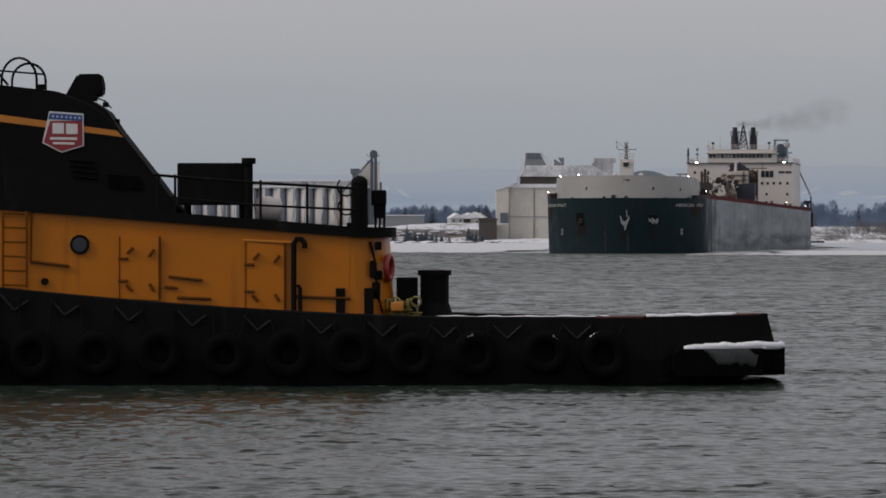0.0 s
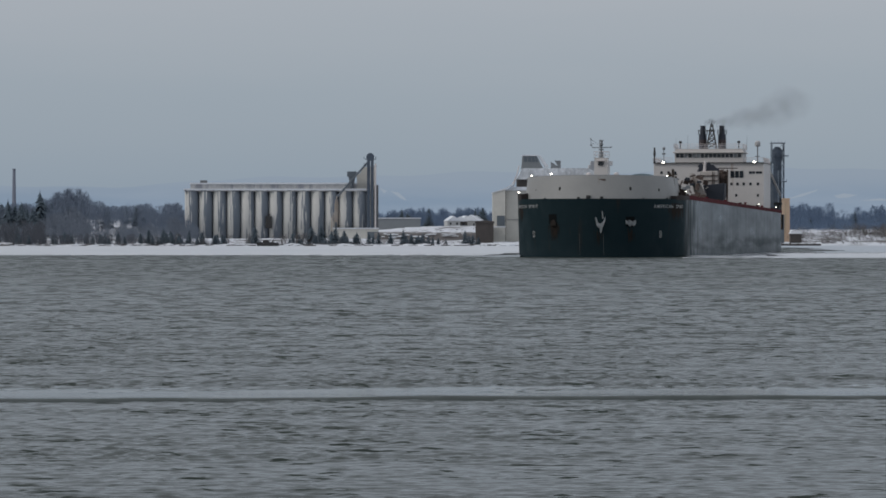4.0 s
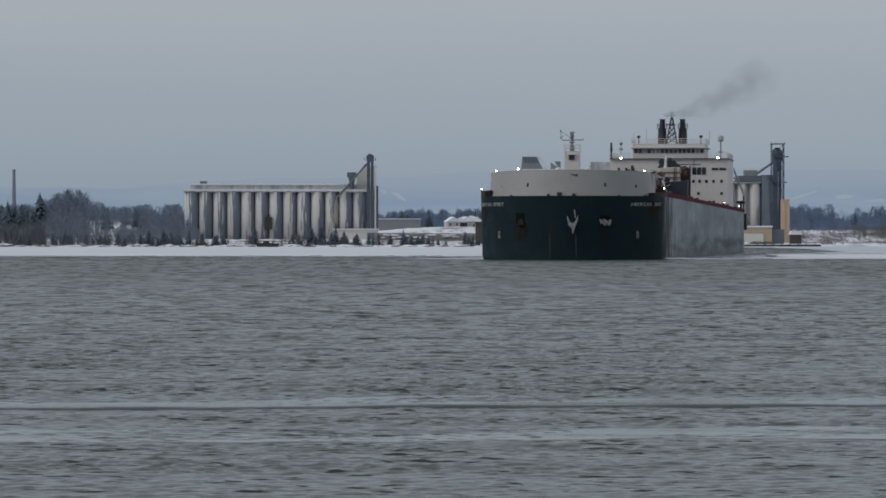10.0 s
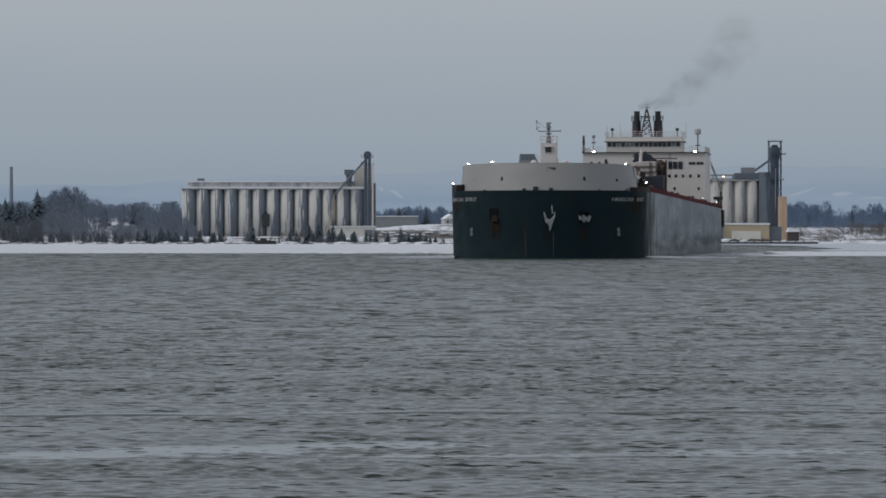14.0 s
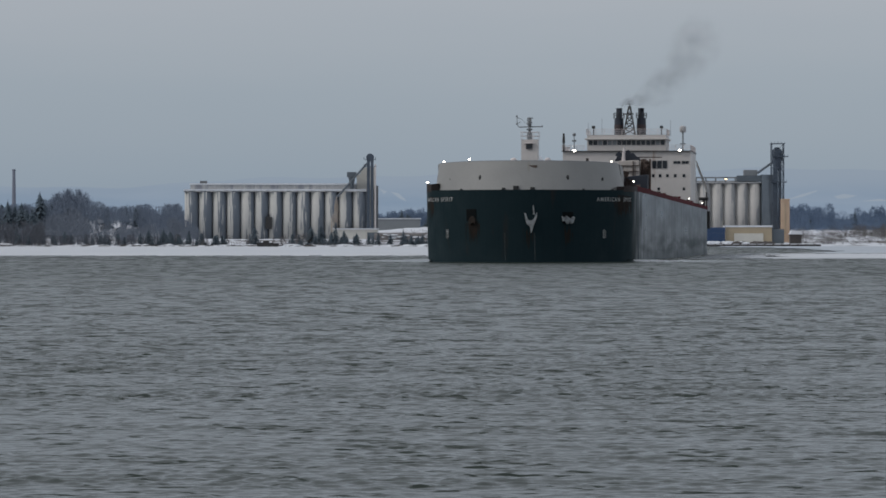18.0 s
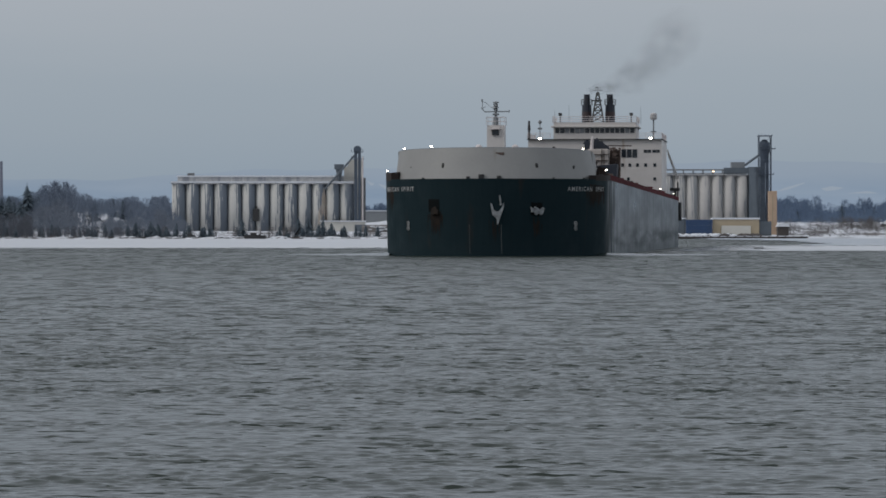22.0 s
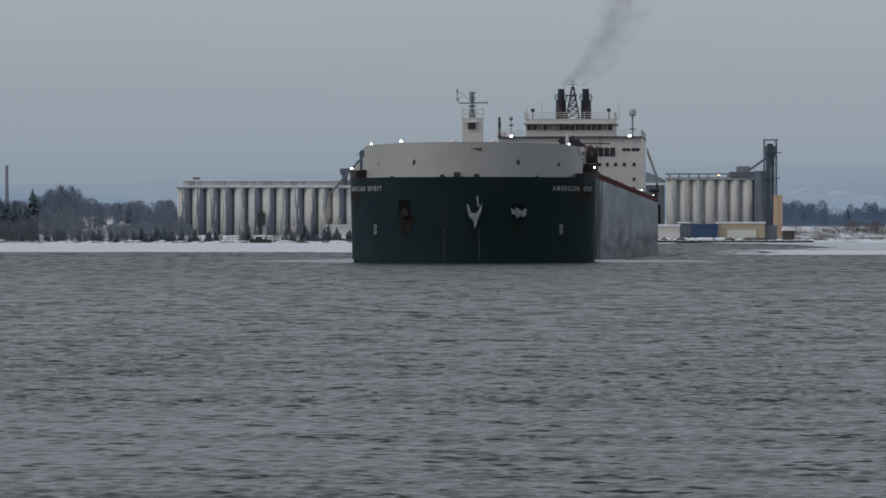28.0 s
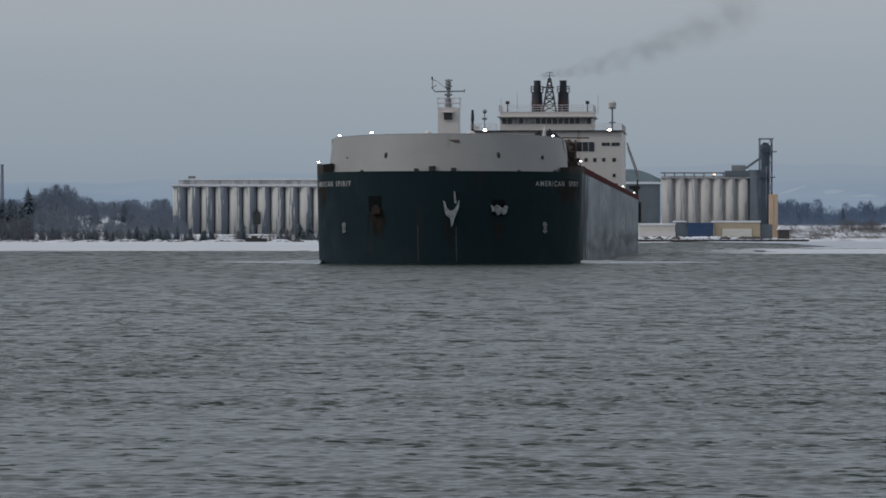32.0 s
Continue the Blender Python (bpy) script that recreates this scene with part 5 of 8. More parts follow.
    bmesh.ops.bevel(bm, geom=list(bm.edges), offset=0.1, segments=1, affect="EDGES")
    part("hopper", bm, M_navy, un, "dark navy tapered hopper")
    # hoisting gear: two columns, pulleys and hanging blocks
    for x in (3.9, 5.7):
        bm = B()
        rod(bm, (x, 246, 11), (x + 0.1, 246, 20.6), 0.24, n=6)
        part("hoist_column", bm, M_hoist, un)
    bm = B()
    prism(bm, [(3.85, 15.6), (5.75, 15.9), (5.7, 19.6), (5.1, 20.5), (4.2, 20.2), (3.85, 18.4)], 247.2, 248.6)
    bmesh.ops.bevel(bm, geom=list(bm.edges), offset=0.12, segments=1, affect="EDGES")
    part("hoist_house", bm, M_hoist, un, "rust-brown hoist housing")
    random.seed(43)
    for i in range(9):
        x, z = random.uniform(4.1, 5.5), 16.8 + i * 0.40
        bm = B()
        if i % 3:
            box(bm, x - random.uniform(0.3, 0.7), x + random.uniform(0.3, 0.7), 245, 246.6, z, z + random.uniform(0.3, 0.7), 0.06)
        else:
            rod(bm, (x, 244.8, z), (x, 245.8, z), random.uniform(0.35, 0.5), n=10)
        part("hoist_block", bm, M_rust_gear if i % 2 else M_hoist, un)
    # boom support and cradle
    bm = B()
    prism(bm, [(-3.0, 19.6), (-1.7, 19.6), (-0.6, 17.4), (1.1, 14.4), (0.9, 12.6), (-1.2, 12.6), (-2.2, 16.4)], 238, 239.5)
    part("boom_support", bm, M_dirty, un, "rust-streaked sloping boom support")
    q = random.Random(88)
    for i in range(30):
        x, z = q.uniform(-5.4, 1.2), q.uniform(12.4, 19.0)
        bm = B()
        if i % 3 == 0:
            rod(bm, (x, 237, z), (x + q.uniform(-1.6, 1.6), 237, z + q.uniform(-1.6, 1.0)), q.uniform(0.08, 0.2), n=6)
        elif i % 3 == 1:
            box(bm, x - q.uniform(0.2, 0.7), x + q.uniform(0.2, 0.7), 236.2, 238.2, z - q.uniform(0.2, 0.5), z + q.uniform(0.2, 0.6), 0.06)
        else:
            prism(bm, [(x - 0.7, z - 0.4), (x + 0.5, z - 0.7), (x + q.uniform(0.3, 0.9), z + 0.3), (x - 0.2, z + q.uniform(0.3, 0.8))], 236.4, 237.6)
        part("boom_gear", bm, (M_rust_gear, M_hoist, M_dirty, M_navy, M_grey)[q.choice((0, 0, 1, 1, 2, 3, 4))], un, "rusty gear heaped round the boom foot")
    bm = B()
    prism(bm, [(-9.6, 17.0), (-8.8, 17.4), (-6.2, 17.3), (-5.4, 16.6), (-5.6, 14.0), (-6.4, 10.6), (-8.2, 10.6), (-8.7, 13.8)], 238, 243)
    bmesh.ops.bevel(bm, geom=list(bm.edges), offset=0.1, segments=1, affect="EDGES")
    cr = part("boom_cradle", bm, M_dark, un, "dark bowl-shaped boom cradle")
    for x, z1, w in ((-8.1, 19.8, 0.35), (-7.3, 20.7, 0.3), (-6.6, 19.0, 0.25)):
        bm = B()
        box(bm, x - w, x + w, 240, 240.8, 17.2, z1, 0.06)
        part("cradle_post", bm, M_rust, cr, "rusty upright post")
    bm = B()
    rod(bm, (-8.6, 240.4, 19.0), (-6.2, 240.4, 19.4), 0.15, n=6)
    part("cradle_bar", bm, M_rust, cr)
    # vents and bollards along the port deck edge
    rng = random.Random(23)
    for i in range(14):
        u = 34 + i * 18.2 + rng.uniform(-7, 7)
        z = 9 + 1.9 * (1 - 0.42 * (u - 20) / 280)
        h = rng.uniform(0.7, 1.35)
        bm = B()
        if i % 3:
            rod(bm, (15.1, u, z), (15.1, u, z + h), 0.22, n=8)
            rod(bm, (15.1, u, z + h), (15.1, u, z + h + 0.22), 0.4, 0.3, 8)
        else:
            box(bm, 14.7, 15.4, u - 0.7, u + 0.7, z, z + h, 0.08)
        part("deck_vent", bm, (M_hoist, M_rust_gear, M_red)[i % 3], ship, "small weathered deck vent")
    # stern gear behind the house
    bm = B()
    rod(bm, (14.3, 278, 20.8), (16.2, 292, 14.8), 0.14, n=6)
    rod(bm, (14.3, 280, 20.0), (16.0, 294, 14.2), 0.1, n=6)
    part("davit", bm, M_house, ship, "grey sloping davit arm")
    bm = B()
    box(bm, 14.3, 16.4, 292, 295, 12.2, 12.9, 0.1)
    rod(bm, (15.4, 293, 10), (15.4, 293, 12.5), 0.3, n=8)
    part("stern_gear", bm, M_dark, ship, "dark mooring gear at the stern")
    bm = B()
    box(bm, 15.55, 15.9, 299.6, 300.2, 10, 14.2)
    part("stern_post", bm, M_dark, ship)
    bm = B()
    box(bm, 15.9, 16.5, 298, 302.5, 5.8, 9.8, 0.1)
    part("stern_fender", bm, M_dark, ship, "black fender at the stern quarter")
    return ship


ship = make_ship()


def make_puff(name, seed, material):
    rng = random.Random(seed)
    bm = B()
    bmesh.ops.create_icosphere(bm, subdivisions=3, radius=1.0)
    off = Vector((rng.uniform(0, 50), rng.uniform(0, 50), rng.uniform(0, 50)))
    for v in bm.verts:
        v.co *= 0.86 + 0.28 * noise.noise(v.co * 1.6 + off)
    return part(name, bm, material, smoke, smooth=True)


smoke = thing("smoke_plume", "thin grey exhaust smoke drifting from the ship's funnels", "smoke")
PUFFS = []
for i in range(36):
    p = make_puff("puff", 100 + i, M_smoke)
    s = 1.0 + 4.6 * (i / 35) ** 1.1
    p.scale = (s * 1.25, s, s)
    PUFFS.append((p, (i / 35) ** 1.5))
# a short burst of soot from the port funnel
SOOT = []
for i in range(44):
    p = make_puff("soot_puff", 500 + i, M_soot)
    k = 1.0 + 1.3 * abs(math.sin(i * 1.9)) + (1.5 if i % 4 == 3 else 0.0)
    p.scale = (k * 1.7, k, k)
    SOOT.append((p, 11.65 + 1.32 * (i / 43) ** 1.12))


# ---- the shore: elevators, sheds, houses ----
def silo_row(owner, x0, pitch, count, y, r, z0, z1, material, name="silo"):
    me = None
    for i in range(count):
        if me is None:
            bm = B()
            rod(bm, (0, 0, z0), (0, 0, z1), r, n=20)
            me = finish(name, bm, material)
            me.polygons.foreach_set("use_smooth", [abs(p.normal.z) < 0.5 for p in me.polygons])
        ob = new(name, me)
        ob.parent = owner
        ob.matrix_basis = pose(x0 + pitch * (i + 0.5), y, 0)


def elevator_west():
    e = thing("grain_elevator", "long row of weathered concrete grain silos with a conveyor gallery", "grain elevator")
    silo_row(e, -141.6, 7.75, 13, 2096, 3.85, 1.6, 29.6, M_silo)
    # dark wall colour paints shade into the gaps between the silos
    bm = B()
    box(bm, -140.5, -41.5, 2097, 2103, 1.6, 29.4)
    part("back_wall", bm, M_conc_dark, e)
    bm = B()
    box(bm, -141.9, -40.6, 2092.4, 2104, 29.5, 30.1)
    part("roof_slab", bm, M_conc, e)
    bm = B()
    box(bm, -141.9, -41.0, 2091.9, 2103, 30.1, 30.9)
    part("snow", bm, M_snow, e, "snow along the roof edge")
    bm = B()
    box(bm, -138.5, -46.5, 2096, 2102, 30.3, 33.5)
    g = part("gallery", bm, M_conc, e, "long conveyor gallery on the silo roof")
    for i in range(14):
        bm = B()
        x = -134.5 + i * 6.4
        box(bm, x, x + 0.5, 2095.8, 2096.05, 30.3, 33.4)
        part("pilaster", bm, M_conc, g)
    bm = B()
    box(bm, -138.8, -46.2, 2095.4, 2102.3, 33.4, 34.2)
    part("gallery_roof", bm, M_snow, g)
    bm = B()
    box(bm, -133.2, -129.4, 2098, 2101, 33.9, 35.6)
    part("roof_vent", bm, M_conc_dark, e)
    # leg tower, spouts and headhouse
    bm = B()
    prism(bm, [(-46.4, 10), (-36.4, 10), (-36.4, 43.0), (-43.0, 43.0), (-44.4, 39.5), (-46.4, 38.5)], 2098, 2106)
    part("headhouse", bm, M_clad, e, "pale concrete headhouse")
    bm = B()
    box(bm, -40.6, -38.9, 2090, 2092, 7, 49.5)
    box(bm, -38.5, -36.9, 2090, 2092, 7, 48.5)
    part("leg_casing", bm, M_tower, e, "dark elevator leg casings")
    bm = B()
    rod(bm, (-35.9, 2090, 6), (-35.9, 2090, 44.5), 0.42, n=8)
    part("dust_pipe", bm, M_pale, e, "pale dust pipe beside the legs")
    bm = B()
    q = random.Random(17)
    for i in range(46):
        x = -57.4 + q.gauss(0, 0.85)
        z1 = 27.6 - 4.5 * abs(x + 57.4) - q.uniform(0, 3)
        z0, wd = z1 - q.uniform(4, 15), q.uniform(0.06, 0.20)
        y = 2096 - math.sqrt(max(0.0, 3.85 ** 2 - (x + 60.21) ** 2)) - 0.05 - 0.004 * (i % 5) if x < -56.5 else 2096 - math.sqrt(max(0.0, 3.85 ** 2 - (x + 52.46) ** 2)) - 0.05 - 0.004 * (i % 5)
        bm.faces.new([bm.verts.new(p) for p in ((x - wd, y, z0), (x + wd * 0.5, y, z0), (x + wd, y, z1), (x - wd, y, z1))])
    tagged(part("spill_stain", bm, M_spill, e, "orange-brown spill stain below the spout"), kind="stuff")
    bm = B()
    rod(bm, (-38.8, 2090, 48.4), (-38.8, 2092.2, 48.4), 2.2, n=16)
    box(bm, -42.5, -35.2, 2090.2, 2092, 43.2, 43.5)
    box(bm, -41.8, -35.6, 2090.2, 2092, 47.0, 47.3)
    for z in (43.5, 47.3):
        for x in (-42.2, -35.8):
            rod(bm, (x, 2090.3, z), (x, 2090.3, z + 1.3), 0.15, n=4)
    part("leg_head", bm, M_tower, e, "rounded leg head with platforms")
    bm = B()
    rod(bm, (-40.5, 2091, 45.2), (-57.0, 2091, 26.5), 0.55, n=8)
    part("spout", bm, M_slate, e, "slanting steel grain spout")
    bm = B()
    box(bm, -51.6, -46.4, 2092, 2096, 37.6, 40.4)
    rod(bm, (-49.0, 2094, 37.8), (-49.0, 2094, 31), 2.0, 0.8, 8)
    part("transfer_box", bm, M_slate, e, "blue-grey transfer box with hopper")
    bm = B()
    box(bm, -36.0, -34.4, 2096, 2099, 8, 33)
    part("ladder_shaft", bm, M_conc_dark, e)
    bm = B()
    box(bm, -96.6, -93.2, 2091.6, 2093, 9, 15.6, 0.1)
    box(bm, -95.4, -94.4, 2091.8, 2093, 15.6, 17.0)
    part("loading_hatch", bm, M_dark, e, "dark loading hatch on the silo wall")
    bm = B()
    box(bm, -58.5, -34.4, 2070, 2092, 0.8, 8.6)
    s = part("shed", bm, M_clad, e, "pale low shed at the foot of the silos")
    bm = B()
    box(bm, -59.0, -34.0, 2069.5, 2092, 8.6, 9.2)
    part("shed_roof", bm, M_snow, s)
    bm = B()
    box(bm, -40.0, -34.3, 2069.7, 2070.2, 0.8, 7.0)
    part("shed_door", bm, M_slate, s)


elevator_west()


def mill_house():
    e = thing("storage_mill", "tall pale clad storage mill with a snowy hipped roof", "mill")
    bm = B()
    box(bm, 32.5, 86, 1896, 1925, 1.5, 27.4)
    part("wall", bm, M_clad, e, "pale clad wall")
    for x in (32.6, 45.2, 57.6, 70, 82):
        bm = B()
        box(bm, x - 0.17, x + 0.17, 1895.6, 1896.1, 1.5, 27.2)
        part("pilaster", bm, M_conc_dark if x > 40 else M_brown, e)
    bm = B()
    box(bm, 32.4, 86, 1895.7, 1896.1, 12.7, 12.95)
    part("belt_course", bm, M_dim, e)
    bm = B()
    prism(bm, [(31.8, 27.4), (86.5, 27.4), (86.5, 29.2), (36.5, 29.2)], 1895, 1926)
    part("eave_roof", bm, M_snow, e, "snow-covered lower roof")
    bm = B()
    box(bm, 38.5, 86, 1899, 1922, 29.2, 33.2)
    part("monitor_wall", bm, M_brown, e, "dark monitor wall")
    bm = B()
    prism(bm, [(38.0, 33.0), (86, 33.0), (74, 38.6), (41.5, 38.6)], 1898, 1923)
    for i in range(11):
        x = 41 + i * 3.6
        rod(bm, (x - 2.0 * (i < 1), 1897.9, 33.2), (x, 1897.9, 38.5), 0.14, n=4)
    part("hipped_roof", bm, M_roof, e, "grey metal hipped roof with lying snow")
    bm = B()
    prism(bm, [(40.6, 38.2), (52.0, 38.2), (50.4, 41.0), (48.5, 45.0), (41.3, 45.0), (40.9, 41.0)], 1903.5, 1912)
    cu = part("cupola", bm, M_dim, e, "blue-grey cupola with sloping sides on the roof")
    bm = B()
    box(bm, 41.0, 48.8, 1903.2, 1912.2, 44.9, 45.3)
    part("snow", bm, M_snow, cu)
    for x0, x1, x2, x3 in ((41.9, 43.6, 43.7, 41.9), (43.9, 45.4, 45.7, 44.0), (45.7, 47.2, 47.8, 46.0), (47.4, 48.2, 49.2, 48.1)):
        bm = B()
        prism(bm, [(x0, 44.6), (x1, 44.6), (x2, 41.9), (x3, 41.9)], 1903.35, 1903.55)
        part("window", bm, M_slate, cu)
    bm = B()
    prism(bm, [(48.8, 45.0), (50.5, 45.0), (54.5, 39.5), (53.0, 38.6)], 1904, 1906)
    part("roof_spout", bm, M_snow, e, "snow-covered sloping spout on the roof")
    bm = B()
    prism(bm, [(55.5, 38.4), (60.5, 38.4), (60.5, 42.6), (57.4, 42.6), (59.2, 39.6), (55.5, 42.0)], 1904, 1906)
    part("conveyor_head", bm, M_grey, e, "grey conveyor head")
    for p0, p1 in (((36.5, 1898, 29), (39.5, 1898, 40)), ((35.4, 1898, 29), (38.6, 1898, 36))):
        bm = B()
        rod(bm, p0, p1, 0.25, n=5)
        part("spout_strut", bm, M_pale, e)
    bm = B()
    box(bm, 74.5, 85.2, 1902, 1914, 33, 40.2)
    box(bm, 75.6, 86.5, 1902.5, 1913, 40.2, 42.3)
    part("roof_house", bm, M_conc, e, "square roof house")
    bm = B()
    prism(bm, [(26.2, 1.5), (32.5, 1.5), (32.5, 28.6), (26.2, 26.4)], 1893, 1918)
    a = part("annex", bm, M_clad, e, "narrow clad annex")
    bm = B()
    prism(bm, [(25.9, 26.4), (32.6, 28.6), (36.6, 31.0), (36.6, 30.2), (32.6, 28.0), (25.9, 26.0)], 1892.6, 1918)
    part("annex_roof", bm, M_snow, a)
    bm = B()
    box(bm, 28.2, 32.2, 1892.7, 1893.2, 9.6, 14.8)
    part("door", bm, M_slate, a, "grey upper door")
    bm = B()
    box(bm, 26.0, 32.6, 1892.7, 1893.2, 8.9, 9.5)
    part("ledge", bm, M_snow, a)
    bm = B()
    box(bm, 24.2, 29.0, 1885, 1893, 1.5, 8.9)
    part("lean_to", bm, M_clad, a)
    d = thing("timber_shed", "dark weathered timber shed beside the mill", "shed")
    bm = B()
    box(bm, 17.4, 26.2, 1870, 1884, 0.4, 11.0)
    part("wall", bm, M_brown, d)
    bm = B()
    prism(bm, [(17.0, 11.0), (26.6, 11.0), (26.6, 11.8), (21.8, 12.4), (17.0, 11.8)], 1869.6, 1884.4)
    part("roof", bm, M_brown, d)


mill_house()


def elevator_east():
    e = thing("grain_elevator", "concrete grain silos with a tall steel leg tower by the dock", "grain elevator")
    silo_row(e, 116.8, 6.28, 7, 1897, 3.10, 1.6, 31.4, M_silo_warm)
    bm = B()
    box(bm, 117.5, 160.5, 1896.4, 1903, 1.6, 31.2)
    part("back_wall", bm, M_conc_warm, e)
    bm = B()
    box(bm, 116.4, 161.2, 1893.7, 1904, 31.4, 31.9)
    part("roof_slab", bm, M_conc, e)
    bm = B()
    box(bm, 116.4, 161, 1896, 1898, 33.8, 34.5)
    for i in range(9):
        box(bm, 118 + i * 4.9, 118.7 + i * 4.9, 1896, 1897, 31.9, 33.9)
    part("conveyor", bm, M_grey, e, "covered roof conveyor on posts")
    bm = B()
    box(bm, 117, 160, 1899.2, 1901, 31.9, 32.6)
    part("gallery", bm, M_conc, e)
    bm = B()
    box(bm, 148.5, 161.5, 1894.5, 1899, 32.2, 35.2)
    part("transfer_house", bm, M_slate, e)
    bm = B()
    box(bm, 152, 158.8, 1895, 1900, 35.1, 38.0, 0.1)
    part("roof_bin", bm, M_grey, e)
    bm = B()
    box(bm, 160.8, 167.5, 1893, 1903, 1.6, 35.6)
    box(bm, 161.5, 166.5, 1892.4, 1893, 1.6, 33)
    part("steel_bin", bm, M_bin, e, "blue-grey steel bin")
    bm = B()
    box(bm, 166.2, 168.6, 1890, 1892, 1.6, 46)
    box(bm, 168.9, 170.4, 1890, 1892, 1.6, 44)
    part("leg_casing", bm, M_tower, e, "dark elevator leg casings")
    bm = B()
    rod(bm, (168.2, 1891, 37.5), (168.2, 1891, 43.0), 1.4, 2.7, 14)
    rod(bm, (168.2, 1891, 43.0), (168.2, 1891, 47.5), 2.7, n=14)
    rod(bm, (168.2, 1891, 47.5), (168.2, 1891, 49.2), 2.7, 1.0, 14)
    part("garner_bin", bm, M_tower, e, "round hopper bin in the tower")
    bm = B()
    for x in (165.4, 171.4):
        for y in (1888, 1894):
            rod(bm, (x, y, 1.6), (x, y, 51), 0.22, n=5)
    for k in range(8):
        z0, z1 = 3 + k * 6, 9 + k * 6
        rod(bm, (171.4, 1888, z0), (171.4, 1894, z1), 0.12, n=4)
        rod(bm, (165.4, 1888, z1), (171.4, 1888, z1), 0.14, n=4)
        rod(bm, (165.4, 1888, z0 if k % 2 else z1), (171.4, 1888, z1 if k % 2 else z0), 0.10, n=4)
    part("tower_frame", bm, M_tower, e, "steel lattice tower frame")
    for z, x0, x1 in ((50.8, 164.9, 172.0), (44.4, 166, 173.6), (31.6, 165, 172.8)):
        bm = B()
        box(bm, x0, x1, 1887.4, 1894.6, z, z + 0.4)
        for x in np.linspace(x0 + 0.2, x1 - 0.2, 5):
            rod(bm, (x, 1887.5, z), (x, 1887.5, z + 1.2), 0.08, n=4)
        part("platform", bm, M_tower, e)
    bm = B()
    rod(bm, (158.6, 1893, 36.4), (166.4, 1891.5, 42.0), 0.6, n=6)
    part("spout", bm, M_slate, e)
    bm = B()
    box(bm, 169.7, 173.9, 1884, 1888, 1.6, 22.8, 0.1)
    box(bm, 169.7, 173.9, 1883.8, 1888.2, 22.6, 23.4)
    y = part("ochre_bin", bm, M_yellow, e, "ochre painted tall bin")
    # narrow tan stripe down the bin face
    bm = B()
    box(bm, 171.5, 171.9, 1883.8, 1884, 6, 21)
    part("rust_stripe", bm, M_tan, y)
    bm = B()
    rod(bm, (143, 1895.2, 31.9), (143, 1895.2, 33.3), 0.12, n=6)
    box(bm, 142.2, 143.8, 1895.1, 1895.4, 33.1, 33.7, 0.05)
    fl = part("floodlight", bm, M_dark, e, "lit floodlight on the silo roof")
    bm = B()
    ball(bm, (143, 1895.0, 33.4), 0.42, 1.8, 0.4, 0.8)
    part("lens", bm, M_warm_lamp, fl, smooth=True)
    # grey shed with a bowed roof
    g = thing("warehouse", "dark grey warehouse with a bowed roof", "warehouse")
    bm = B()
    box(bm, 91, 116.2, 1899, 1925, 1.6, 28.6)
    part("wall", bm, M_slate, g)
    bm = B()
    prism(bm, [(90.5, 31.0)] + [(90.5 + 26 * t, 31.0 + 5.0 * math.sin(math.pi * (0.15 + 0.85 * t))) for t in np.linspace(0, 1, 12)] + [(116.6, 29.8), (90.5, 29.8)], 1898.4, 1926)
    part("roof", bm, M_teal, g, "weathered teal bowed roof")
    bm = B()
    box(bm, 90.8, 116.4, 1898.5, 1925, 28.6, 29.8)
    part("snow_ledge", bm, M_snow, g)
    # dockside sheds
    for name, lab, x0, x1, z1, mt, rz in (("low_shed", "low pale shed with snow on its roof", 98.0, 114.6, 7.6, M_clad, 0.9), ("green_shed", "dark green shed on the dock", 114.8, 119.8, 9.0, M_slate, 0.6),
                                         ("dock_shed", "tan dockside shed with a pale door", 132.8, 154.2, 8.9, M_tan, 0.8)):
        d = thing(name, lab, "shed")
        bm = B()
        box(bm, x0, x1, 1760, 1775, 0.0, z1)
        part("wall", bm, mt, d)
        bm = B()
        box(bm, x0 - 0.3, x1 + 0.3, 1759.6, 1775.4, z1, z1 + rz)
        part("roof", bm, M_snow, d, "snowy roof")
        if name == "dock_shed":
            bm = B()
            box(bm, 136.6, 150.2, 1759.5, 1760.1, 0.9, 6.0)
            part("door", bm, M_clad, d, "wide pale door")
            bm = B()
            box(bm, 154.3, 160, 1761, 1775, 0.0, 8.0)
            part("lean_to", bm, M_slate, d)
        if name == "low_shed":
            bm = B()
            box(bm, x0, x1, 1757, 1760, 0.6, 4.8)
            part("lean_to", bm, M_pale, d)
    for k in range(3):
        z0 = 1.0 + 2.6 * k
        c = thing("container", "dark blue steel shipping container stacked on the dock", "container", group="containers stacked on the dock")
        bm = B()
        box(bm, 120.0 + 0.08 * (k == 1), 132.3 + 0.1 * (k == 2), 1758, 1760.5, z0, z0 + 2.58, 0.06)
        part("body", bm, M_blue, c)
        for i in range(24):
            bm = B()
            x = 120.4 + i * 0.5
            box(bm, x, x + 0.22, 1757.85, 1758.02, z0 + 0.15, z0 + 2.4)
            part("rib", bm, M_blue, c)
    d = thing("small_hut", "small dark brown hut with a snowy roof", "hut")
    bm = B()
    box(bm, 166.5, 171.8, 1800, 1806, 0.0, 5.6)
    part("wall", bm, M_brown, d)
    bm = B()
    prism(bm, [(166.0, 5.6), (172.3, 5.6), (171.2, 7.2), (167.2, 7.2)], 1799.5, 1806.5)
    part("roof", bm, M_snow, d)
    # dock
    k = thing("dock", "low timber dock with snow along the edge", "dock", kind="structure")
    bm = B()
    box(bm, 88, 170, 1690, 1760, -1.5, 0.95)
    part("dock_wall", bm, M_brown, k, "dark timber dock face")
    bm = B()
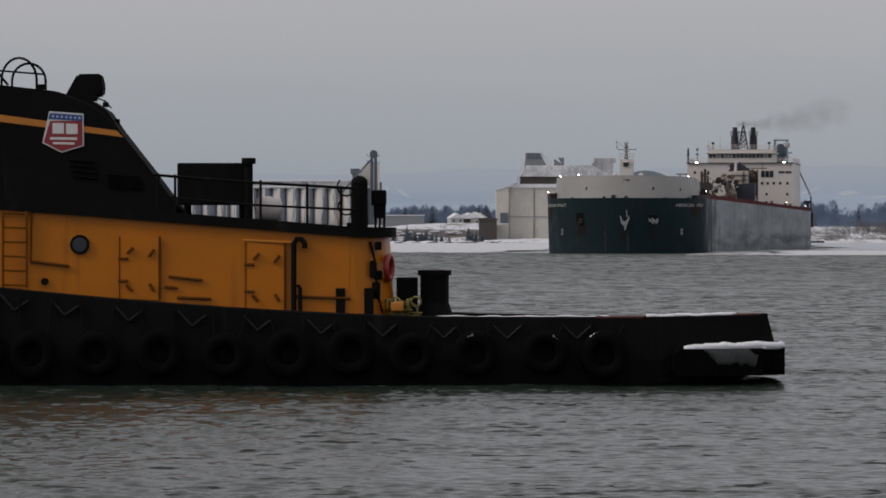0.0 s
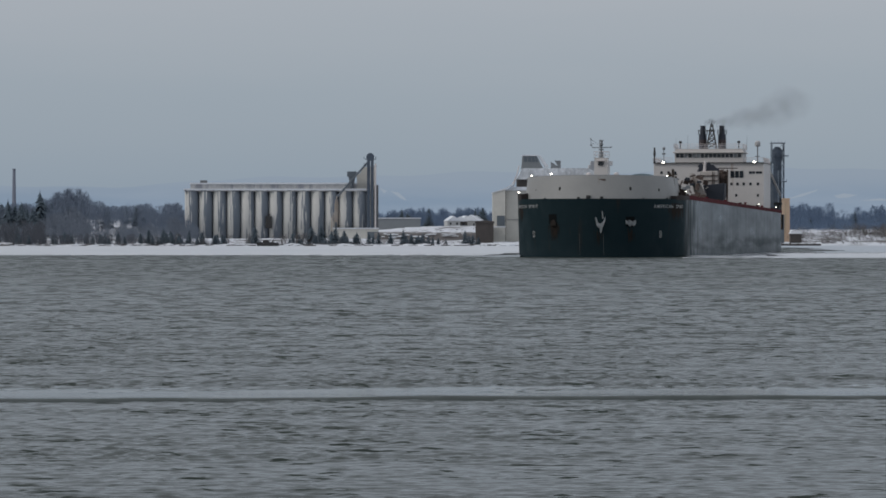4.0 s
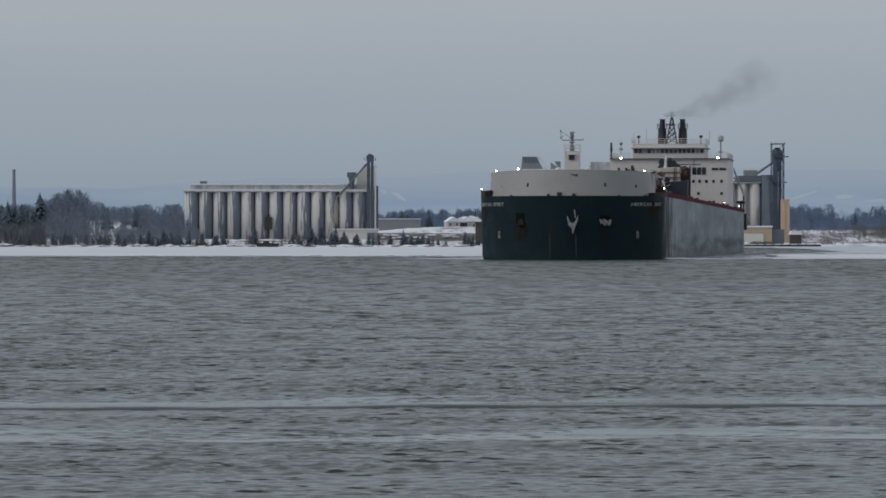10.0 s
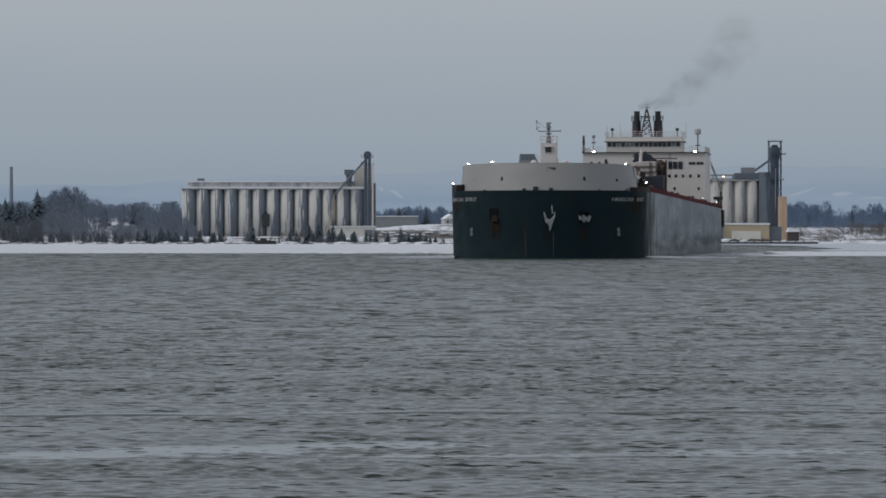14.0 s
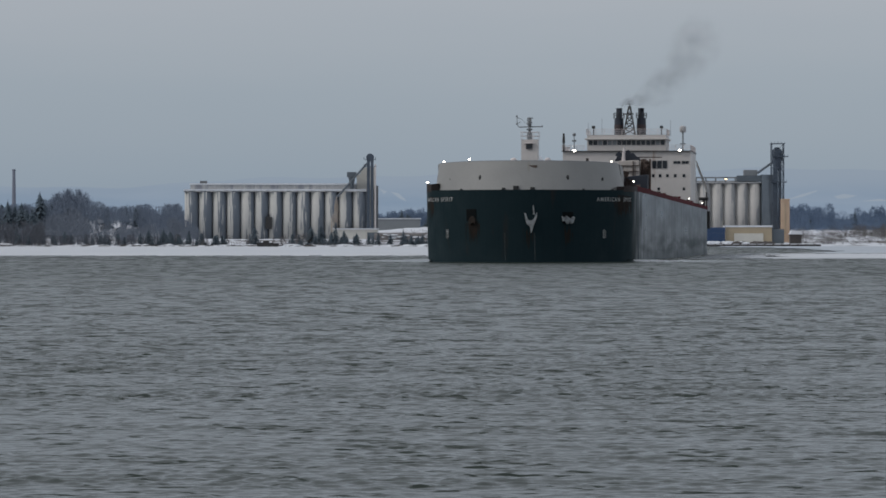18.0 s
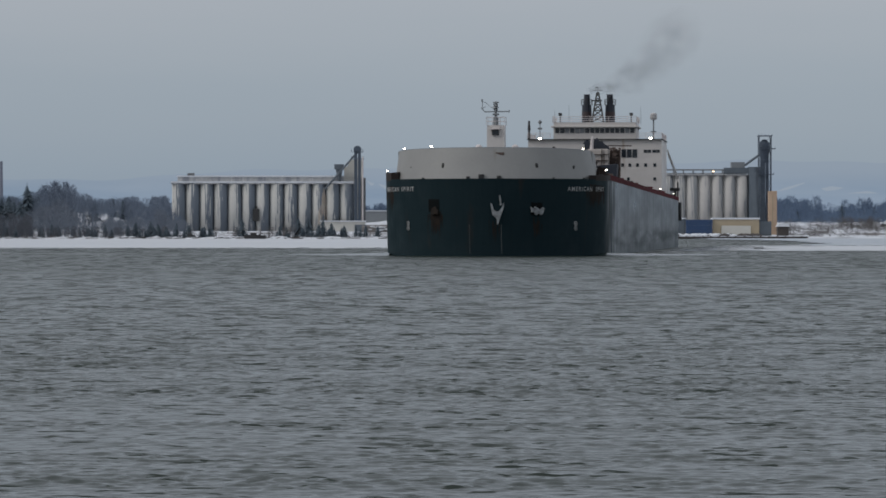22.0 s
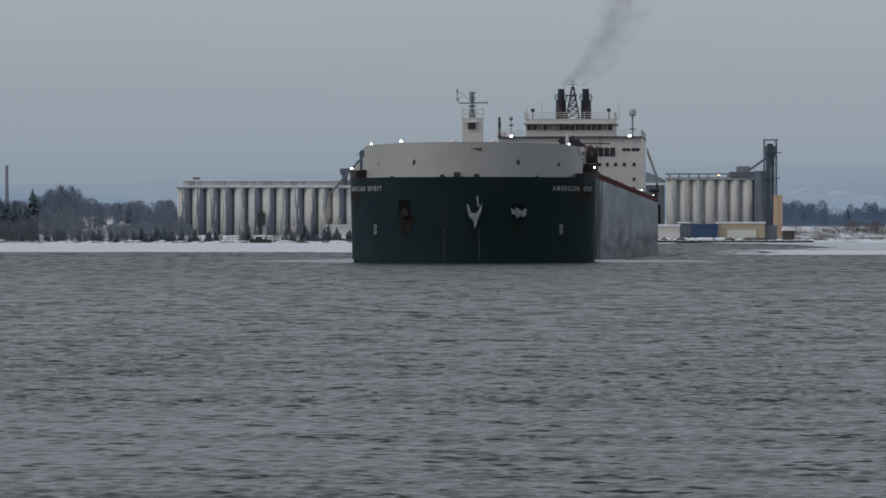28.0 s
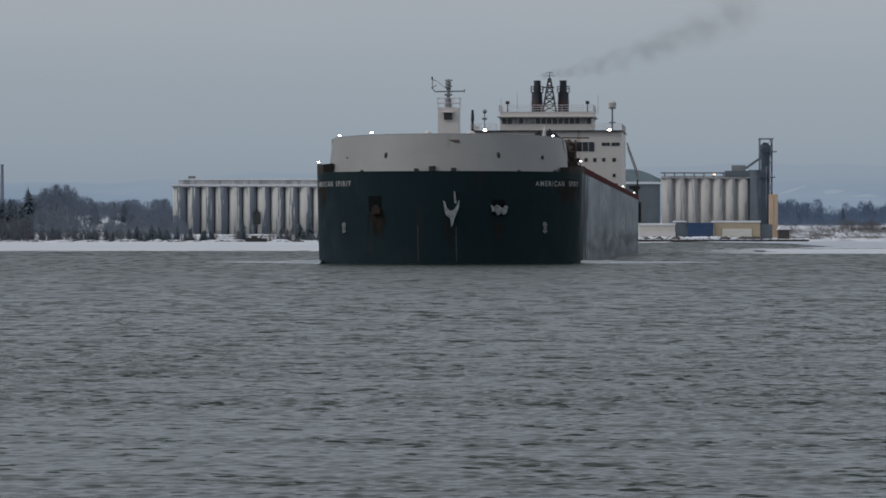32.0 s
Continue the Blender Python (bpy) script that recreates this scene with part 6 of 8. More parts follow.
    box(bm, 88.2, 169.8, 1690.6, 1759, 0.95, 1.3)
    part("dock_snow", bm, M_snow, k)
    random.seed(11)
    for nm, mt, lab, cnt in (("rubble_heaps", M_brown, "dark rubble heaps along the dock", 60), ("snow_heaps", M_snow, "ploughed snow heaps along the dock", 70)):
        bm = B()
        for i in range(cnt):
            x, s = random.uniform(93, 138 if mt is M_snow else 150), random.uniform(0.6, 1.5)
            ball(bm, (x, random.uniform(1694, 1752), 1.3), s, 1.9, 1, 0.85, sub=1)
        solid(nm, bm, mt, lab, nm.split("_")[0], kind="stuff")
    for i in range(22):
        bm = B()
        x = 89.5 + i * 3.7
        rod(bm, (x, 1689.5, -1.5), (x, 1689.5, 1.25), 0.35, n=8)
        part("pile", bm, M_brown, k)


elevator_east()


def shore_clutter():
    """Wind-packed snow mounds and driftwood along the top of the ice foot."""
    rng = random.Random(91)
    bm, wood = B(), B()
    for i in range(330):
        x = rng.uniform(-262, 42) if i % 4 else rng.uniform(-30, 42)
        y = 1622 + 10 * math.sin(x * 0.013) + 5 * math.sin(x * 0.05 + 1) + 2.5 * math.sin(x * 0.21) + rng.uniform(2, 30)
        r = rng.uniform(0.3, 1.0)
        ball(bm, (x, y, land_z(x, y) + 0.05), r, rng.uniform(2.0, 6.0), 1.6, rng.uniform(0.5, 1.1), sub=1)
    for i in range(90):
        x = rng.uniform(-262, 30)
        y = 1622 + 10 * math.sin(x * 0.013) + 5 * math.sin(x * 0.05 + 1) + rng.uniform(-10, 26)
        z = max(0.25, land_z(x, y)) + 0.15
        l, a = rng.uniform(0.6, 2.6), rng.uniform(-0.3, 0.3)
        rod(wood, (x - l, y, z), (x + l, y + a, z + rng.uniform(-0.1, 0.5)), rng.uniform(0.10, 0.28), n=5)
    solid("snow_mounds", bm, M_snow, "wind-packed snow mounds along the shore", "snow", kind="stuff")
    solid("driftwood", wood, M_brown, "dark driftwood and debris on the icy shore", "driftwood", kind="stuff")


shore_clutter()


def houses():
    random.seed(21)
    spots = [(-232, 1990, 8), (-215, 2000, 7), (-96, 2330, 8), (12, 2290, 8.5), (19, 2300, 9.5), (7, 2285, 8), (15, 2340, 9), (22, 2310, 9.5), (243, 2150, 4.6), (262, 2160, 5.2), (276, 2120, 4.0), (-190, 2120, 5), (-205, 1905, 5), (-178, 1880, 3.5), (-222, 2080, 9), (-198, 2050, 7), (-206, 1985, 7), (-176, 2170, 4.0), (-150, 2210, 4)]
    for i, (x, y, s) in enumerate(spots):
        z = land_z(x, y) - 0.3
        h = thing("house", "small house with pale siding and a snowy gable roof", "house", group="houses along the shore", at=pose(x, y, z, 0, 0, random.uniform(-25, 25)))
        bm = B()
        box(bm, -s / 2, s / 2, -4, 4, 0, s * 0.42)
        part("wall", bm, M_wallp if i % 3 else M_brown, h)
        bm = B()
        prism(bm, [(-s / 2 - 0.5, s * 0.42), (s / 2 + 0.5, s * 0.42), (0.0, s * 0.80)], -4.5, 4.5)
        part("roof", bm, M_snow, h, "snow-covered gable roof")
        for j in (-1, 1):
            bm = B()
            box(bm, j * s * 0.25 - 0.5, j * s * 0.25 + 0.5, -4.08, -3.95, 1.0, 2.4)
            part("window", bm, M_glass, h)
    w = thing("long_shed", "long low grey industrial shed beyond the snow field", "shed")
    bm = B()
    zz = land_z(-25, 2250)
    box(bm, -40, -12.0, 2250, 2270, zz - 3.5, 15.2)
    part("wall", bm, M_dim, w)
    bm = B()
    box(bm, -40.4, -11.6, 2249.6, 2270.4, 15.2, 15.7)
    part("roof", bm, M_snow, w)
    c = thing("brick_chimney", "tall tapered brick chimney far behind the trees", "chimney")
    bm = B()
    rod(bm, (-338, 3000, 5), (-338, 3000, 57.5), 2.1, 1.15, 16)
    part("shaft", bm, M_brick, c)
    bm = B()
    rod(bm, (-338, 3000, 57.5), (-338, 3000, 58.6), 1.35, 1.35, 16)
    part("cap", bm, M_brick, c)


houses()


def embankment():
    rng = random.Random(31)
    bm = B()
    n = 60
    rows = []
    for i in range(n + 1):
        x = -34 + i * 0.9
        h = 6.5 + 0.12 * math.sin(i * 0.5) + rng.uniform(-0.1, 0.1)
        rows.append([bm.verts.new(v) for v in ((x, 1940, 0.8), (x, 1946, h - 0.8), (x, 1952, h), (x, 1972, h), (x, 1976, 2.0))])
    for a, b in zip(rows, rows[1:]):
        for j in range(4):
            bm.faces.new((a[j], b[j], b[j + 1], a[j + 1]))
    e = solid("rail_embankment", bm, M_brush, "low brown brushy railway embankment", "embankment", kind="structure")
    bm = B()
    for i in range(26):
        x = -30 + rng.uniform(0, 46)
        ball(bm, (x, 1945 - rng.uniform(0, 2), 5.2 + rng.uniform(-1.5, 0.8)), rng.uniform(0.3, 0.6), rng.uniform(3, 7), 1, 0.8, sub=1)
    part("snow_patch", bm, M_snow, e)


embankment()


def barge():
    d = thing("moored_barge", "small dark work barge lying at the ice edge", "barge", at=pose(-72.3, 1585, 0.1) @ Matrix.Diagonal((0.5, 0.6, 0.62, 1)))
    bm = B()
    prism(bm, [(-8.8, 0.2), (8.9, 0.2), (9.3, 2.6), (5.0, 2.6), (4.6, 3.0), (-8.6, 2.8), (-9.2, 1.6)], -2.5, 2.5)
    part("hull", bm, M_dark, d)
    bm = B()
    box(bm, -2.0, 8.6, -2.3, 2.3, 2.62, 2.9, 0.1)
    part("snow", bm, M_snow, d)
    bm = B()
    box(bm, -4.0, 1.2, -1.5, 1.5, 2.8, 4.2, 0.1)
    rod(bm, (3.0, 0, 2.6), (6.5, 0, 5.0), 0.2, n=6)
    part("deck_gear", bm, M_dark, d)


barge()


# ---- trees ----
def twig_trees(name, spots, material, label, blades, seed):
    """Bare broadleaf trees: a trunk, limbs and a haze of fine twigs for each spot (x, y, height, spread)."""
    rng = np.random.RandomState(seed)
    V, F = [], []
    for x, y, h, w in spots:
        z = land_z(x, y) - 0.3
        n = blades
        base = np.zeros((n, 3))
        t = rng.beta(2.2, 1.5, n)
        ang = rng.uniform(0, 6.283, n)
        env = np.sin(np.pi * np.clip(t * 0.86 + 0.10, 0, 1)) ** 0.6
        rad = w * 0.5 * env * np.sqrt(rng.uniform(0.02, 1, n)) * (0.8 + 0.3 * np.sin(ang * 3 + rng.uniform(0, 6)))
        base[:, 0] = x + rad * np.cos(ang)
        base[:, 1] = y + rad * np.sin(ang)
        base[:, 2] = z + h * (0.14 + 0.80 * t)
        d = np.stack([np.cos(ang) * 0.7, np.sin(ang) * 0.7, 0.5 + rng.uniform(0, 1, n)], -1) + rng.normal(0, 0.35, (n, 3))
        d /= np.linalg.norm(d, axis=1)[:, None]
        ln = rng.uniform(0.06, 0.15, n)[:, None] * h
        side = np.stack([-d[:, 2], rng.normal(0, 0.3, n), d[:, 0]], -1)
        side /= np.linalg.norm(side, axis=1)[:, None] + 1e-6
        wd = rng.uniform(0.05, 0.13, n)[:, None] * (h / 14)
        tri = np.stack([base - side * wd, base + side * wd, base + d * ln], 1)
        # trunk and limbs
        limbs = []
        for k in range(7):
            a = rng.uniform(0, 6.283)
            b0 = np.array([x, y, z + h * rng.uniform(0.15, 0.45)])
            tip = np.array([x + w * 0.42 * math.cos(a), y + w * 0.42 * math.sin(a), z + h * rng.uniform(0.6, 0.92)])
            sd = np.array([0.10 * h / 10, 0, 0.04])
            limbs.append([b0 - sd, b0 + sd, tip])
        sd = np.array([0.20 * h / 10, 0, 0])
        limbs.append([np.array([x, y, z]) - sd, np.array([x, y, z]) + sd, np.array([x, y, z + h * 0.9])])
        tri = np.concatenate([tri, np.array(limbs)], 0)
        V.append(tri.reshape(-1, 3))
    V = np.concatenate(V)
    F = np.arange(len(V)).reshape(-1, 3)
    return tagged(mesh_object(name, V, F, material), label, "trees", kind="stuff")


rt = random.Random(77)
west, west_back = [], []
for i in range(460):
    x = rt.uniform(-262, -128)
    back = i % 5 > 1
    y = rt.uniform(2040, 2330) if back else rt.uniform(1740, 2000)
    hump = 0.74 + 0.60 * math.exp(-((x + 196) / 13) ** 2) + 0.55 * math.exp(-((x + 141) / 5) ** 2)
    x *= y / 2000
    if back:
        west_back.append((x, y, rt.uniform(8, 17) * hump, rt.uniform(7, 12)))
    else:
        west.append((x, y, rt.uniform(7, 13) * hump, rt.uniform(5, 9)))
twig_trees("woods", west, M_bark, "bare grey-brown broadleaf woods behind the shore", 240, 1)
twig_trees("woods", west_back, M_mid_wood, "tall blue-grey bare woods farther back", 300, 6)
mid = [(rt.uniform(-46, 30) * 1.2, rt.uniform(2420, 2650), rt.uniform(9, 18), rt.uniform(6, 11)) for i in range(130)]
mid += [(rt.uniform(-8, 40), rt.uniform(2330, 2400), rt.uniform(6, 11), rt.uniform(5, 9)) for i in range(26)]
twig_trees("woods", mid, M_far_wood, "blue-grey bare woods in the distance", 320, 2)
east = []
for i in range(330):
    x = rt.uniform(190, 345)
    y = rt.uniform(2260, 2640)
    swell = 0.8 + 0.22 * math.sin(x * 0.11 + 1) + 0.16 * math.sin(x * 0.27) + 0.25 * math.exp(-((x - 218) / 13) ** 2)
    east.append((x, y, rt.uniform(8, 16) * swell, rt.uniform(7, 11)))
east += [(rt.uniform(186, 330), rt.uniform(2190, 2260), rt.uniform(3, 7), rt.uniform(6, 10)) for i in range(170)]
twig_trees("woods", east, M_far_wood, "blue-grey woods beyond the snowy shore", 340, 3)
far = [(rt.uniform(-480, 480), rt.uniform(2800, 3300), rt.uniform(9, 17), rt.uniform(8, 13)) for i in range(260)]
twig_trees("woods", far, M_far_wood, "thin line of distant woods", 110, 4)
brush = [(rt.uniform(-215, -128), rt.uniform(1645, 1760), rt.uniform(2.5, 6), rt.uniform(3, 6)) for i in range(150)]
brush += [(rt.uniform(-128, 14), rt.uniform(1690, 1840), rt.uniform(1.2, 3.2), rt.uniform(3, 6)) for i in range(110)]
brush += [(rt.uniform(174, 300), rt.uniform(1780, 2150), rt.uniform(1.4, 4.6), rt.uniform(5, 10)) for i in range(470)]
brush += [(rt.uniform(-250, -150), rt.uniform(1830, 2010), rt.uniform(3, 8), rt.uniform(4, 8)) for i in range(110)]
brush += [(rt.uniform(-215, -176), rt.uniform(1640, 1700), rt.uniform(7, 12), rt.uniform(5, 8)) for i in range(40)]
brush += [(rt.uniform(-35, 30), rt.uniform(2060, 2200), rt.uniform(1.0, 3.4), rt.uniform(4, 8)) for i in range(90)]
brush += [(rt.uniform(186, 300), rt.uniform(1980, 2130), rt.uniform(4.5, 8), rt.uniform(7, 13)) for i in range(46)]
brush += [(rt.uniform(218, 236), rt.uniform(1960, 2020), rt.uniform(4.5, 8.5), rt.uniform(4, 7)) for i in range(22)]
brush += [(-60 + rt.uniform(-2.5, 2.5), rt.uniform(1690, 1710), rt.uniform(5.5, 8.5), rt.uniform(3, 5)) for i in range(7)]
brush += [(rt.uniform(-138, -44), rt.uniform(1700, 1760), rt.uniform(3.5, 6.5), rt.uniform(1.5, 3.5)) for i in range(26)]
tufts = [(rt.uniform(-250, 22), rt.uniform(1628, 1668), rt.uniform(0.5, 1.7), rt.uniform(1.5, 5)) for i in range(260)]
for i in range(420):
    x = rt.uniform(-255, -120) if i % 3 else rt.uniform(-120, 40)
    y = 1622 + 10 * math.sin(x * 0.013) + 5 * math.sin(x * 0.05 + 1) + 2.5 * math.sin(x * 0.21) + rt.uniform(13, 24)
    tufts.append((x, y, rt.uniform(0.5, 1.6) * (1.5 if x < -150 else 1.0), rt.uniform(1.5, 5)))
twig_trees("dead_grass", tufts, M_brush, "tufts of dead grass along the icy shore", 45, 9)
twig_trees("brush", [b for b in brush if b[0] >= -128], M_brush, "dry brown shoreline brush standing in snow", 120, 5)
twig_trees("brush", [b for b in brush if b[0] < -128], M_thicket, "dark leafless thicket along the icy shore", 130, 15)


def conifer(seed, h, w):
    rng = random.Random(seed)
    t = thing("spruce_tree", "dark green spruce tree on the snowy shore", "tree", group="spruces along the shore")
    bm = B()
    rod(bm, (0, 0, -0.6), (0, 0, h * 0.95), 0.03 * h, 0.01 * h, 7)
    part("trunk", bm, M_bark, t)
    verts, faces = [], []
    tiers = 11
    for k in range(tiers):
        f = k / (tiers - 1)
        z, r = h * (0.08 + 0.86 * f), w * 0.5 * (1 - f) ** 0.85 + 0.12
        for i in range(11):
            a = 2 * math.pi * (i + rng.random()) / 11
            rr = r * rng.uniform(0.65, 1.12)
            tip = (rr * math.cos(a), rr * math.sin(a), z - 0.10 * h * (1 - 0.6 * f) * rng.uniform(0.6, 1.2))
            b = 0.26 + 0.1 * rng.random()
            p = [(0.0, 0.0, z + 0.08 * h), (rr * 0.6 * math.cos(a - b), rr * 0.6 * math.sin(a - b), z - 0.02 * h), tip, (rr * 0.6 * math.cos(a + b), rr * 0.6 * math.sin(a + b), z - 0.02 * h)]
            s = len(verts)
            verts += p
            faces.append((s, s + 1, s + 2, s + 3))
    c = mesh_object("crown", verts, faces, M_needle)
    c.parent = t
    return t


def conifers():
    rng = random.Random(5)
    kinds = [conifer(1, 6.2, 6.4), conifer(2, 5.6, 6.4), conifer(3, 7.4, 6.8), conifer(4, 6.0, 7.8)]
    spots = []
    for i in range(30):
        spots.append((rng.uniform(-195, -120), rng.uniform(1690, 1760), rng.uniform(0.6, 1.15)))
    for x, s in ((-115, 0.9), (-108, 1.1), (-101, 0.95), (-97, 0.8), (-83, 1.25), (-58, 1.5), (-55, 1.7), (-51, 1.3), (-47, 1.2), (-43, 1.1), (-33.5, 0.8), (-30.8, 0.85), (-28.2, 0.9), (-22.5, 0.9), (-17, 1.15),
                 (-13.8, 0.8), (-8.0, 0.85), (-5.5, 0.8), (-1, 0.6), (2.5, 0.55), (11.0, 0.9), (13.0, 0.85), (15.0, 0.95), (17.0, 0.7), (-88, 0.7), (-69, 1.0), (-65, 0.9), (-10.5, 0.7), (-3.4, 0.5), (-38, 0.9)):
        spots.append((x, rng.uniform(1685, 1770), s))
    for i in range(60):
        c = rng.choice((-182, -168, -151, -140, -122, -112, -98, -66, -57, -50, -40, -12))
        spots.append((c + rng.gauss(0, 3.0), rng.uniform(1664, 1712), rng.uniform(0.35, 0.85)))
    for i in range(26):
        spots.append((rng.uniform(-265, -190), rng.uniform(1960, 2200), rng.uniform(1.3, 2.6)))
    for i in range(9):
        spots.append((rng.uniform(212, 310), rng.uniform(2260, 2420), rng.uniform(1.0, 1.8)))
    for i in range(14):
        spots.append((rng.uniform(-40, 30), rng.uniform(2330, 2450), rng.uniform(1.2, 2.2)))
    spots += [(-228, 2060, 2.9), (-219, 2070, 2.9), (-217, 2110, 2.3), (-206, 2090, 2.0), (-181, 2060, 1.9), (-169, 2100, 1.6), (-163, 2080, 1.8), (-176, 2120, 1.7), (-236, 2070, 2.2), (-128, 1750, 1.2)]
    for i, (x, y, s) in enumerate(spots):
        m = pose(x, y, land_z(x, y), 0, 0, rng.uniform(0, 360)) @ Matrix.Diagonal((s, s, s * rng.uniform(0.9, 1.15), 1))
        if i < 4:
            kinds[i].matrix_basis = m
        else:
            k = kinds[i % 4].scale
            copy_thing(kinds[i % 4], m @ Matrix.Diagonal((1 / k[0], 1 / k[1], 1 / k[2], 1)))


conifers()


# ---- the tug: local x towards its stern, y away from the near side, z up, origin amidships on the water ----
def tug_sheer(x):
    return 1.575 + 0.0105 * max(0.0, 1.0 - x) ** 1.72 + 0.010 * max(0, x - 4) ** 1.4


def tug_half(x):
    if x > 2.5:
        return 3.75 - 0.95 * ((x - 2.5) / 5.3) ** 2.4
    if x < -12:
        return 3.75 * max(0.0, 1 - ((-12 - x) / 8.6) ** 2.1) ** 0.75
    return 3.75


def far_drop(x):
    """The bulwark on the off side sits a little lower aft."""
    return 0.16 * min(1.0, max(0.0, (x + 2.0) / 7.0))


def make_tug():
    tug = thing("tugboat", "orange and black harbour tug with tyre fenders along its hull", "tugboat", at=pose(0, 93.15, 0))
    xs = [-20.55, -20.2, -19.4, -18, -16, -14] + list(np.linspace(-12, 4, 17)) + [5, 5.8, 6.5, 7.0, 7.4, 7.72]
    bm = B()
    rings = []
    for x in xs:
        b, zt = max(0.05, tug_half(x)), tug_sheer(x)
        rake = 1.0 * (x > 7.6)
        ring = []
        rise = min(1.0, max(0.0, (x - 4.2) / 3.2)) ** 1.4
        lo, wl0 = -1.0 + 1.32 * rise, 0.36 * rise
        for y, z in ((-b * 0.8, lo), (-b * 0.97, wl0), (-b, 0.6), (-b, zt), (-b + 0.14, zt), (-b + 0.14, 0.95), (b - 0.14, 0.95), (b - 0.14, zt), (b, zt), (b, 0.6), (b * 0.97, wl0), (b * 0.8, lo)):
            if b < 0.3:
                y = max(-b, min(b, y))
            ring.append(bm.verts.new((x + rake * (1.65 - max(z, 0.9)) * 0.28, y, z)))
        rings.append(ring)
    k = 12
    for ring in rings:
        for v in ring[6:9]:
            v.co.z -= far_drop(v.co.x) if v.co.z > 1.0 else 0.0
    for A, C in zip(rings, rings[1:]):
        for i in range(k):
            bm.faces.new((A[i], A[(i + 1) % k], C[(i + 1) % k], C[i]))
    bm.faces.new(rings[0])
    bm.faces.new(rings[-1])
    hull = part("hull", bm, T_black, tug, "black steel hull with a bulwark")
    # cap rail with snow and rubbed orange
    for side in (-1, 1):
        bm = B()
        tube(bm, [(x, side * (tug_half(x) - 0.07), tug_sheer(x) - (far_drop(x) if side > 0 else 0)) for x in xs if -16.5 < x], 0.055, 6)
        part("cap_rail", bm, T_black, hull)
    rng = random.Random(4)
    for a, b, side, r in ((-0.2, 1.9, -1, 0.022), (1.9, 3.9, -1, 0.028), (4.8, 6.95, -1, 0.052)):
        bm = B()
        xx = np.linspace(a, b, 26)
        tube(bm, [(x, side * (tug_half(x) - 0.09), tug_sheer(x) + 0.05 + 0.008 * math.sin(x * 7) + rng.uniform(-0.008, 0.008)) for x in xx], r, 6)
        part("rail_snow", bm, T_snow, hull, "snow along the bulwark rail", smooth=True)
    for a, b in ((3.6, 4.72), (6.88, 7.55)):
        bm = B()
        tube(bm, [(x, -tug_half(x) + 0.05, tug_sheer(x) + 0.035 + rng.uniform(-0.006, 0.006)) for x in np.linspace(a, b, 12)], 0.034, 6)
        part("rail_wear", bm, T_wear, hull, "worn red-lead rail edge")
    # rounded stern fender with snow on it
    def ring_path(grow, x_from):
        pts = [(x, -tug_half(x) - grow) for x in np.linspace(x_from, 7.5, 9)]
        pts += [(7.5 + (0.30 + grow) * math.sin(a), -tug_half(7.5) + 0.3 - (0.3 + grow) * math.cos(a)) for a in np.linspace(0.25, 1.5, 6)]
        pts += [(7.84 + grow, -1.2), (7.86 + grow, 0.0)]
        return pts + [(x, -y) for x, y in reversed(pts[:-1])]
    bm = B()
    inner, outer = ring_path(-0.15, 5.3), ring_path(0.36, 5.3)
    prism(bm, outer + list(reversed(inner)), 0.22, 0.86, axis="z")
    bmesh.ops.bevel(bm, geom=list(bm.edges), offset=0.13, segments=3, affect="EDGES")
    fender = part("stern_fender", bm, T_rubber, tug, "thick black rubber stern fender")
    bm = B()
    snow_out = ring_path(0.28, 5.7)[:15]
    prism(bm, snow_out + list(reversed(ring_path(0.0, 5.7)[:15])), 0.84, 0.90, axis="z")
    rng = random.Random(9)
    ridge = []
    for a, b in zip(snow_out, snow_out[1:]):
        for f in (0.0, 0.25, 0.5, 0.75):
            ridge.append((a[0] + (b[0] - a[0]) * f, (a[1] + (b[1] - a[1]) * f) * 0.975 + rng.uniform(-0.01, 0.01), 0.845 + 0.075 * min(1.0, (len(ridge) + 1) / 12) + rng.uniform(-0.006, 0.012)))
    tube(bm, ridge, 0.095, 8)
    for v in bm.verts:
        v.co.z += (0.035 * noise.noise(v.co * 2.6) + 0.012 * noise.noise(v.co * 9.0)) * (v.co.z > 0.86)
    part("snow", bm, T_snow, fender, "lumpy snow on the stern fender", smooth=True)
    bm = B()
    rng = random.Random(19)
    cols = []
    for i in range(41):
        f = i / 40
        x = 6.15 + 1.42 * f
        dep = (0.06 + 0.40 * min(1, 3.5 * f, 9 * (1 - f)) * (0.84 + 0.08 * math.sin(f * 9) + 0.07 * math.sin(f * 31 + 1))) + rng.uniform(-0.03, 0.03)
        cols.append([bm.verts.new((x, -tug_half(x) - 0.36 - 0.02 * math.sin(math.pi * j / 6) - rng.uniform(0, 0.008), 0.87 - dep * j / 6)) for j in range(7)])
        cols[-1].append(bm.verts.new((x, -tug_half(x) - 0.34, 0.86 - dep)))
    for p, q in zip(cols, cols[1:]):
        for j in range(7):
            bm.faces.new((p[j], q[j], q[j + 1], p[j + 1]))
    part("frozen_spray", bm, T_frost, fender, "grey frozen spray on the fender face", smooth=True)
    # tyres
    for i, px in enumerate((-14.0, -12.4, -10.9, -9.7, -8.2, -6.7, -5.15, -3.65, -2.2, -0.75, 0.75, 2.4, 3.8)):
        bm = B()
        torus(bm, (0, 0, 0), 0.40, 0.17, n=22, k=9)
        q = random.Random(60 + i)
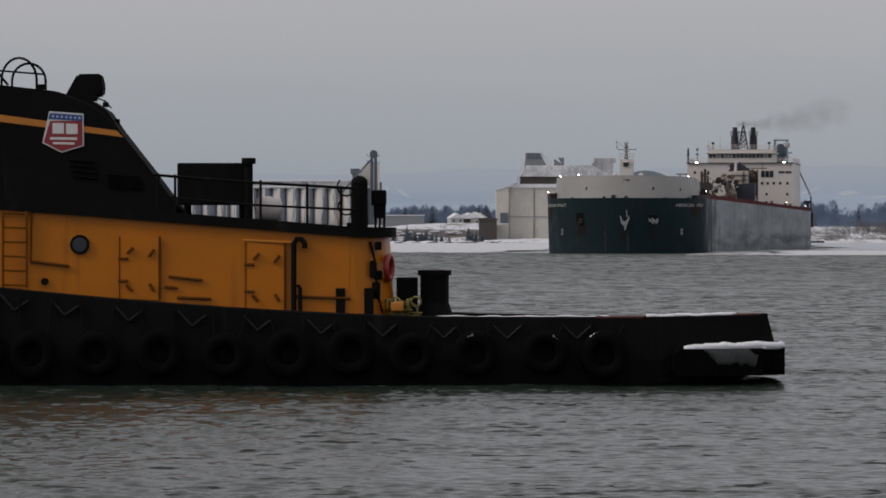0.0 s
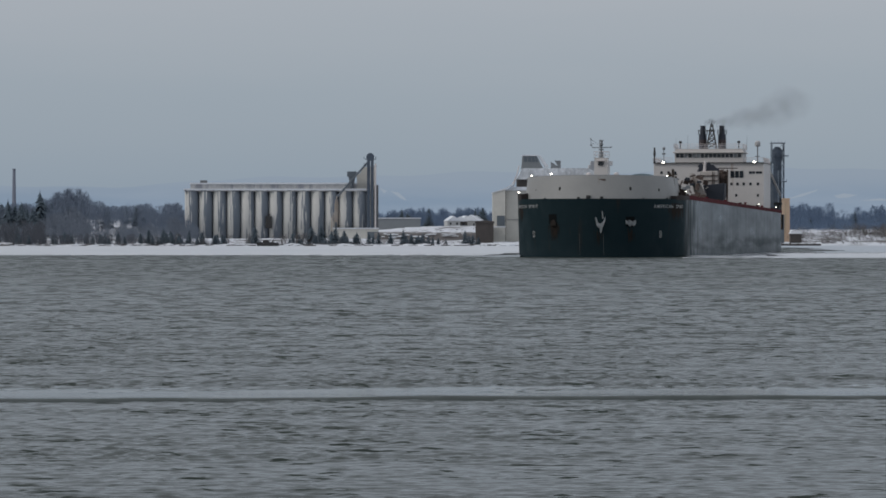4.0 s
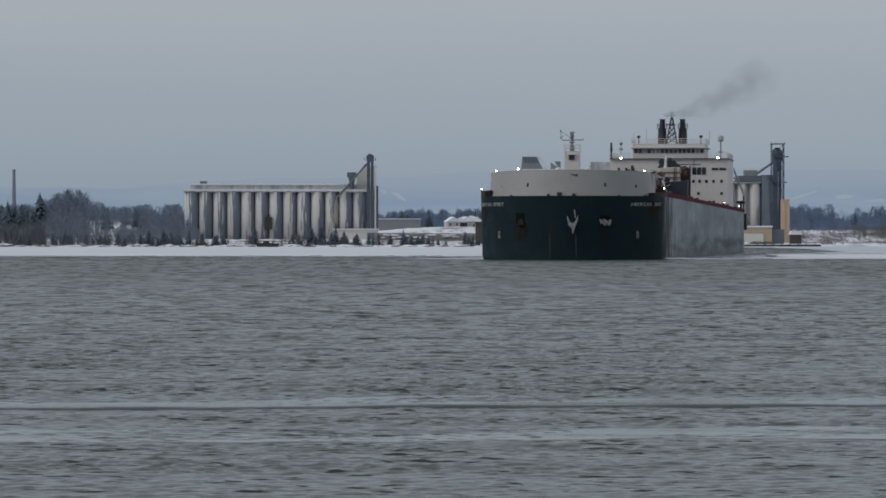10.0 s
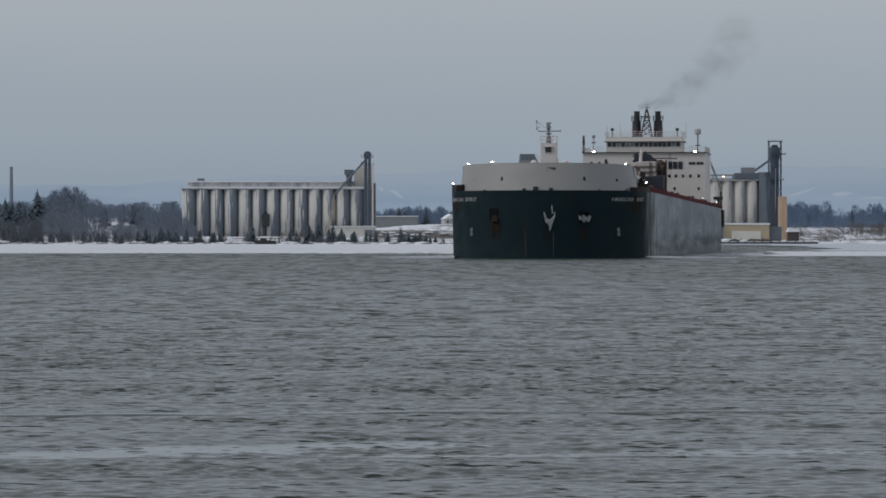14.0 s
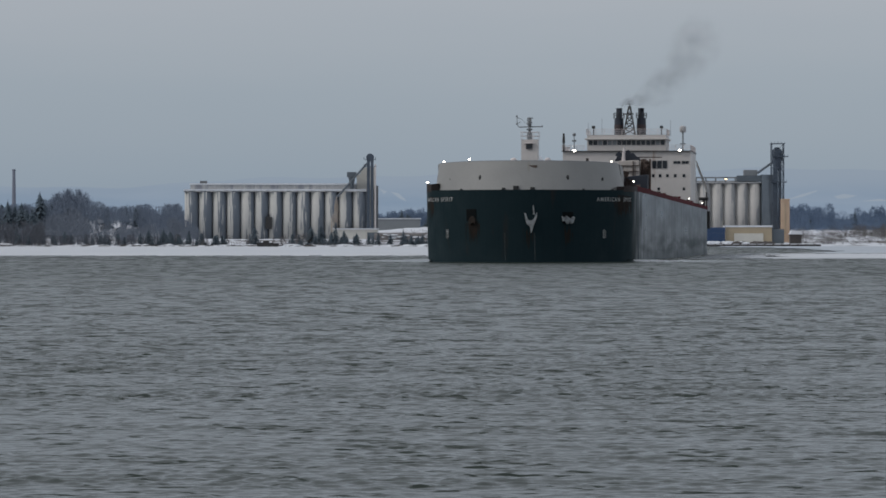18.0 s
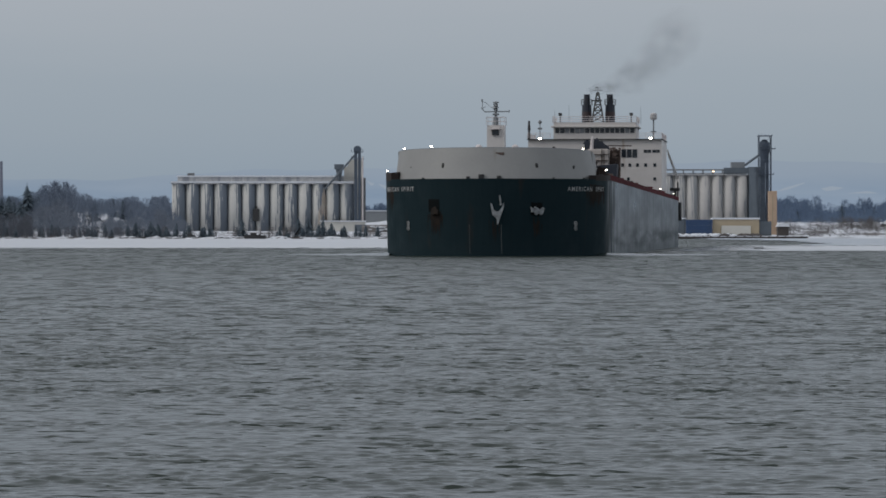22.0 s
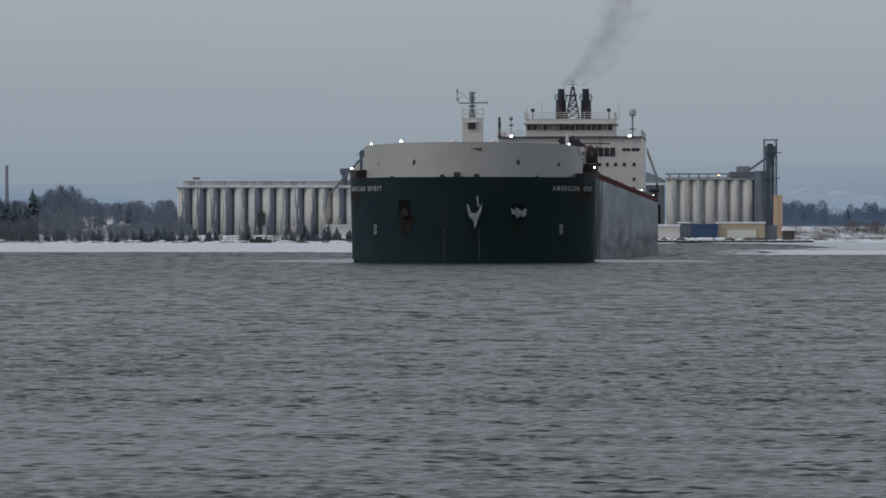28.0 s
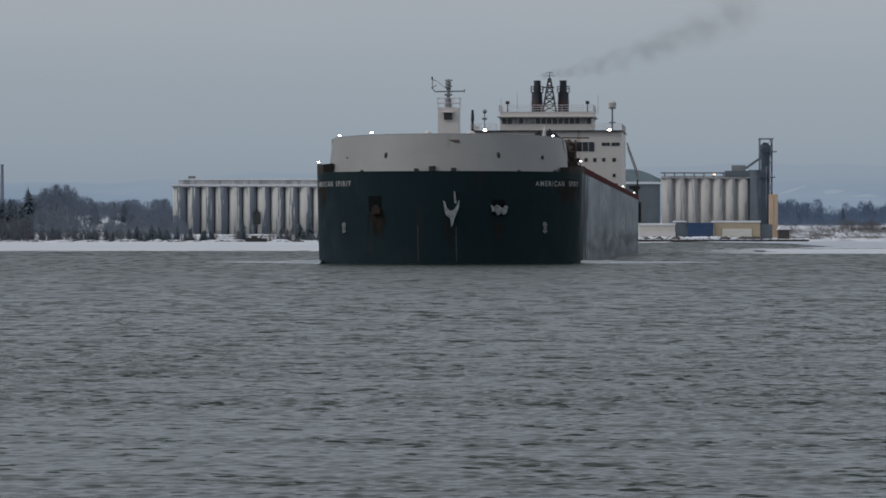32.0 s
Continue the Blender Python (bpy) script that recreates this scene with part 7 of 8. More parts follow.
        bm.transform(Matrix.Translation((px, -tug_half(px) - 0.17, 0.72 + 0.03 * (i % 3))) @ Matrix.Rotation(radians(q.uniform(-7, 7)), 4, "Z") @ Matrix.Diagonal((q.uniform(0.92, 1.05), 1, q.uniform(0.92, 1.06), 1)))
        tyre = part("tyre_fender", bm, T_rubber, tug, "hanging black tyre fender", smooth=True)
        for s in (-1, 1):
            bm = B()
            lean = 0.12 * math.sin(i * 2.3)
            tube(bm, [(px + 0.25 * s, -tug_half(px) - 0.1, 1.05), (px + 0.33 * s + lean * 0.4, -tug_half(px) - 0.08, 1.25), (px + 0.40 * s + lean, -tug_half(px) - 0.05, tug_sheer(px) - 0.1)], 0.022, 5)
            part("chain", bm, T_black, tyre)
        if i < 12:
            bm = B()
            nx = px + 1.5
            top_a, top_b = tug_sheer(px) - 0.16, tug_sheer(nx) - 0.16
            pts = [(px + 0.42 + (nx - px - 0.84) * f, -tug_half(px + 1.5 * f) - 0.035, top_a + (top_b - top_a) * f - 0.30 * (1 - abs(2 * f - 1)) + 0.01 * math.sin(40 * f)) for f in np.linspace(0, 1, 13)]
            tube(bm, pts, 0.028, 5)
            part("slung_chain", bm, T_chain, tyre, "rusty chain slung between the tyres")
        if i in (10, 11):
            # dirty rime frozen on the upper rim
            bm = B()
            a0, a1 = ((0.2, 0.9), (1.7, 2.5), (0.6, 1.2))[i - 9]
            tube(bm, [(px + 0.42 * math.cos(a), -tug_half(px) - 0.29, 0.74 + 0.45 * math.sin(a) + 0.012 * math.sin(a * 23)) for a in np.linspace(a0, a1, 9)], 0.05, 6)
            part("rime", bm, T_rime, tyre, "dirty rime ice on the tyre", smooth=True)
        if i in (10, 12):
            bm = B()
            for a in (np.linspace(1.5, 2.2, 5) if i == 12 else np.linspace(4.2, 4.9, 4)):
                ball(bm, (px + (0.5 if i == 12 else 0.3) * math.cos(a), -tug_half(px) - 0.2, 0.76 + (0.5 if i == 12 else 0.3) * math.sin(a)), 0.05, 1.6, 1, 0.7, sub=1)
            part("snow", bm, T_snow, tyre, smooth=True)
    # deckhouse
    def top(x):
        return 3.50 + (0.095 * (-2.0 - x) if x < -2.0 else 0) * 0.82
    plan = [(-15.5, -2.7)] + [(-2.25, -2.7)] + [(-2.25 + 1.0 * math.sin(a), -1.7 - 1.0 * math.cos(a)) for a in np.linspace(0.2, 1.45, 7)] + [(-1.22, -1.4), (-1.22, 1.4)] + [(-2.25 + 1.0 * math.cos(a), 1.7 + 1.0 * math.sin(a)) for a in np.linspace(0.1, 1.5, 7)] + [(-2.25, 2.7), (-15.5, 2.7)]
    bm = B()
    lo = [bm.verts.new((x + 0.10 * (x > -2.2), y, 0.95)) for x, y in plan]
    hi = [bm.verts.new((x - 0.12 * (x > -2.2), y * 0.985, top(x))) for x, y in plan]
    for i in range(len(plan)):
        j = (i + 1) % len(plan)
        bm.faces.new((lo[i], lo[j], hi[j], hi[i]))
    bm.faces.new(hi)
    house = part("deckhouse", bm, T_orange, tug, "orange painted deckhouse")
    bm = B()
    for a, b in zip(plan, plan[1:]):
        for z0, z1, g in ((0.0, 0.24, 1.03),):
            f = [bm.verts.new((a[0] + 0.05, a[1] * g, top(a[0]) + z0)), bm.verts.new((b[0] + 0.05, b[1] * g, top(b[0]) + z0)), bm.verts.new((b[0] + 0.05, b[1] * g, top(b[0]) + z1)), bm.verts.new((a[0] + 0.05, a[1] * g, top(a[0]) + z1))]
            g2 = [bm.verts.new((v.co.x - 0.05, v.co.y * 0.9, v.co.z)) for v in f]
            bm.faces.new(f)
            bm.faces.new((f[3], f[2], g2[2], g2[3]))
            bm.faces.new((f[1], f[0], g2[0], g2[1]))
    part("deck_edge", bm, T_black, tug, "black boat-deck edge")
    bm = B()
    prism(bm, [(-15.5, -2.5), (-2.4, -2.5), (-1.5, -1.5), (-1.5, 1.5), (-2.4, 2.5), (-15.5, 2.5)], 3.50, 3.56, axis="z")
    for v in bm.verts:
        v.co.z += top(v.co.x) - 3.5 + 0.1
    part("boat_deck", bm, T_black, tug)
    Y = -2.7

    def plate(pts, mt, name, parent, t=0.03, label="", y=None):
        bm = B()
        y = Y if y is None else y
        prism(bm, pts, y - t, y + 0.02)
        return part(name, bm, mt, parent, label)

    def strip(a, b, w, mt, name, parent, t=0.05, y=None):
        y = Y if y is None else y
        bm = B()
        rod(bm, (a[0], y - 0.02, a[1]), (b[0], y - 0.02, b[1]), w, n=6)
        return part(name, bm, mt, parent)
    # doors
    for x0, x1, z0, z1 in ((-7.62, -6.74, 2.05, 3.52), (-4.64, -3.78, 1.80, 3.38)):
        door = plate([(x0, z0), (x1, z0 - 0.03), (x1, z1 - 0.08), (x0, z1)], T_orange, "door", house, 0.045, "orange weathertight door")
        for hx, hz, dx, dz in ((x0 + 0.22, z1 - 0.32, 0.13, 0.13), (x1 - 0.16, z1 - 0.38, 0.12, 0.16), (x0 + 0.2, z0 + 0.25, 0.13, -0.14), (x1 - 0.16, z0 + 0.28, -0.1, 0.16)):
            bm = B()
            rod(bm, (hx - dx / 2, Y - 0.09, hz - dz / 2), (hx + dx / 2, Y - 0.09, hz + dz / 2), 0.035, n=6)
            rod(bm, (hx - dx / 2, Y - 0.02, hz - dz / 2), (hx - dx / 2, Y - 0.11, hz - dz / 2), 0.03, n=6)
            part("dog", bm, T_dark_or, door, "dark door clip")
        for hz in (z0 + 0.42, z1 - 0.52):
            bm = B()
            rod(bm, (x0 - 0.07, Y - 0.06, hz), (x0 + 0.17, Y - 0.06, hz), 0.035, n=6)
            part("hinge", bm, T_dark_or, door)
        # dark orange strips paint the shading along both door edges
        strip((x1 + 0.03, z0), (x1 + 0.03, z1), 0.03, T_dark_or, "door_post", house)
        strip((x0 - 0.04, z0), (x0 - 0.04, z1), 0.015, T_dark_or, "door_post", house)
    strip((-4.75, 3.43), (-3.62, 3.38), 0.03, T_stripe, "rain_gutter", house)
    # porthole
    bm = B()
    rod(bm, (-8.6, Y - 0.04, 3.33), (-8.6, Y + 0.05, 3.33), 0.23, n=22)
    port = part("porthole", bm, T_black, house, "round dark porthole")
    bm = B()
    rod(bm, (-8.6, Y - 0.05, 3.33), (-8.6, Y - 0.035, 3.33), 0.17, n=22)
    part("glass", bm, M_glass, port)
    bm = B()
    rod(bm, (-9.43, Y - 0.05, 2.46), (-9.43, Y + 0.05, 2.46), 0.085, n=14)
    part("scuttle", bm, T_black, house)
    for a, b in (((-9.75, 2.93), (-8.85, 2.83)), ((-6.5, 2.58), (-5.7, 2.49)), ((-3.5, 2.10), (-2.2, 2.06)), ((-6.3, 2.08), (-5.5, 2.05)), ((-6.6, 2.33), (-6.3, 2.31))):
        strip(a, b, 0.035, T_dark_or, "grab_rail", house)
    plate([(-6.28, 1.75), (-5.5, 1.72), (-5.5, 1.86), (-6.28, 1.90)], T_black, "freeing_port", house)
    for x in (-2.55, -1.88):
        plate([(x, 1.5), (x + 0.22, 1.5), (x + 0.22, 2.3), (x, 2.3)], T_black, "vent_slot", house, 0.035, y=Y if x < -2.3 else Y + 0.10)
    bm = B()
    tube(bm, [(-3.55, Y - 0.08, 1.5), (-3.55, Y - 0.08, 3.35), (-3.48, Y - 0.08, 3.46), (-3.36, Y - 0.08, 3.46), (-3.29, Y - 0.08, 3.36), (-3.29, Y - 0.08, 3.24)], 0.065, 8)
    tube(bm, [(-3.4, Y - 0.08, 1.5), (-3.4, Y - 0.08, 2.3), (-3.46, Y - 0.08, 2.38)], 0.045, 8)
    part("vent_pipe", bm, T_black, tug, "black goose-neck vent pipe")
    # ladder
    lad_z0, lad_z1 = 2.30, 4.12
    bm = B()
    for x in (-10.42, -9.86):
        rod(bm, (x, Y - 0.12, lad_z0), (x, Y - 0.12, lad_z1), 0.03, n=6)
    lad = part("ladder", bm, T_dark_or, tug, "steel ladder on the deckhouse side")
    for i in range(6):
        bm = B()
        rod(bm, (-10.42, Y - 0.12, 2.38 + i * 0.34), (-9.86, Y - 0.12, 2.36 + i * 0.34), 0.022, n=6)
        part("rung", bm, T_dark_or, lad)
    strip((-9.76, 2.9), (-9.74, 4.1), 0.03, T_dark_or, "corner_bead", house)
    # fittings on the rounded aft end
    for dx, z0, z1, w in ((-1.68, 2.55, 2.95, 0.07), (-1.62, 2.2, 2.35, 0.05), (-1.55, 3.2, 3.4, 0.08)):
        bm = B()
        box(bm, dx - w, dx + w, -2.62, -2.4, z0, z1, 0.03)
        part("aft_fitting", bm, T_black, house, "dark fitting on the aft wall")
    bm = B()
    tube(bm, [(-1.75, -2.5, 3.4), (-1.62, -2.55, 2.9), (-1.58, -2.5, 2.2), (-1.45, -2.5, 1.7)], 0.03, 6)
    part("cable", bm, T_black, house)
    bm = B()
    torus(bm, (-1.30, -2.12, 2.78), 0.27, 0.07, normal="x", n=22, k=8)
    bm.transform(Matrix.Translation((-1.30, -2.12, 2.78)) @ Matrix.Rotation(radians(-14), 4, "Z") @ Matrix.Translation((1.30, 2.12, -2.78)))
    part("lifebuoy", bm, T_red, tug, "red lifebuoy on the aft wall", smooth=True)
    bm = B()
    box(bm, -1.75, -1.5, -2.5, -2.2, 2.05, 2.45, 0.05)
    box(bm, -1.7, -1.45, -2.45, -2.15, 2.5, 2.72, 0.05)
    part("deck_box", bm, T_black, tug)
    # funnel casing
    prof = [(-16.5, 4.2), (-16.0, 7.2), (-10.47, 7.10), (-9.2, 6.96), (-8.35, 6.74), (-7.98, 6.50), (-7.62, 5.97), (-6.94, 5.10), (-6.35, 4.30), (-6.05, 3.95), (-10.5, 4.1)]
    bm = B()
    prism(bm, prof, -1.75, 0.3)
    bmesh.ops.bevel(bm, geom=[e for e in bm.edges if abs(e.verts[0].co.y - e.verts[1].co.y) < 0.01], offset=0.12, segments=3, affect="EDGES")
    fun = part("funnel_casing", bm, T_black, tug, "black sloping funnel casing")
    for y, sgn in ((-1.75, -1), (0.3, 1)):
        bm = B()
        prism(bm, [(-16.0, 6.42), (-10.47, 6.40), (-7.72, 6.02), (-7.58, 5.87), (-10.47, 6.23), (-16.0, 6.25)], y + sgn * 0.012, y - 0.02 * sgn)
        part("stripe", bm, T_stripe, fun, "orange stripe")
    yb = -1.75
    def shield(grow, t):
        c = (-8.98, 6.0)
        pts = [(-9.32, 6.48), (-8.51, 6.42), (-8.50, 5.66), (-9.03, 5.50), (-9.48, 5.73)]
        return [(c[0] + (x - c[0]) * grow, c[1] + (z - c[1]) * grow) for x, z in pts]
    badge = plate(shield(1.0, 0), T_badge_white, "badge", fun, 0.03, "shield badge in red, white and blue", y=yb)
    plate([(x, min(z, 6.25)) for x, z in shield(0.94, 0)], T_badge_red, "badge_field", badge, 0.038, y=yb)
    plate([(-9.30, 6.44), (-8.54, 6.385), (-8.535, 6.245), (-9.34, 6.30)], T_badge_blue, "badge_chief", badge, 0.044, y=yb)
    for i in range(7):
        x = -9.23 + i * 0.105
        z = 6.365 - (x + 9.3) * 0.065
        plate([(x, z + 0.028), (x + 0.026, z), (x, z - 0.028), (x - 0.026, z)], T_badge_white, "badge_dot", badge, 0.050, y=yb)
    for pts in ([(-9.24, 6.20), (-8.97, 6.20), (-8.97, 5.95), (-9.24, 5.95)], [(-8.92, 6.19), (-8.65, 6.18), (-8.65, 5.94), (-8.92, 5.94)],
                [(-9.30, 5.87), (-8.66, 5.86), (-8.66, 5.80), (-9.30, 5.81)], [(-9.24, 5.75), (-8.72, 5.74), (-8.72, 5.69), (-9.22, 5.70)]):
        plate(pts, T_badge_white, "badge_bar", badge, 0.047, y=yb)
    for i in range(4):
        x0 = -8.85 + i * 0.03
        strip((x0, 5.32 - i * 0.13), (x0 + 0.6, 5.27 - i * 0.13), 0.022, T_rubber, "louvre", fun, y=yb)
    plate([(-7.95, 4.98), (-7.2, 4.94), (-7.1, 4.62), (-7.9, 4.66)], T_rubber, "access_panel", fun, y=yb)
    # exhaust cowl, arched rails
    bm = B()
    prism(bm, [(-8.95, 6.85), (-8.66, 7.36), (-8.12, 7.37), (-8.06, 7.10), (-8.08, 6.86), (-8.42, 6.84), (-8.46, 6.66), (-8.8, 6.7)], -0.8, 0.1)
    bmesh.ops.bevel(bm, geom=list(bm.edges), offset=0.04, segments=2, affect="EDGES")
    part("exhaust_cowl", bm, T_black, tug, "black exhaust cowl on the funnel")
    bm = B()
    for x0, x1, h, y in ((-10.45, -9.62, 0.62, -1.2), (-10.28, -9.48, 0.52, -0.5)):
        pts = [(x0, y, 7.0)] + [((x0 + x1) / 2 - (x1 - x0) / 2 * math.cos(a), y, 7.22 + (h - 0.1) * math.sin(a)) for a in np.linspace(0, math.pi, 13)] + [(x1, y, 6.95)]
        tube(bm, pts, 0.03, 6)
    rod(bm, (-11.5, -1.2, 7.52), (-9.5, -0.5, 7.38), 0.022, n=6)
    tube(bm, [(-11.6, -1.2, 7.1), (-10.9, -1.2, 7.85), (-10.3, -1.2, 7.1)], 0.03, 6)
    part("arched_rail", bm, T_black, tug, "arched black pipe rails on the casing top")
    for x, z, w in ((-8.3, 6.72, 0.1), (-8.0, 6.58, 0.06), (-7.72, 6.18, 0.05), (-9.5, 7.0, 0.09)):
        bm = B()
        box(bm, x - w, x + w, -0.9, -0.6, z, z + 0.12, 0.02)
        part("funnel_fitting", bm, T_black, tug)
    bm = B()
    tube(bm, [(-8.2, -0.8, 6.8), (-8.0, -0.8, 6.72), (-7.85, -0.8, 6.55)], 0.018, 5)
    part("funnel_pipe", bm, T_black, tug)
    # boat deck gear
    bm = B()
    box(bm, -6.30, -4.62, -1.9, -0.4, 4.27, 5.26, 0.04)
    lk = part("deck_locker", bm, T_black, tug, "black locker raised on legs")
    for x, y in ((-6.1, -1.8), (-4.8, -1.8), (-6.1, -0.5), (-4.8, -0.5)):
        bm = B()
        rod(bm, (x, y, 3.65), (x, y, 4.3), 0.05, n=6)
        part("leg", bm, T_black, lk)
    bm = B()
    rod(bm, (-4.62, -2.0, 3.6), (-4.62, -2.0, 5.28), 0.10, n=12)
    rod(bm, (-4.62, -2.0, 5.24), (-4.62, -2.0, 5.38), 0.17, n=14)
    part("mushroom_vent", bm, T_black, tug, "black mushroom vent", smooth=False)
    bm = B()
    ball(bm, (-4.16, -1.6, 4.22), 0.36, 1.0, 0.8, 0.72)
    rod(bm, (-4.45, -1.6, 4.16), (-3.86, -1.6, 4.16), 0.26, n=16)
    raft = part("life_raft", bm, M_pale, tug, "white life raft canister", smooth=True)
    bm = B()
    for x in (-4.35, -3.98):
        rod(bm, (x, -1.85, 3.6), (x, -1.6, 4.02), 0.03, n=6)
        rod(bm, (x, -1.35, 3.6), (x, -1.6, 4.02), 0.03, n=6)
    part("cradle", bm, T_black, raft)

    def tug_rail(y, name="deck_rail"):
        bm = B()
        tube(bm, [(-6.9, y, 4.98), (-4.6, y, 4.80), (-2.12, y, 4.66)], 0.035, 6)
        tube(bm, [(-6.5, y, 4.45), (-4.6, y, 4.27), (-2.12, y, 4.15)], 0.028, 6)
        r = part(name, bm, T_black, tug, "black pipe rail round the boat deck")
        for x in (-6.75, -6.35, -4.33, -3.23, -2.43):
            bm = B()
            rod(bm, (x, y, 3.6), (x, y, 4.70 - (x + 2.12) * 0.068), 0.035, n=6)
            part("post", bm, T_black, r)
    tug_rail(-2.45)
    tug_rail(2.45)
    bm = B()
    for z, r in ((4.45, 0.22), (3.98, 0.2)):
        pts = [(-2.3 + r * math.cos(a), -2.35, z + 0.5 - 0.25 + r * math.sin(a)) for a in np.linspace(math.pi * 0.75, math.pi * 1.9, 9)]
        tube(bm, pts, 0.022, 5)
    part("rope_coil", bm, T_black, tug, "loose rope hung on the rail")
    bm = B()
    rod(bm, (-2.0, -2.0, 3.5), (-2.0, -2.0, 4.78), 0.21, 0.20, 14)
    ball(bm, (-2.0, -2.0, 4.78), 0.21, 1, 1, 0.9)
    box(bm, -2.3, -2.1, -2.1, -1.9, 3.6, 3.85, 0.02)
    part("vent_cowl", bm, T_black, tug, "tall black domed vent", smooth=False)
    bm = B()
    box(bm, -1.72, -1.36, -1.9, -1.5, 4.25, 4.62, 0.05)
    box(bm, -1.66, -1.4, -1.85, -1.55, 3.95, 4.25, 0.03)
    rod(bm, (-1.62, -1.7, 3.5), (-1.62, -1.7, 4.3), 0.03, n=6)
    rod(bm, (-1.42, -1.7, 3.5), (-1.40, -1.7, 4.3), 0.03, n=6)
    rod(bm, (-1.52, -1.8, 3.5), (-1.52, -1.8, 4.0), 0.03, n=6)
    part("winch_control", bm, T_black, tug, "dark control stand at the deck edge")
    # aft deck
    bm = B()
    rod(bm, (-0.22, -1.6, 0.95), (-0.22, -1.6, 2.62), 0.34, 0.34, 20)
    rod(bm, (-0.22, -1.6, 2.60), (-0.22, -1.6, 2.72), 0.40, 0.40, 20)
    rod(bm, (-0.22, -1.6, 1.5), (-0.22, -1.6, 1.95), 0.50, 0.34, 20)
    bit = part("tow_bitt", bm, T_black, tug, "heavy black towing bitt")
    bm = B()
    rod(bm, (-0.22, -1.6, 2.715), (-0.22, -1.6, 2.735), 0.30, 0.24, 18)
    part("worn_top", bm, M_rust, bit, "rust-worn bitt top")
    bm = B()
    box(bm, -1.12, -0.62, -1.8, -0.9, 0.95, 2.55, 0.03)
    part("winch_box", bm, T_black, tug, "black winch housing")
    rng = random.Random(3)
    for i in range(26):
        bm = B()
        c = Vector((rng.uniform(-1.35, -0.65), rng.uniform(-2.5, -2.1), rng.uniform(1.6, 2.2) - 0.25 * abs(rng.random())))
        torus(bm, c, rng.uniform(0.10, 0.2), 0.025, normal=rng.choice("xyz"), n=10, k=5)
        part("rope_loop", bm, T_rope, tug, "loop of yellow-green mooring rope", smooth=True)
    bm = B()
    box(bm, -1.25, -0.95, -2.62, -2.4, 1.75, 1.98, 0.05)
    part("orange_float", bm, T_stripe, tug, "orange float beside the rope")
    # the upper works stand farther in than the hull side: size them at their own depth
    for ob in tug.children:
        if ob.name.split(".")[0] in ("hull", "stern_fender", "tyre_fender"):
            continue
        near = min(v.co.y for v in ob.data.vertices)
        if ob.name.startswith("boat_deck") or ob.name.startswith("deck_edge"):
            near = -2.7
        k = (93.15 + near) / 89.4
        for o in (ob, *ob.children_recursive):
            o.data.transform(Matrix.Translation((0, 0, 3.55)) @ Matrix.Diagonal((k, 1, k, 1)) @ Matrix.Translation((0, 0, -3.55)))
    return tug


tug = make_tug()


# ---- a bird that crosses the sky ----
def make_bird():
    b = thing("crow", "dark bird in flight with raised wings", "bird")
    bm = B()
    ball(bm, (0, 0, 0), 0.09, 2.3, 0.9, 0.85)
    ball(bm, (-0.22, 0, 0.03), 0.055, 1.2, 0.9, 0.9, sub=1)
    rod(bm, (-0.27, 0, 0.03), (-0.34, 0, 0.02), 0.02, 0.004, 6)
    part("body", bm, M_dark, b, smooth=True)
    bm = B()
    prism(bm, [(0.14, -0.04), (0.36, -0.07), (0.37, 0.07), (0.14, 0.04)], -0.01, 0.01, axis="z")
    part("tail", bm, M_dark, b)
    wings = []
    for s in (-1, 1):
        bm = B()
        prism(bm, [(-0.12, 0.0), (-0.14, s * 0.2), (-0.04, s * 0.42), (0.10, s * 0.48), (0.13, s * 0.3), (0.16, s * 0.12), (0.12, 0.0)], -0.008, 0.008, axis="z")
        w = part("wing", bm, M_dark, b)
        w.location = (0, s * 0.05, 0.03)
        wings.append((w, s))
    b.scale = (0.6, 0.6, 0.6)
    return b, wings


bird, wings = make_bird()


# ---- what moves ----
SHIP = [(0, 34.22, 744.02, 9.763), (2, 31.08, 723.10, 9.301), (4, 28.35, 702.64, 8.779), (6, 25.85, 682.50, 8.260), (8, 23.46, 662.61, 7.783),
        (10, 21.12, 642.95, 7.370), (12, 18.81, 623.50, 7.025), (14, 16.54, 604.30, 6.741), (16, 14.34, 585.39, 6.502), (18, 12.24, 566.80, 6.287),
        (20, 10.26, 548.54, 6.077), (22, 8.44, 530.60, 5.852), (24, 6.78, 512.94, 5.603), (26, 5.27, 495.43, 5.325), (28, 3.90, 477.90, 5.033),
        (30, 2.61, 460.09, 4.756), (32, 1.35, 441.66, 4.547)]
# seconds, rise of the smoke in degrees, its length in metres
PLUME = [(0, 5, 26), (1, 9, 32), (2, 15, 26), (3, 8, 25), (3.5, 9, 24), (5.5, 6, 22), (6, 1, 23), (7, 25, 26), (8, 42, 25), (8.5, 39, 25), (9, 20, 21), (10, 19, 24), (11, 5, 20), (12, 9, 18), (12.5, 11, 22), (13, 15, 26), (13.5, 23, 28), (14, 30, 28), (16, 34, 26), (17, 38, 24), (18, 34, 22),
         (19, 35, 24), (20, 24, 21), (21, 37, 21), (22, 27, 22), (23, 27, 23), (24, 27, 25), (24.5, 28, 25), (25, 25, 27), (25.5, 21, 34), (27.5, 52, 23), (28, 50, 23), (28.5, 46, 23), (29, 47, 23), (29.5, 35, 26), (30, 29, 29), (30.5, 24, 32), (31, 18, 35), (31.5, 17, 37), (32, 15.5, 40)]
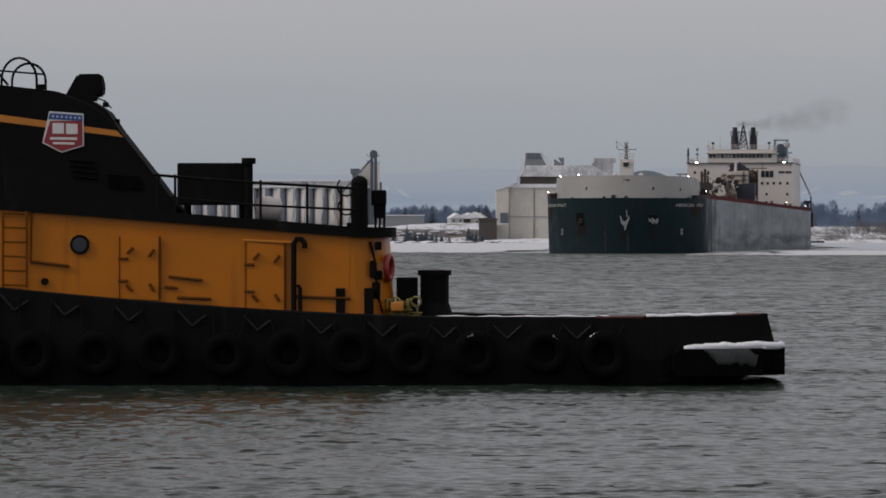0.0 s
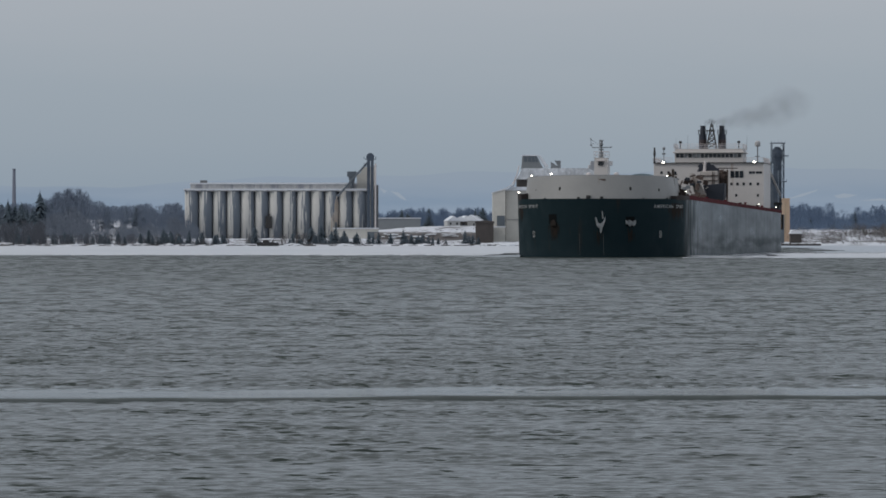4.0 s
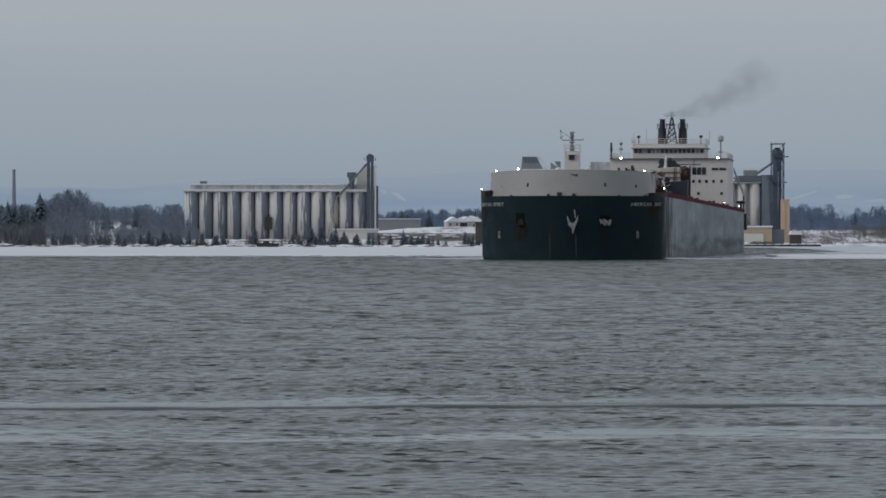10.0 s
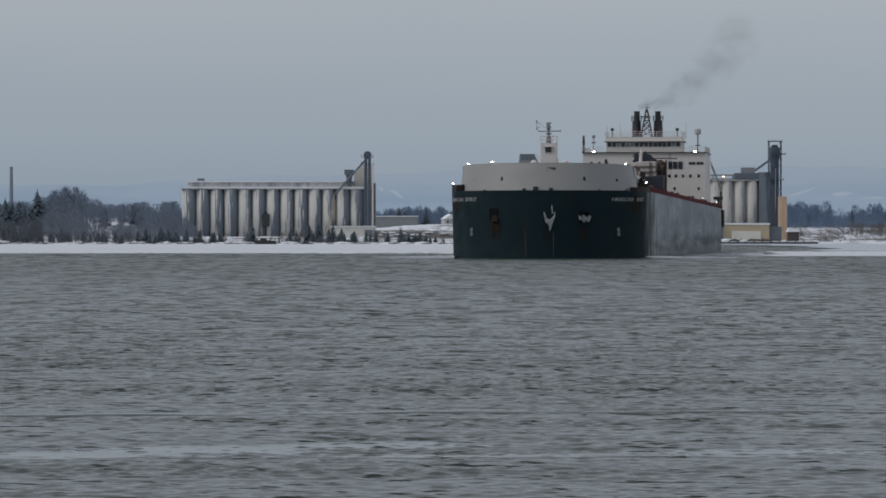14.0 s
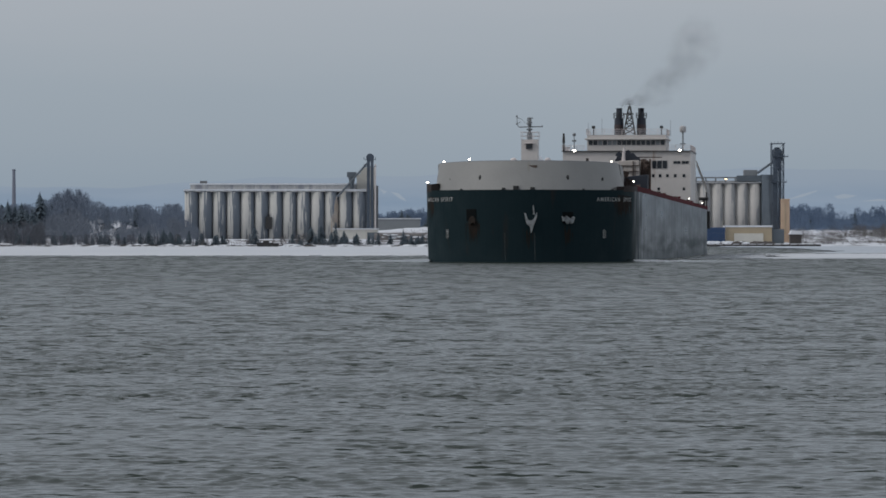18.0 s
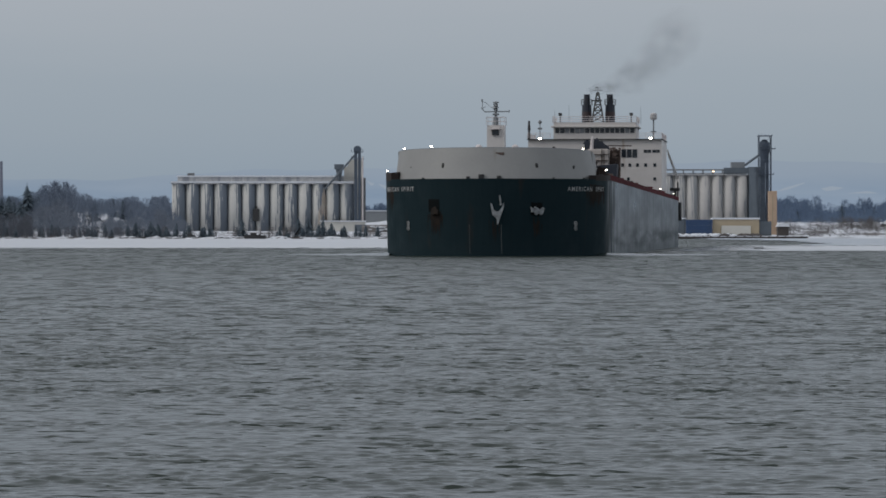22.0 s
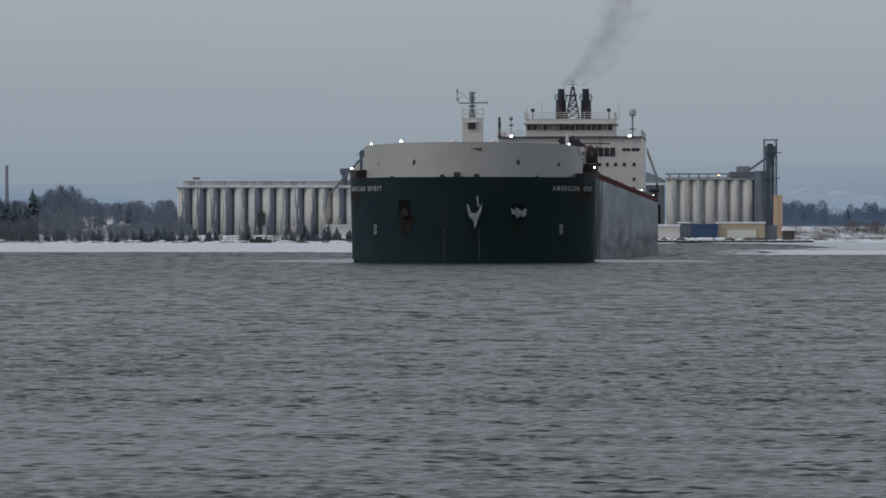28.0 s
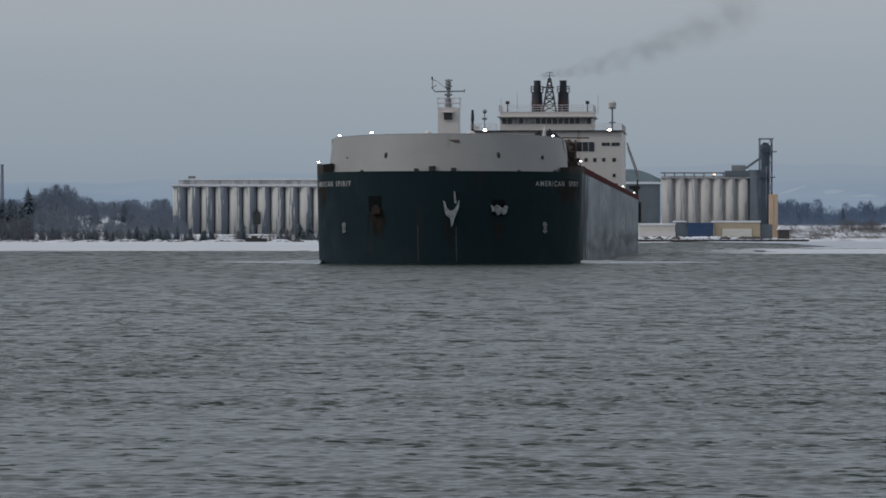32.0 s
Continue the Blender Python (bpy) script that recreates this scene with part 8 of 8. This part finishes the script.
TUG = [(0.0, 0.0), (0.1, -2.72), (0.2, -5.28), (0.3, -8.9), (0.4, -11.9), (0.5, -15.0), (0.7, -21.0), (1.5, -45.0), (4.0, -120.0), (16.0, -480.0), (32.0, -960.0)]

BIRD = [(0.0, 290.0, 9.0), (6.0, 58.0, 10.8), (6.8, 26.5, 11.4), (7.0, 18.33, 11.67), (7.1, 15.46, 11.91), (7.2, 12.34, 12.46), (7.3, 6.97, 12.95), (7.4, 3.46, 13.52), (7.5, -1.48, 14.17), (7.6, -4.75, 14.39), (7.7, -8.02, 14.61), (7.8, -13.14, 14.86), (8.0, -20.74, 15.0), (10.0, -96.0, 20.0), (32.0, -960.0, 60.0)]


def motions():
    rows = [(t, pose(x, y, 0, 0, 0, -a)) for t, x, y, a in SHIP]
    walk(ship, rows)
    walk(smoke, rows)
    walk(bow_wave, rows)
    for i, (p, s) in enumerate(PUFFS):
        q = random.Random(300 + i)
        ph, f, side = q.uniform(0, 6.28), q.uniform(0.9, 1.6), q.uniform(-1, 1)
        out = []
        for t, rise, length in PLUME:
            d = (0.01 + 0.99 * s) * length * (1 + 0.04 * math.sin(f * t + ph))
            a = radians(rise) * (0.75 + 0.4 * s)
            loose = (1.0 if t < 24 else 0.6) + 0.8 * min(1.0, max(0.0, (t - 13) * 2)) * min(1.0, max(0.0, (23.5 - t) * 2))
            lift = 0.5 + side * 2.6 * loose * s ** 0.8 + 0.5 * s * math.sin(f * t * 1.3 + ph)
            x0 = -2.0 if i % 4 else 1.6
            out.append((t, pose(x0 + d * math.cos(a), 271 + side, 32.6 + d * math.sin(a) + lift, 0, math.degrees(-a) + 8 * math.sin(t + ph), 0)))
        walk(p, out)
    for i, (p, t0) in enumerate(SOOT):
        q = random.Random(700 + i)
        bob, side = q.uniform(-1.0, 1.0), q.uniform(-1, 1)
        late = min(1.0, max(0.0, (t0 - 12.2) / 0.4))
        out = [(0, pose(2.3, 272, 14 + 0.15 * i)), (t0 - 0.3, pose(2.3, 271, 17)), (t0, pose(2.4, 271, 31.6))]
        for k in range(1, 13):
            d = (3.4 + 2.0 * late) * k
            high = (1 - late) * 7.5 * (1 - math.exp(-d / 11)) + late * (0.30 * d - 4.6 * math.sin(min(1.0, d / 19) * math.pi) ** 2)
            out.append((t0 + 0.1 * k, pose(2.4 + d, 271 + side, 32.4 + high + bob * min(1.6, d / 9), 0, -14 + 9 * math.sin(k * 0.5 + i), 0)))
        out += [(t0 + 1.6, pose(78 + 5 * side, 271, 48 + 4 * bob)), (t0 + 2.2, pose(130 + 9 * side, 271, 58 + 8 * bob)), (32, pose(1500 + 60 * side + 8 * i, 271, 180 + 40 * bob))]
        walk(p, out)
    walk(tug, [(t, pose(x, 93.15, 0.02 * math.sin(4 * t))) for t, x in TUG])
    walk(water, [(0, pose(0, 0, 0)), (8, pose(1.3, -3.6, 0)), (16, pose(2.6, -7.2, 0)), (24, pose(3.9, -10.8, 0)), (32, pose(5.2, -14.4, 0))])
    walk(wake, [(0, pose(63, 92.6, -0.055)), (0.3, pose(54, 91.8, -0.045)), (0.6, pose(45, 90.2, -0.01)), (1, pose(33, 88, 0)), (1.5, pose(12, 87, 0)), (2, pose(2, 86.2, 0)), (3.5, pose(0, 84.2, -0.004)), (6, pose(0, 83.9, -0.014)), (8, pose(0, 83.5, -0.020)), (10, pose(0, 80.5, -0.030)),
                (14, pose(0, 76.7, -0.062)), (17, pose(0, 73, -0.10)), (20, pose(0, 70.6, -0.16)), (32, pose(0, 60, -0.4))])
    walk(second_swell, [(0, pose(30, 84, -0.4)), (4, pose(20, 79, -0.2)), (7, pose(8, 73.5, -0.05)), (8, pose(6, 71.8, -0.030)), (10, pose(4, 68, -0.024)), (14, pose(-4, 61.5, -0.026)), (17, pose(-6, 57, -0.05)), (20, pose(-8, 53, -0.12)), (32, pose(-10, 40, -0.5))])
    walk(bird, [(t, pose(x, 180, z)) for t, x, z in BIRD])
    beat = [0.0, 6.4] + [round(6.5 + 0.1 * k, 1) for k in range(19)] + [8.5, 32.0]
    for w, s in wings:
        walk(w, [(t, pose(0, s * 0.05, 0.03, s * (32 + 26 * math.sin(t * 21)), 0, 0)) for t in beat])


motions()
